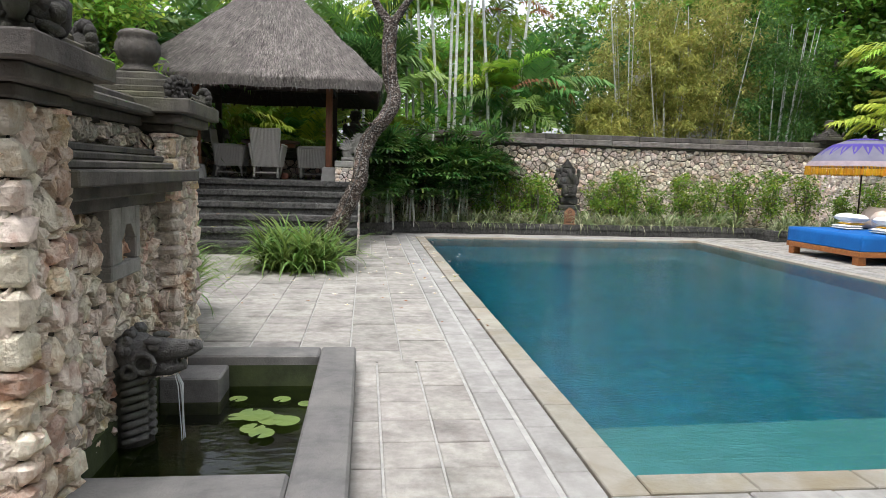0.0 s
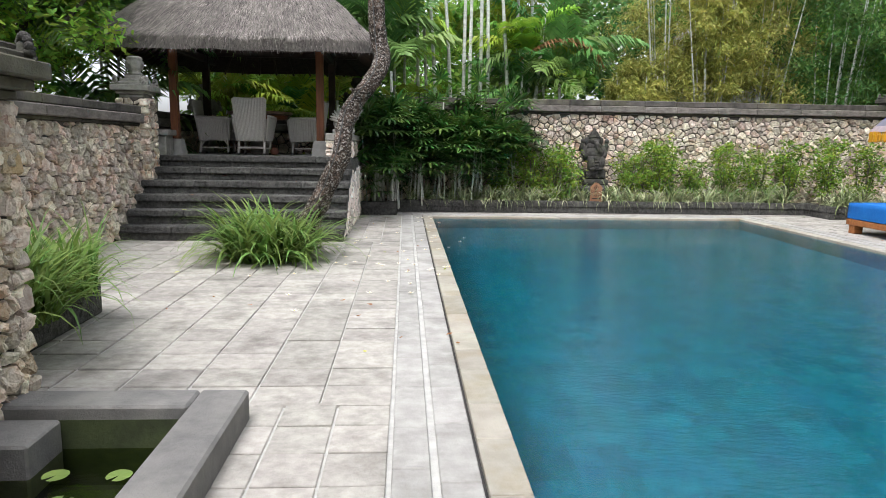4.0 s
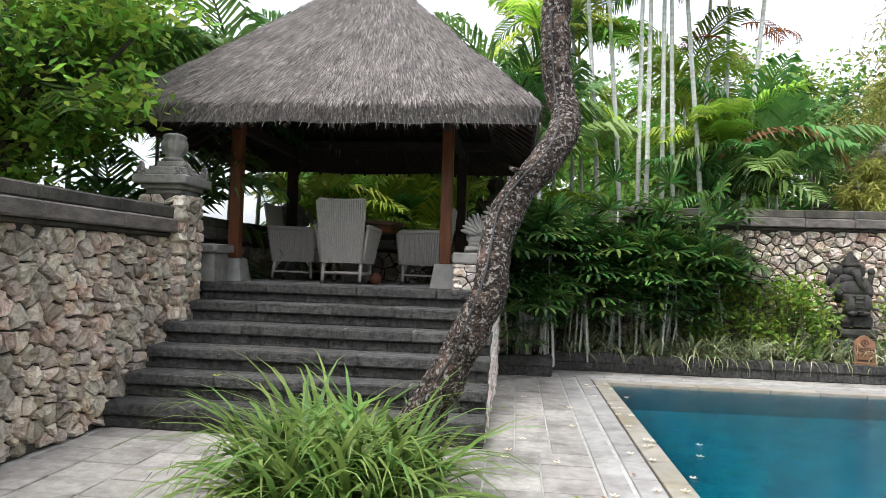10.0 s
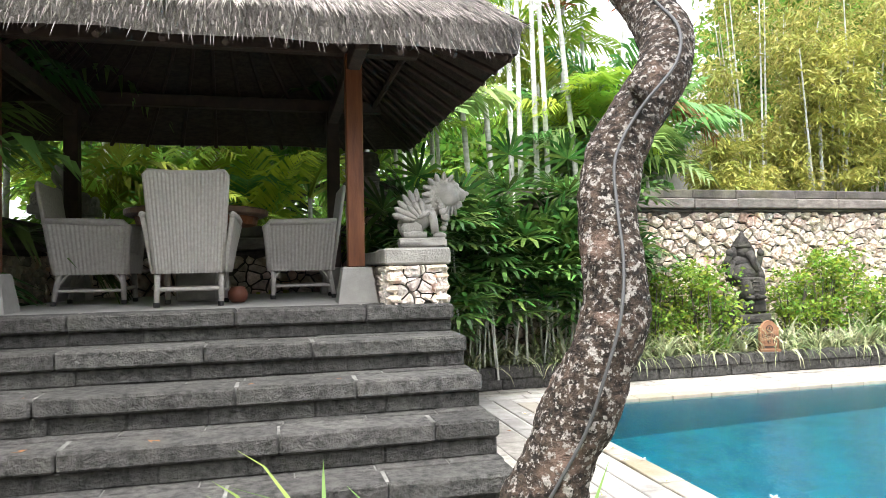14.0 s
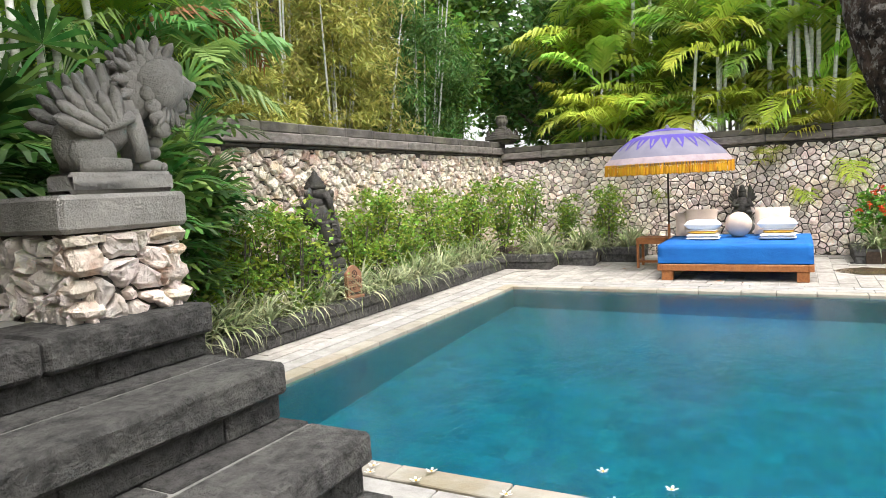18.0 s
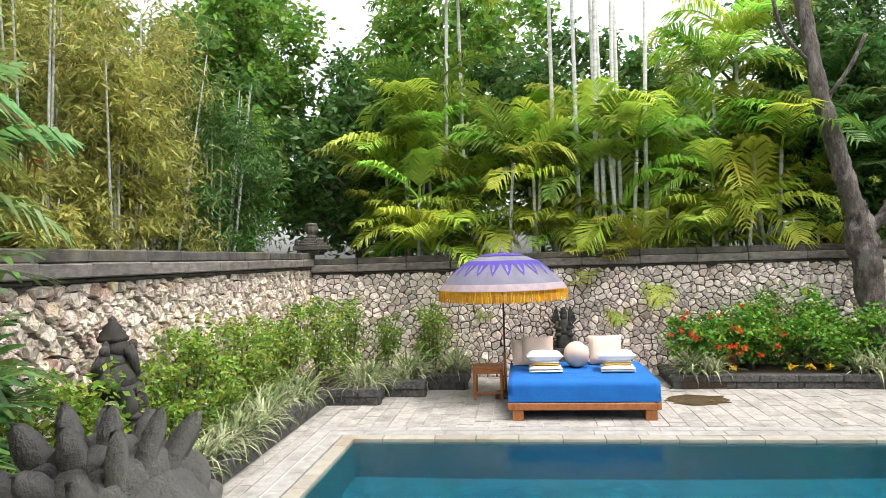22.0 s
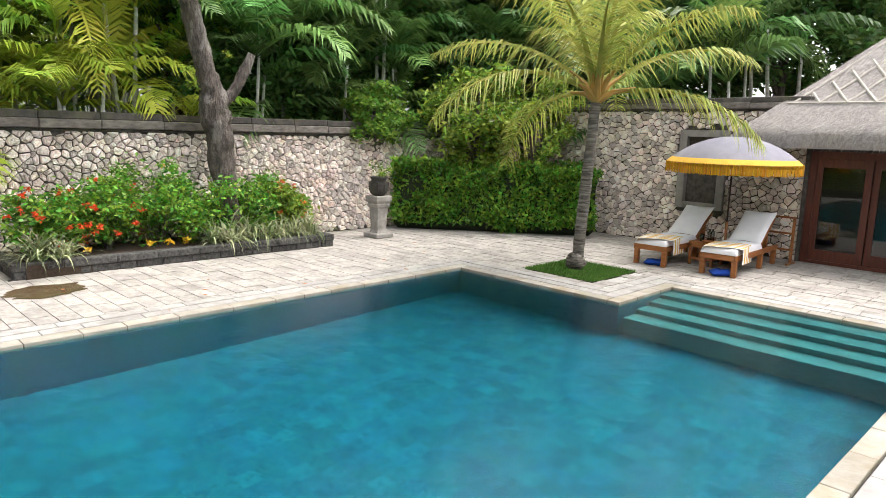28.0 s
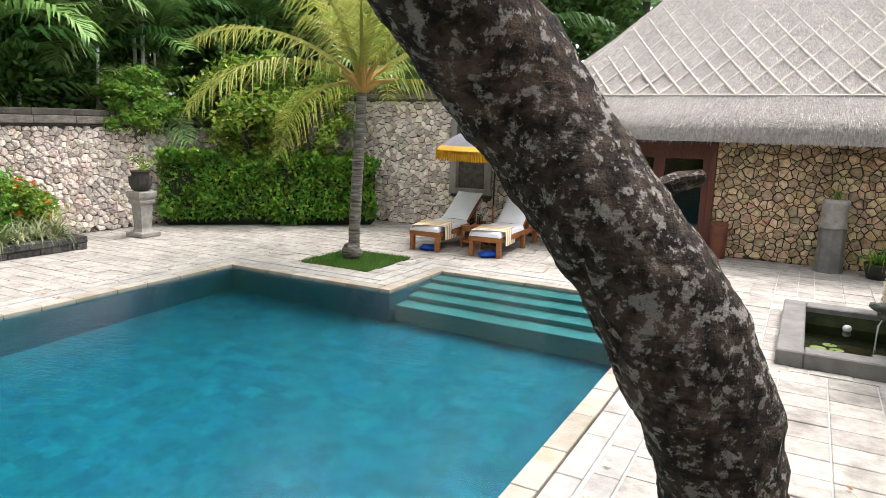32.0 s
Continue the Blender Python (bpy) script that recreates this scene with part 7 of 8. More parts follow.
def winged_figure():
    b = Mesh()
    b.lathe([(0.17, 0), (0.19, 0.03), (0.17, 0.07), (0.185, 0.1), (0.15, 0.14), (0.16, 0.2), (0.13, 0.24)], 16, (0, 0, 0), 0.05)
    b.tube([(0, 0, 0.2), (0, 0, 0.33), (0, 0, 0.43), (0, 0.01, 0.52)], [0.12, 0.13, 0.105, 0.08], 14, 0.1)
    b.ball((0, 0, 0.30), (0.16, 0.13, 0.08), 14, 8, 0.1)
    b.ball((0, -0.01, 0.58), (0.07, 0.07, 0.085), 12, 9, 0.06)
    b.lathe([(0.07, 0.62), (0.08, 0.65), (0.05, 0.68), (0.055, 0.7), (0.02, 0.76)], 12, (0, 0, 0), 0.08)
    for s in (-1, 1):
        b.tube([(s * 0.1, 0, 0.47), (s * 0.16, -0.05, 0.38), (s * 0.06, -0.12, 0.36)], [0.045, 0.04, 0.035], 9)
        b.ball((s * 0.11, -0.08, 0.24), (0.07, 0.09, 0.05), 10, 7)
        for i in range(5):
            feather(b, (s * 0.1, 0.04, 0.42), (s * (0.13 + 0.03 * i), 0.05, 0.78 - 0.06 * i), 0.03, 0.02, (0, 1, 0))
    return b


solid("guardian_statue", winged_figure().moved(pose(10.62, 9.0, 0.60, 0, 0, -90)), CARVED_DARK, "dark carved winged guardian statue against the rubble wall", "statue", smooth=True)
solid("guardian_plinth", Mesh().box(10.42, 10.82, 8.8, 9.2, 0, 0.1, 0.015).box(10.46, 10.78, 8.84, 9.16, 0.1, 0.5, 0.015).box(10.42, 10.82, 8.8, 9.2, 0.5, 0.602, 0.015), LAVA, "dark stone plinth below the guardian statue", "plinth")

urn = thing("stone_pedestal_urn", "pale grey tapered stone pedestal carrying a dark carved urn", "pedestal", (9.76, 0.56, 0))
part("foot", Mesh().box(-0.23, 0.23, -0.23, 0.23, 0, 0.1, 0.02), PARAS, urn)
sh = Mesh().lathe([(0.20, 0.1), (0.165, 0.16), (0.16, 0.2), (0.19, 0.62), (0.235, 0.66), (0.245, 0.70), (0.22, 0.72), (0.27, 0.78), (0.28, 0.86), (0.26, 0.88)], 4)
part("shaft", sh.moved(pose(0, 0, 0, 0, 0, 45)), PARAS, urn)
part("urn", Mesh().lathe([(0.11, 0.88), (0.17, 0.93), (0.20, 1.02), (0.19, 1.14), (0.15, 1.2), (0.17, 1.24), (0.19, 1.27), (0.15, 1.27), (0.12, 1.2)], 20, (0, 0, 0), 0.03), CARVED_DARK, urn, "dark carved urn", True)
for k in range(8):
    a = k * math.pi / 4
    feather(q := Mesh(), (0.185 * math.cos(a), 0.185 * math.sin(a), 0.98), (0.2 * math.cos(a), 0.2 * math.sin(a), 1.17), 0.05, 0.02, (math.cos(a), math.sin(a), 0))
    part("carved_leaf", q, CARVED_DARK, urn)
fb = Mesh()
rr = random.Random(5)
cloud(fb, 160, (0, 0, 1.42), (0.26, 0.26, 0.2), 0.07, rr, 10)
part("foliage", fb, L_SHRUB, urn, "small leafy plant")


# ---- depth sign ----
def letters(txt, size, m, material, parent, name="lettering", depth=0.002):
    cu = bpy.data.curves.new("letters", "FONT")
    cu.body, cu.size, cu.extrude, cu.align_x, cu.align_y = txt, size, depth, "CENTER", "CENTER"
    tmp = new("letters", cu)
    bpy.context.view_layer.update()
    d = bpy.data.meshes.new_from_object(tmp.evaluated_get(bpy.context.evaluated_depsgraph_get()))
    bpy.data.objects.remove(tmp)
    d.transform(m)
    d.materials.clear()
    d.materials.append(material)
    return part(name, d, material, parent)


sign = thing("depth_sign", "terracotta plaque with the pool depth, at the planter kerb", "sign", (3.66, 13.02, 0.27), rz=-8)
sb = Mesh()
outline = [(-0.13, 0), (0.13, 0), (0.13, 0.31), (0.09, 0.35), (0.05, 0.39), (0.0, 0.41), (-0.05, 0.39), (-0.09, 0.35), (-0.13, 0.31)]
k = len(outline)
sb.add([(x, y, z) for y in (-0.025, 0.025) for x, z in outline], [tuple(range(k)), tuple(range(2 * k - 1, k - 1, -1))] + [(i, k + i, k + (i + 1) % k, (i + 1) % k) for i in range(k)])
part("plaque", sb, SIGN, sign)
part("base", Mesh().box(-0.15, 0.15, -0.05, 0.05, -0.03, 0.03, 0.008), SIGN, sign)
F = pose(0, -0.0285, 0, 90, 0, 0)
letters("DEPTH", 0.072, F @ pose(0, 0.205, 0), SIGNTEXT, sign)
letters("1.45 M", 0.072, F @ pose(0, 0.125, 0), SIGNTEXT, sign)
part("bar", Mesh().box(-0.09, 0.09, -0.03, -0.024, 0.045, 0.07), SIGNTEXT, sign, "line of worn lettering")
ring = Mesh().tube([(0.042 * math.cos(i * math.pi / 9), -0.028, 0.30 + 0.042 * math.sin(i * math.pi / 9)) for i in range(19)], 0.006, 6, caps=False)
part("emblem", ring, SIGNTEXT, sign)
part("emblem", Mesh().box(-0.02, 0.02, -0.031, -0.024, 0.285, 0.295).box(-0.006, 0.006, -0.031, -0.024, 0.29, 0.325), SIGNTEXT, sign)


# ---- soft furnishings ----
def pillow(w, d, h, wob=0.02, seed=1, n=12):
    """Stuffed cushion centred on the origin, w by d, puffed to h."""
    bm, rng = Mesh(), random.Random(seed)
    ox = rng.uniform(0, 50)
    vs, fs = [], []
    for s in (1, -1):
        for j in range(n + 1):
            for i in range(n + 1):
                u, v = 2 * i / n - 1, 2 * j / n - 1
                e = max(0.0, (1 - u ** 4)) * max(0.0, (1 - v ** 4))
                pin = 1 - 0.09 * (1 - abs(u * v))* (abs(u) ** 6 + abs(v) ** 6) / 2
                z = s * h / 2 * e ** 0.55 + wob * noise.noise(Vector((u * 2 + ox, v * 2, s))) * e
                vs.append((u * w / 2 * pin, v * d / 2 * pin, z))
    m = n + 1
    for j in range(n):
        for i in range(n):
            q = (j * m + i, j * m + i + 1, (j + 1) * m + i + 1, (j + 1) * m + i)
            fs += [q, tuple(m * m + k for k in reversed(q))]
    return bm.add(vs, fs)


def folded_towel(w, d, h, layers, seed):
    """Stack of soft folds."""
    bm, rng = Mesh(), random.Random(seed)
    for k in range(layers):
        q = pillow(w * rng.uniform(0.95, 1.0), d * rng.uniform(0.95, 1.0), h / layers * 1.25, 0.006, seed + k, 10)
        bm.add([(x, y, z + h / layers * (k + 0.5)) for x, y, z in q.v], q.f)
    return bm


def drape(w, d, fall, seed, nx=26, ny=26, r=0.05, amp=0.008):
    """Sheet over a w by d slab, hanging down its sides, with soft creases."""
    rng = random.Random(seed)
    ox = rng.uniform(0, 99)
    vs = []
    for j in range(ny + 1):
        for i in range(nx + 1):
            u, v = (2 * i / nx - 1) * (w / 2 + fall), (2 * j / ny - 1) * (d / 2 + fall)
            du, dv = max(0, abs(u) - w / 2), max(0, abs(v) - d / 2)
            z = -min(fall, du + dv)
            x = math.copysign(min(abs(u), w / 2), u) + math.copysign(0.012 if du else 0, u)
            y = math.copysign(min(abs(v), d / 2), v) + math.copysign(0.012 if dv else 0, v)
            q = noise.noise(Vector((u * 2.2 + ox, v * 2.2, 0.3))) + 0.5 * noise.noise(Vector((u * 6 + ox, v * 6, 1.3)))
            if du or dv:
                k = min(1, (du + dv) / 0.1)
                x += math.copysign(amp * q * k * 1.6, u) if du else 0
                y += math.copysign(amp * q * k * 1.6, v) if dv else 0
            else:
                z += amp * q
            vs.append((x, y, z))
    m = nx + 1
    return Mesh().add(vs, [(j * m + i, j * m + i + 1, (j + 1) * m + i + 1, (j + 1) * m + i) for j in range(ny) for i in range(nx)])


bed = thing("daybed", "wide teak daybed with a royal blue fitted cover", "daybed", (8.32, 8.94, 0))
W, D = 1.85, 2.12
for y0 in (-D / 2, D / 2 - 0.07):
    part("side_rail", Mesh().box(-W / 2, W / 2, y0, y0 + 0.07, 0.15, 0.25, 0.008), TEAK, bed)
for x0 in (-W / 2, W / 2 - 0.07):
    part("end_rail", Mesh().box(x0, x0 + 0.07, -D / 2 + 0.072, D / 2 - 0.072, 0.15, 0.25, 0.008), TEAK, bed)
for sx in (-1, 1):
    for sy in (-1, 1):
        part("leg", Mesh().box(sx * (W / 2 - 0.1) - 0.08, sx * (W / 2 - 0.1) + 0.08, sy * (D / 2 - 0.14) - 0.08, sy * (D / 2 - 0.14) + 0.08, 0, 0.15, 0.008), TEAK, bed)
part("mattress", Mesh().box(-W / 2 + 0.03, W / 2 - 0.03, -D / 2 + 0.03, D / 2 - 0.03, 0.25, 0.525, 0.04), BLUE, bed)
cover = drape(W - 0.05, D - 0.05, 0.28, 3, 34, 38)
part("fitted_cover", cover.moved(pose(0, 0, 0.545)), BLUE, bed, "wrinkled blue cotton cover", True)


def rest(name, bm, m, material, label, category, group=""):
    ob = thing(name, label, category, group=group)
    ob.matrix_basis = m
    part(name + "_body", bm, material, ob, "", True)
    return ob


ZB = 0.552
for y, s in ((8.35, 1), (9.43, 2)):
    x = 8.25 + 0.03 * s
    t1 = thing("folded_towel", "neatly folded white pool towel on the daybed", "towel", (x - 0.02, y, ZB), "folded towels on the daybed", 4 * s - 6)
    part("fold", folded_towel(0.40, 0.52, 0.085, 2, s), TOWEL, t1, "", True)
    t2 = thing("striped_towel", "folded yellow and white striped towel", "towel", (x + 0.05, y, ZB + 0.09), "folded towels on the daybed", 3 - 4 * s)
    part("fold", folded_towel(0.34, 0.44, 0.04, 1, 10 + s), TOWELY, t2, "yellow striped fold", True)
    q = folded_towel(0.34, 0.44, 0.03, 1, 20 + s)
    part("upper_fold", q.moved(pose(0.012, 0, 0.036)), TOWEL, t2, "white fold", True)
    rest("white_pillow", pillow(0.40, 0.56, 0.17, 0.012, s), pose(x + 0.06, y + 0.01, ZB + 0.225, 0, 3, 5 * s - 8), TOWEL, "plump white pillow on the folded towels", "pillow", "pillows on the daybed")
    rest("square_cushion", pillow(0.48, 0.52, 0.17, 0.012, 5 + s), pose(8.91, y + 0.1, ZB + 0.235, 0, -64, 4 * s - 6), CUSHION, "beige square cushion leaning at the back of the daybed", "cushion", "cushions on the daybed")
rest("square_cushion", pillow(0.46, 0.50, 0.15, 0.012, 9), pose(8.99, 9.71, ZB + 0.2, 0, -58, 10), CUSHION, "beige square cushion leaning at the back of the daybed", "cushion", "cushions on the daybed")
bo = Mesh().lathe([(0.0, -0.17), (0.06, -0.168), (0.13, -0.15), (0.185, -0.09), (0.205, 0), (0.185, 0.09), (0.13, 0.15), (0.06, 0.168), (0.0, 0.17)], 22)
rest("round_cushion", bo, pose(8.63, 8.93, ZB + 0.2, 0, 68, 6), CUSHION, "plump round beige cushion in the middle of the daybed", "cushion", "cushions on the daybed")


def slat_table(name, label, x, y, w, d, h, rz=0.0, group=""):
    ob = thing(name, label, "side table", (x, y, 0), group, rz)
    n = max(4, round(w / 0.075))
    for i in range(n):
        a = -w / 2 + i * w / n
        part("slat", Mesh().box(a + 0.005, a + w / n - 0.005, -d / 2, d / 2, h - 0.025, h, 0.004), TEAK, ob)
    for s in (-1, 1):
        part("apron", Mesh().box(-w / 2 + 0.01, w / 2 - 0.01, s * (d / 2 - 0.02) - 0.012, s * (d / 2 - 0.02) + 0.012, h - 0.10, h - 0.027), TEAK, ob)
        part("apron", Mesh().box(s * (w / 2 - 0.02) - 0.012, s * (w / 2 - 0.02) + 0.012, -d / 2 + 0.034, d / 2 - 0.034, h - 0.10, h - 0.027), TEAK, ob)
        for q in (-1, 1):
            part("leg", Mesh().box(s * (w / 2 - 0.03) - 0.022, s * (w / 2 - 0.03) + 0.022, q * (d / 2 - 0.03) - 0.022, q * (d / 2 - 0.03) + 0.022, 0, h - 0.028, 0.004), TEAK, ob)
        part("stretcher", Mesh().box(-w / 2 + 0.053, w / 2 - 0.053, s * (d / 2 - 0.03) - 0.012, s * (d / 2 - 0.03) + 0.012, 0.10, 0.14), TEAK, ob)
    part("stretcher", Mesh().box(-w / 2 + 0.02, -w / 2 + 0.04, -d / 2 + 0.053, d / 2 - 0.053, 0.1, 0.14), TEAK, ob)
    return ob


slat_table("side_table", "small slatted teak side table beside the daybed", 9.02, 10.35, 0.5, 0.5, 0.53)


# ---- fringed parasols ----
def parasol(x, y, rad, rim, top, canvas, zig, label, seed, braid, tilt=0.0):
    ob = thing("fringed_parasol", label, "parasol", (x, y, 0), "fringed parasols", 0)
    rng = random.Random(seed)
    cz = rim + 0.18
    H = top - cz
    am = 2 * math.atan2(H, rad)

    def dome(a, t, off=0.0):
        q = am * t
        rib = math.cos(a * 10) * 0.008 * t
        rr2 = rad * math.sin(q) / math.sin(am) + off * math.sin(q) + rib
        return (rr2 * math.cos(a), rr2 * math.sin(a), top - H * (1 - math.cos(q)) / (1 - math.cos(am)) + off * math.cos(q))

    def skin(bm, rows, n, off, lo=None):
        """Cloth between two edges given as functions of the angle, with a thickness."""
        m = len(rows)
        for o in (off, off - 0.004):
            base = len(bm.v)
            vs = [dome(2 * math.pi * i / n, r(2 * math.pi * i / n) if callable(r) else r, o) for r in rows for i in range(n)]
            bm.add(vs, [(k * n + i, k * n + (i + 1) % n, (k + 1) * n + (i + 1) % n, (k + 1) * n + i) for k in range(m - 1) for i in range(n)])
        return bm

    can = part("canopy", skin(Mesh(), [0.02 + 0.98 * k / 9 for k in range(10)], 60, 0.0), canvas, ob, "", True)

    def teeth(a):
        f = (a / (2 * math.pi) * 22) % 1
        return 0.52 + 0.25 * (1 - abs(2 * f - 1))

    if zig:
        part("zigzag_band", skin(Mesh(), [0.46, 0.50, teeth], 22 * 6, 0.007), zig, can, "violet zigzag pattern")
        part("crown_band", skin(Mesh(), [0.16, 0.22, 0.30], 60, 0.007), zig, can, "violet band round the crown")
    part("braid", skin(Mesh(), [0.90, 0.94, 1.0], 60, 0.008), braid, can, "faded braid along the rim")
    fr, net = Mesh(), Mesh()
    n = 300
    for i in range(n):
        a = 2 * math.pi * i / n + rng.uniform(-0.004, 0.004)
        r0, ln = rad + 0.004, 0.17 + rng.uniform(-0.012, 0.012)
        c, s = math.cos(a), math.sin(a)
        w = math.pi * rad / n * 1.02
        dr = rng.uniform(-0.012, 0.012)
        for bm, za, zb in ((net, cz + 0.012, cz - 0.055), (fr, cz - 0.05, cz - ln)):
            ww = w * (0.5 if bm is net else 1.0)
            p = [((r0 + d) * c - s * k * ww, (r0 + d) * s + c * k * ww, z) for z, d in ((za, 0), (zb, dr)) for k in (-1, 1)]
            p += [((r0 + d + 0.006) * c, (r0 + d + 0.006) * s, z) for z, d in ((za, 0), (zb, dr))]
            bm.add(p, [(0, 1, 3, 2), (0, 4, 5, 2), (1, 4, 5, 3)])
    tagged(part("fringe", fr, FRINGE, can, "golden yellow fringe"), kind="stuff")
    tagged(part("netting", net, FRINGE, can, "knotted golden netting"), kind="stuff")
    part("pole", Mesh().tube([(0, 0, 0.05), (0, 0, 0.75)], 0.024, 12), TEAK, ob, "reddish wooden lower pole", True)
    part("upper_pole", Mesh().tube([(0, 0, 0.75), (0, 0, top + 0.02)], 0.016, 12), DARKWOOD, ob, "dark upper pole", True)
    part("finial", Mesh().lathe([(0.05, 0), (0.06, 0.015), (0.03, 0.03), (0.035, 0.05), (0.01, 0.075)], 12, (0, 0, top - 0.004)), canvas, ob, "", True)
    part("hub", Mesh().lathe([(0.03, 0), (0.045, 0.01), (0.045, 0.05), (0.03, 0.06)], 12, (0, 0, cz - 0.02)), DARKWOOD, ob)
    for i in range(10):
        a = 2 * math.pi * (i + 0.5) / 10
        rib = part("rib", Mesh().tube([dome(a, t, -0.02) for t in (0.06, 0.3, 0.55, 0.8, 0.97)], 0.007, 5), DARKWOOD, ob)
        part("strut", Mesh().tube([(0.04 * math.cos(a), 0.04 * math.sin(a), cz + 0.01), dome(a, 0.6, -0.026)], 0.005, 5), DARKWOOD, rib)
    part("base", Mesh().box(-0.17, 0.17, -0.17, 0.17, 0, 0.09, 0.015), LAVA, ob, "dark stone foot")
    return ob


parasol(9.0, 10.07, 1.05, 1.62, 2.40, LILAC, VIOLET, "lilac and violet parasol with a golden fringe, by the daybed", 4, PINKBAND)
parasol(3.83, -2.75, 1.13, 1.63, 2.28, GREYCANVAS, None, "faded grey parasol with a golden fringe between the loungers", 5, TOWELY)


# ---- sun loungers ----
def lounger(x, y, rz=0.0, seed=1):
    ob = thing("sun_lounger", "teak sun lounger with a white mattress and raised back", "sun lounger", (x, y, 0), "sun loungers by the wall", rz)
    w, L = 0.58, 2.0
    for s in (-1, 1):
        part("side_rail", Mesh().box(s * w / 2 - 0.02, s * w / 2 + 0.02, -L, 0, 0.27, 0.36, 0.006), TEAK, ob)
        for yy in (-0.045, -1.25, -L + 0.045):
            part("leg", Mesh().box(s * (w / 2 - 0.03) - 0.04, s * (w / 2 - 0.03) + 0.04, yy - 0.04, yy + 0.04, 0, 0.268, 0.006), TEAK, ob)
    part("end_rail", Mesh().box(-w / 2 + 0.022, w / 2 - 0.022, -0.035, 0.0, 0.27, 0.36, 0.006), TEAK, ob)
    for i in range(10):
        part("slat", Mesh().box(-w / 2 + 0.022, w / 2 - 0.022, -0.15 - i * 0.115, -0.08 - i * 0.115, 0.33, 0.35, 0.004), TEAK, ob)
    bk = Mesh().box(-w / 2 + 0.03, w / 2 - 0.03, -0.82, 0, -0.02, 0.012, 0.006)
    part("backrest_frame", bk.moved(pose(0, -1.2, 0.375, -34, 0, 0)), TEAK, ob)
    prop = Mesh().box(-0.2, 0.2, -1.76, -1.72, 0.3, 0.7, 0.005)
    part("backrest_prop", prop, TEAK, ob)
    seat = drape(w - 0.02, 1.18, 0.10, seed, 14, 22, amp=0.006)
    part("mattress", seat.moved(pose(0, -0.60, 0.465)), MATTRESS, ob, "", True)
    part("mattress_filling", Mesh().box(-w / 2 + 0.015, w / 2 - 0.015, -1.185, -0.015, 0.352, 0.45, 0.02), MATTRESS, ob)
    bm = pillow(w - 0.02, 0.86, 0.12, 0.008, seed + 3)
    part("back_cushion", bm.moved(pose(0, -1.2, 0.44, -34, 0, 0) @ pose(0, -0.42, 0.03)), MATTRESS, ob, "", True)
    return ob


lounger(4.55, -1.32, 0, 1)
lounger(3.38, -1.42, 2, 2)


def striped_drape(x, y, rz, seed):
    """Towel across the foot of a lounger, made of alternating woven bands."""
    ob = thing("draped_towel", "yellow and white striped towel draped over the lounger foot", "towel", (x, y, 0.476), "draped towels on the loungers", rz)
    rng = random.Random(seed)
    n = 9
    for k in range(n):
        y0, y1 = -0.36 + k * 0.72 / n, -0.36 + (k + 1) * 0.72 / n
        vs = []
        pts = [(-0.315, -0.30 + 0.05 * k / n), (-0.315, -0.12), (-0.305, 0.0), (-0.15, 0.012), (0.05, 0.008), (0.2, 0.01), (0.302, 0.002), (0.312, -0.07)]
        for px_, pz in pts:
            for yy in (y0, y1):
                q = 0.006 * noise.noise(Vector((px_ * 6 + seed, yy * 7, 0)))
                vs.append((px_ * (1 + 0.02 * math.sin(yy * 9)), yy + 0.12 * px_, pz + q))
        m = len(vs)
        vs += [(a, b, c - 0.006 if abs(a) < 0.3 else c) for a, b, c in vs]
        fs = [(2 * i, 2 * i + 1, 2 * i + 3, 2 * i + 2) for i in range(len(pts) - 1)]
        part("woven_band", Mesh().add(vs[:m], fs), TOWELY if k % 2 else TOWEL, ob)
    return ob


striped_drape(4.53, -1.66, 12, 1)
striped_drape(3.38, -1.78, 10, 2)
for x, y, s in ((4.50, -1.46, 1), (3.33, -1.50, 2)):
    b = pillow(0.36, 0.26, 0.10, 0.04, 30 + s, 14)
    rest("blue_towel", b, pose(x, y, 0.05, 0, 0, 20 * s), BLUETOWEL, "crumpled blue towel on the paving under the lounger", "towel", "blue towels under the loungers")
slat_table("lounger_table", "small teak table with glassware between the loungers", 3.96, -2.28, 0.46, 0.46, 0.42)
CLEAR = glass_mat()


def bottle(x, y, z, h, r):
    ob = thing("water_bottle", "clear water bottle on the teak table", "bottle", (x, y, z), "bottles on the table")
    part("body", Mesh().lathe([(0.0, 0), (r, 0.004), (r, h * 0.62), (r * 0.9, h * 0.7), (r * 0.38, h * 0.84), (r * 0.36, h * 0.94)], 14), CLEAR, ob, "", True)
    part("cap", Mesh().lathe([(r * 0.42, h * 0.93), (r * 0.42, h), (0, h)], 12), TOWEL, ob, "white screw cap")


def tumbler(x, y, z):
    solid("glass_tumbler", Mesh().lathe([(0.0, 0), (0.03, 0.0), (0.036, 0.11), (0.033, 0.11), (0.028, 0.01), (0, 0.01)], 14, (x, y, z)), CLEAR, "clear glass tumbler on the teak table", "glass", "glasses on the table", smooth=True)


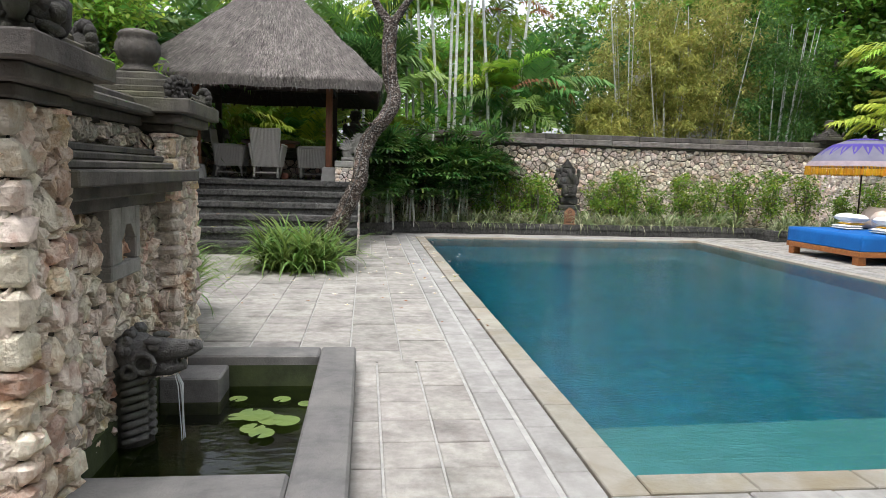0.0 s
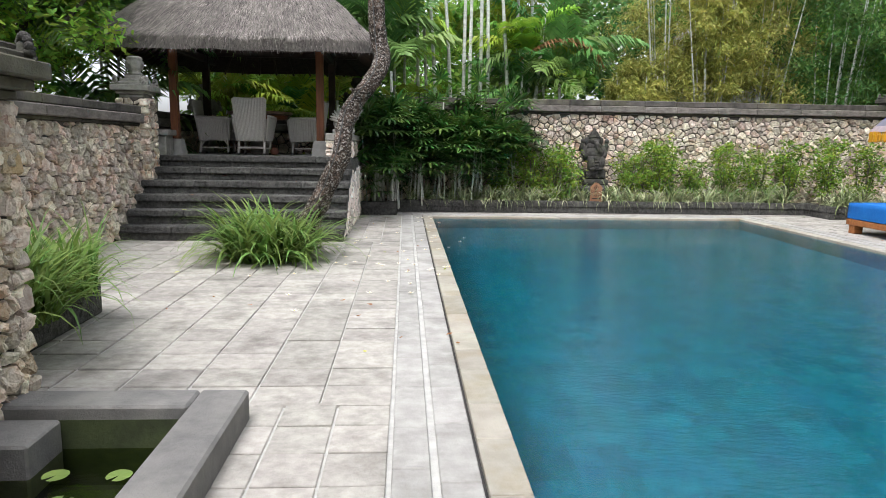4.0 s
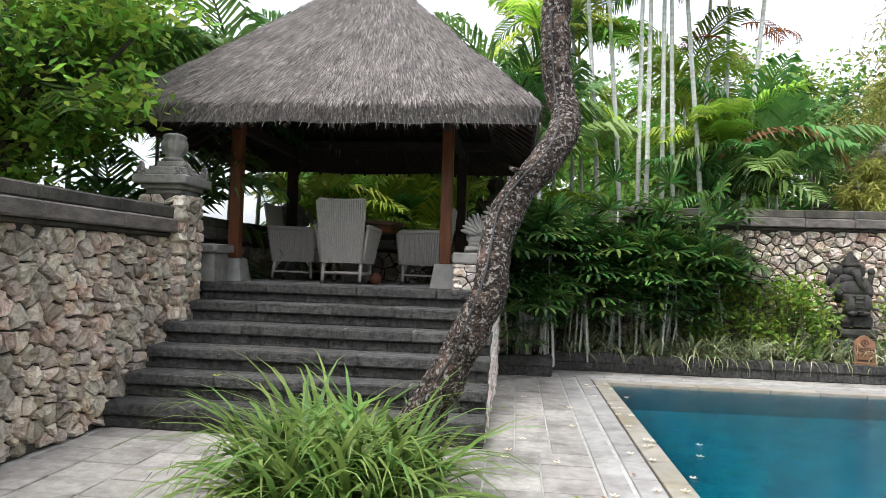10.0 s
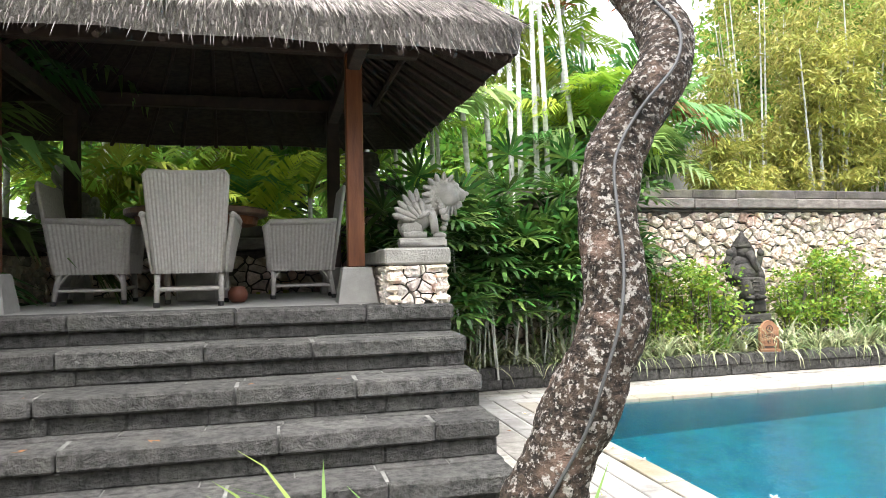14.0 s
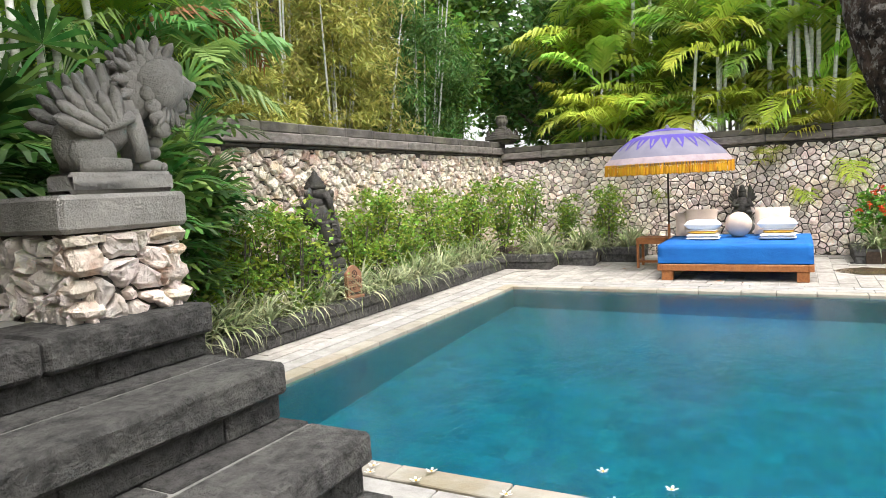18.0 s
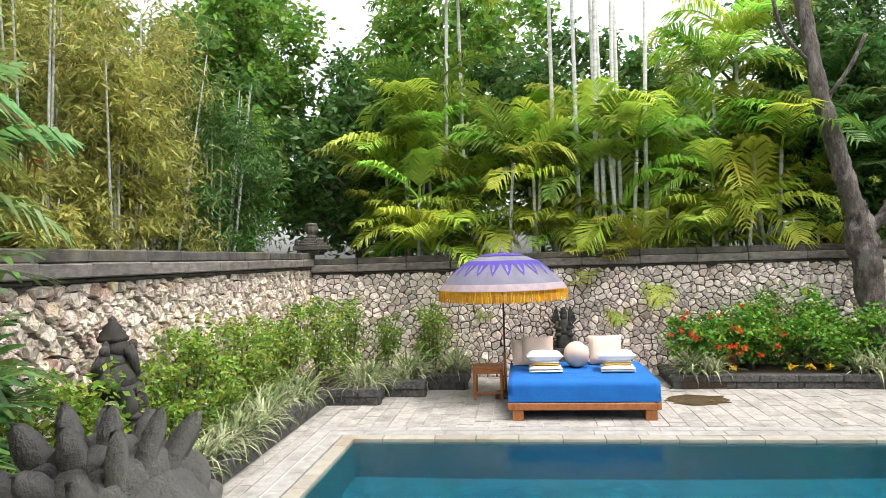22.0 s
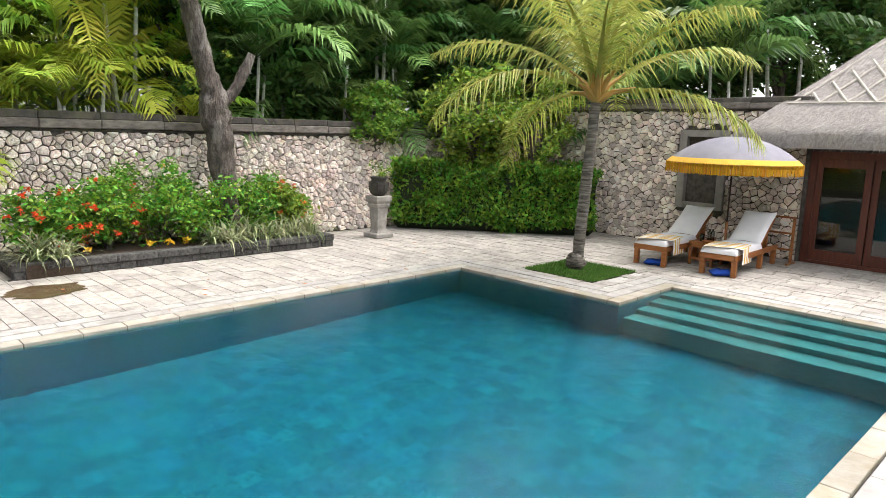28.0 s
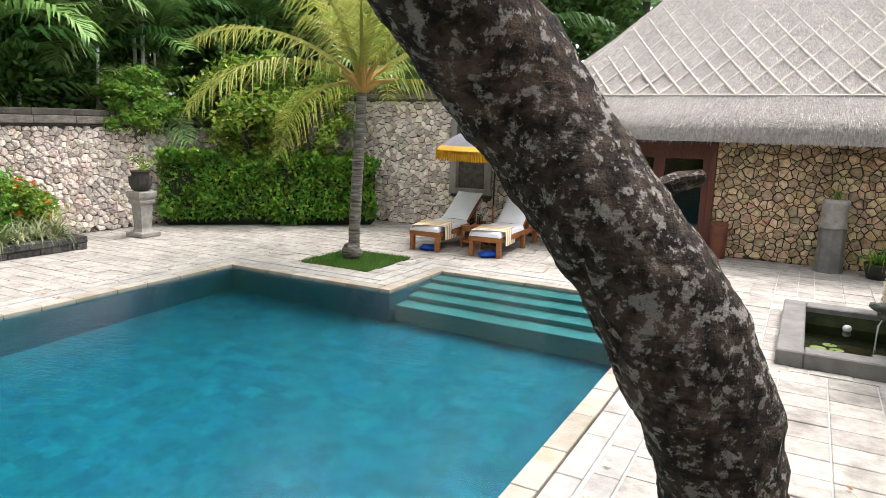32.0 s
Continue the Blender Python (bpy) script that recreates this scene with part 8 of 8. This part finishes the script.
bottle(3.88, -2.31, 0.421, 0.24, 0.034)
bottle(3.97, -2.39, 0.421, 0.22, 0.032)
tumbler(4.07, -2.33, 0.421), tumbler(4.02, -2.2, 0.421)
solid("serving_tray", Mesh().lathe([(0.0, 0), (0.1, 0), (0.115, 0.018), (0.108, 0.018), (0.096, 0.006), (0, 0.006)], 22, (3.88, -2.17, 0.421)), TEAK, "small round wooden tray on the table", "tray")
rack = thing("towel_rack", "slim teak towel rack against the rubble wall", "rack", (3.3, -3.55, 0))
for s in (-1, 1):
    part("upright", Mesh().box(s * 0.36 - 0.022, s * 0.36 + 0.022, -0.022, 0.022, 0, 0.88, 0.004), TEAK, rack)
    part("foot", Mesh().box(s * 0.36 - 0.022, s * 0.36 + 0.022, -0.2, 0.2, 0, 0.04, 0.004).moved(pose(0, 0, 0)), TEAK, rack)
for z in (0.25, 0.55, 0.84):
    part("crossbar", Mesh().box(-0.337, 0.337, -0.014, 0.014, z, z + 0.035, 0.004), TEAK, rack)


# ---- things along the house front ----
jar = thing("clay_bin", "red-brown clay jar beside the glass doors", "jar", (-0.15, -3.88, 0))
part("body", Mesh().lathe([(0.0, 0.0), (0.135, 0.0), (0.145, 0.03), (0.15, 0.3), (0.16, 0.6), (0.155, 0.62)], 22), CLAY, jar, "", True)
part("lid", Mesh().lathe([(0.16, 0.615), (0.165, 0.64), (0.14, 0.66), (0.0, 0.665)], 22), CLAY, jar)
ves = thing("stone_vessel", "tall carved grey stone vessel with a slender plant", "vessel", (-1.93, -3.75, 0))
part("column", Mesh().lathe([(0.0, 0.0), (0.23, 0.0), (0.22, 0.05), (0.205, 0.4), (0.205, 0.74)], 8), RIM, ves)
part("carved_top", Mesh().lathe([(0.21, 0.74), (0.225, 0.76), (0.195, 0.80), (0.205, 0.86), (0.19, 0.9), (0.2, 0.98), (0.195, 1.08), (0.21, 1.14), (0.19, 1.22), (0.16, 1.22), (0.15, 1.15)], 20, (0, 0, 0), 0.03), PARAS, ves, "", True)
sp = blades(26, 0.5, 0.012, random.Random(8), 0.06, (60, 88), 0.5, 4)
part("plant", sp.moved(pose(0, 0, 1.16)) if isinstance(sp, Mesh) else sp, L_TREE, ves, "thin upright green plant")
pl = thing("potted_plant", "dark pot with arching strappy green leaves", "potted plant", (-2.62, -3.55, 0))
part("pot", Mesh().lathe([(0.0, 0), (0.15, 0), (0.2, 0.2), (0.21, 0.25), (0.18, 0.25), (0.17, 0.2)], 18), CARVED_DARK, pl, "", True)
sp = blades(90, 0.6, 0.022, random.Random(9), 0.1, (20, 80), 1.2, 5)
part("foliage", sp.moved(pose(0, 0, 0.22)), L_HEDGE, pl)
solid("pond_lamp", Mesh().ball((-2.09, -0.12, -0.03), (0.05, 0.05, 0.045), 14, 9), TOWEL, "small white dome lamp at the pond edge", "lamp", smooth=True)


# ---- fallen leaves and petals ----
def blossom(x, y, z, rng):
    ob = thing("fallen_blossom", "fallen white frangipani blossom on the stone", "flower", (x, y, z), "fallen blossoms", rng.uniform(0, 360))
    b = Mesh()
    for k in range(5):
        a = k * 2 * math.pi / 5
        p = [(0.0, 0.0, 0.004)] + [(r * math.cos(a + d), r * math.sin(a + d), h) for r, d, h in ((0.02, -0.45, 0.006), (0.034, -0.2, 0.012), (0.036, 0.15, 0.012), (0.022, 0.45, 0.006))]
        b.add(p, [(0, 1, 2, 3, 4)])
    part("petal", b, F_WHITE, ob)
    part("centre", Mesh().ball((0, 0, 0.005), (0.008, 0.008, 0.004), 8, 5), F_YEL, ob, "yellow centre")


def dry_leaf(x, y, z, rng, material=None, ln=0.09):
    b = Mesh()
    w = ln * 0.28
    b.add([(-ln / 2, 0, 0.004), (-ln * 0.15, -w, 0.012), (ln * 0.2, -w * 0.8, 0.008), (ln / 2, 0, 0.014), (ln * 0.2, w * 0.8, 0.012), (-ln * 0.15, w, 0.006), (0, 0, 0.002)], [(0, 1, 6), (1, 2, 6), (2, 3, 6), (3, 4, 6), (4, 5, 6), (5, 0, 6)])
    solid("fallen_leaf", b.moved(pose(x, y, z, 0, 0, rng.uniform(0, 360))), material or L_BROWN, "dry curled leaf fallen on the paving", "leaf", "fallen leaves")


rl = random.Random(77)
for k in range(26):
    blossom(rl.uniform(-0.33, -0.02), rl.uniform(5.5, 11.9), 0.017, rl)
for k in range(10):
    blossom(rl.uniform(-1.4, -0.4), rl.uniform(6.0, 11.5), 0.014, rl)
for k in range(4):
    blossom(rl.uniform(0.05, 0.6), rl.uniform(8.0, 11.6), -0.033, rl)
for k in range(34):
    dry_leaf(rl.uniform(-3.6, -0.05), rl.uniform(2.6, 11.6), 0.014, rl, L_BROWN if k % 3 else L_PALM_Y, rl.uniform(0.03, 0.07))
for k in range(22):
    blossom(rl.uniform(-2.4, -0.3), rl.uniform(4.0, 9.0), 0.014, rl)
for k in range(18):
    dry_leaf(rl.uniform(6.6, 9.2), rl.uniform(0, 11.5), 0.014, rl, None, rl.uniform(0.05, 0.1))
for k in range(8):
    z = rl.randrange(1, 6)
    dry_leaf(rl.uniform(-4.3, -2.0), 8.42 + (z - 1) * 0.32, 0.212 + (z - 1) * 0.2025, rl, None, 0.08)
dry_leaf(-3.9, 8.75, 0.415, rl, L_PALM_Y, 0.14)

pud = []
for k in range(40):
    a = k * 2 * math.pi / 40
    r = 0.42 * (1 + 0.35 * noise.noise(Vector((2 * math.cos(a), 2 * math.sin(a), 4))) + 0.2 * noise.noise(Vector((6 * math.cos(a), 6 * math.sin(a), 1))))
    pud.append((8.72 + 0.95 * r * math.cos(a), 7.1 + 1.2 * r * math.sin(a), 0.0065))
solid("puddle", Mesh().add(pud + [(8.72, 7.1, 0.0065)], [(k, (k + 1) % 40, 40) for k in range(40)]), PUDDLE, "shallow brown puddle on the paving by the flower bed", "puddle")
rh = random.Random(31)
hang = Mesh()
frond(hang, (11.75, 5.65, 4.4), math.pi, 2.1, radians(-35), 1.0, 22, 0.5, 0.05, rh, 0.1, 0.1, 0.5)
solid("hanging_frond", hang, L_PALM_Y, "yellowing palm frond hanging over the east wall", "palm frond", kind="stuff")
dryf = Mesh()
frond(dryf, (2.2, 15.0, 3.5), -0.2, 2.3, radians(38), 1.9, 30, 0.55, 0.04, rh, 0.2, 0.1, 0.6)
solid("dry_frond", dryf, L_BROWN, "drooping dry orange-brown palm frond over the north wall", "palm frond", kind="stuff")
for k, (x, y, z, az) in enumerate(((2.84, 16.0, 6.2, 0.3), (3.1, 16.0, 5.9, -0.9), (2.5, 16.1, 6.0, 2.6))):
    of = Mesh()
    frond(of, (x, y, z), az, 1.0, radians(20), 1.6, 16, 0.32, 0.035, rh, 0.1, 0.1, 0.5)
    solid("dry_frond", of, mat("orange_dry_frond", (0.42, 0.13, 0.03), (0.30, 0.10, 0.03), 4, 0.7, 0.0, trans=0.3) if k == 0 else bpy.data.materials["orange_dry_frond"], "orange-brown drying palm frond high in the crown", "palm frond", "drying fronds")
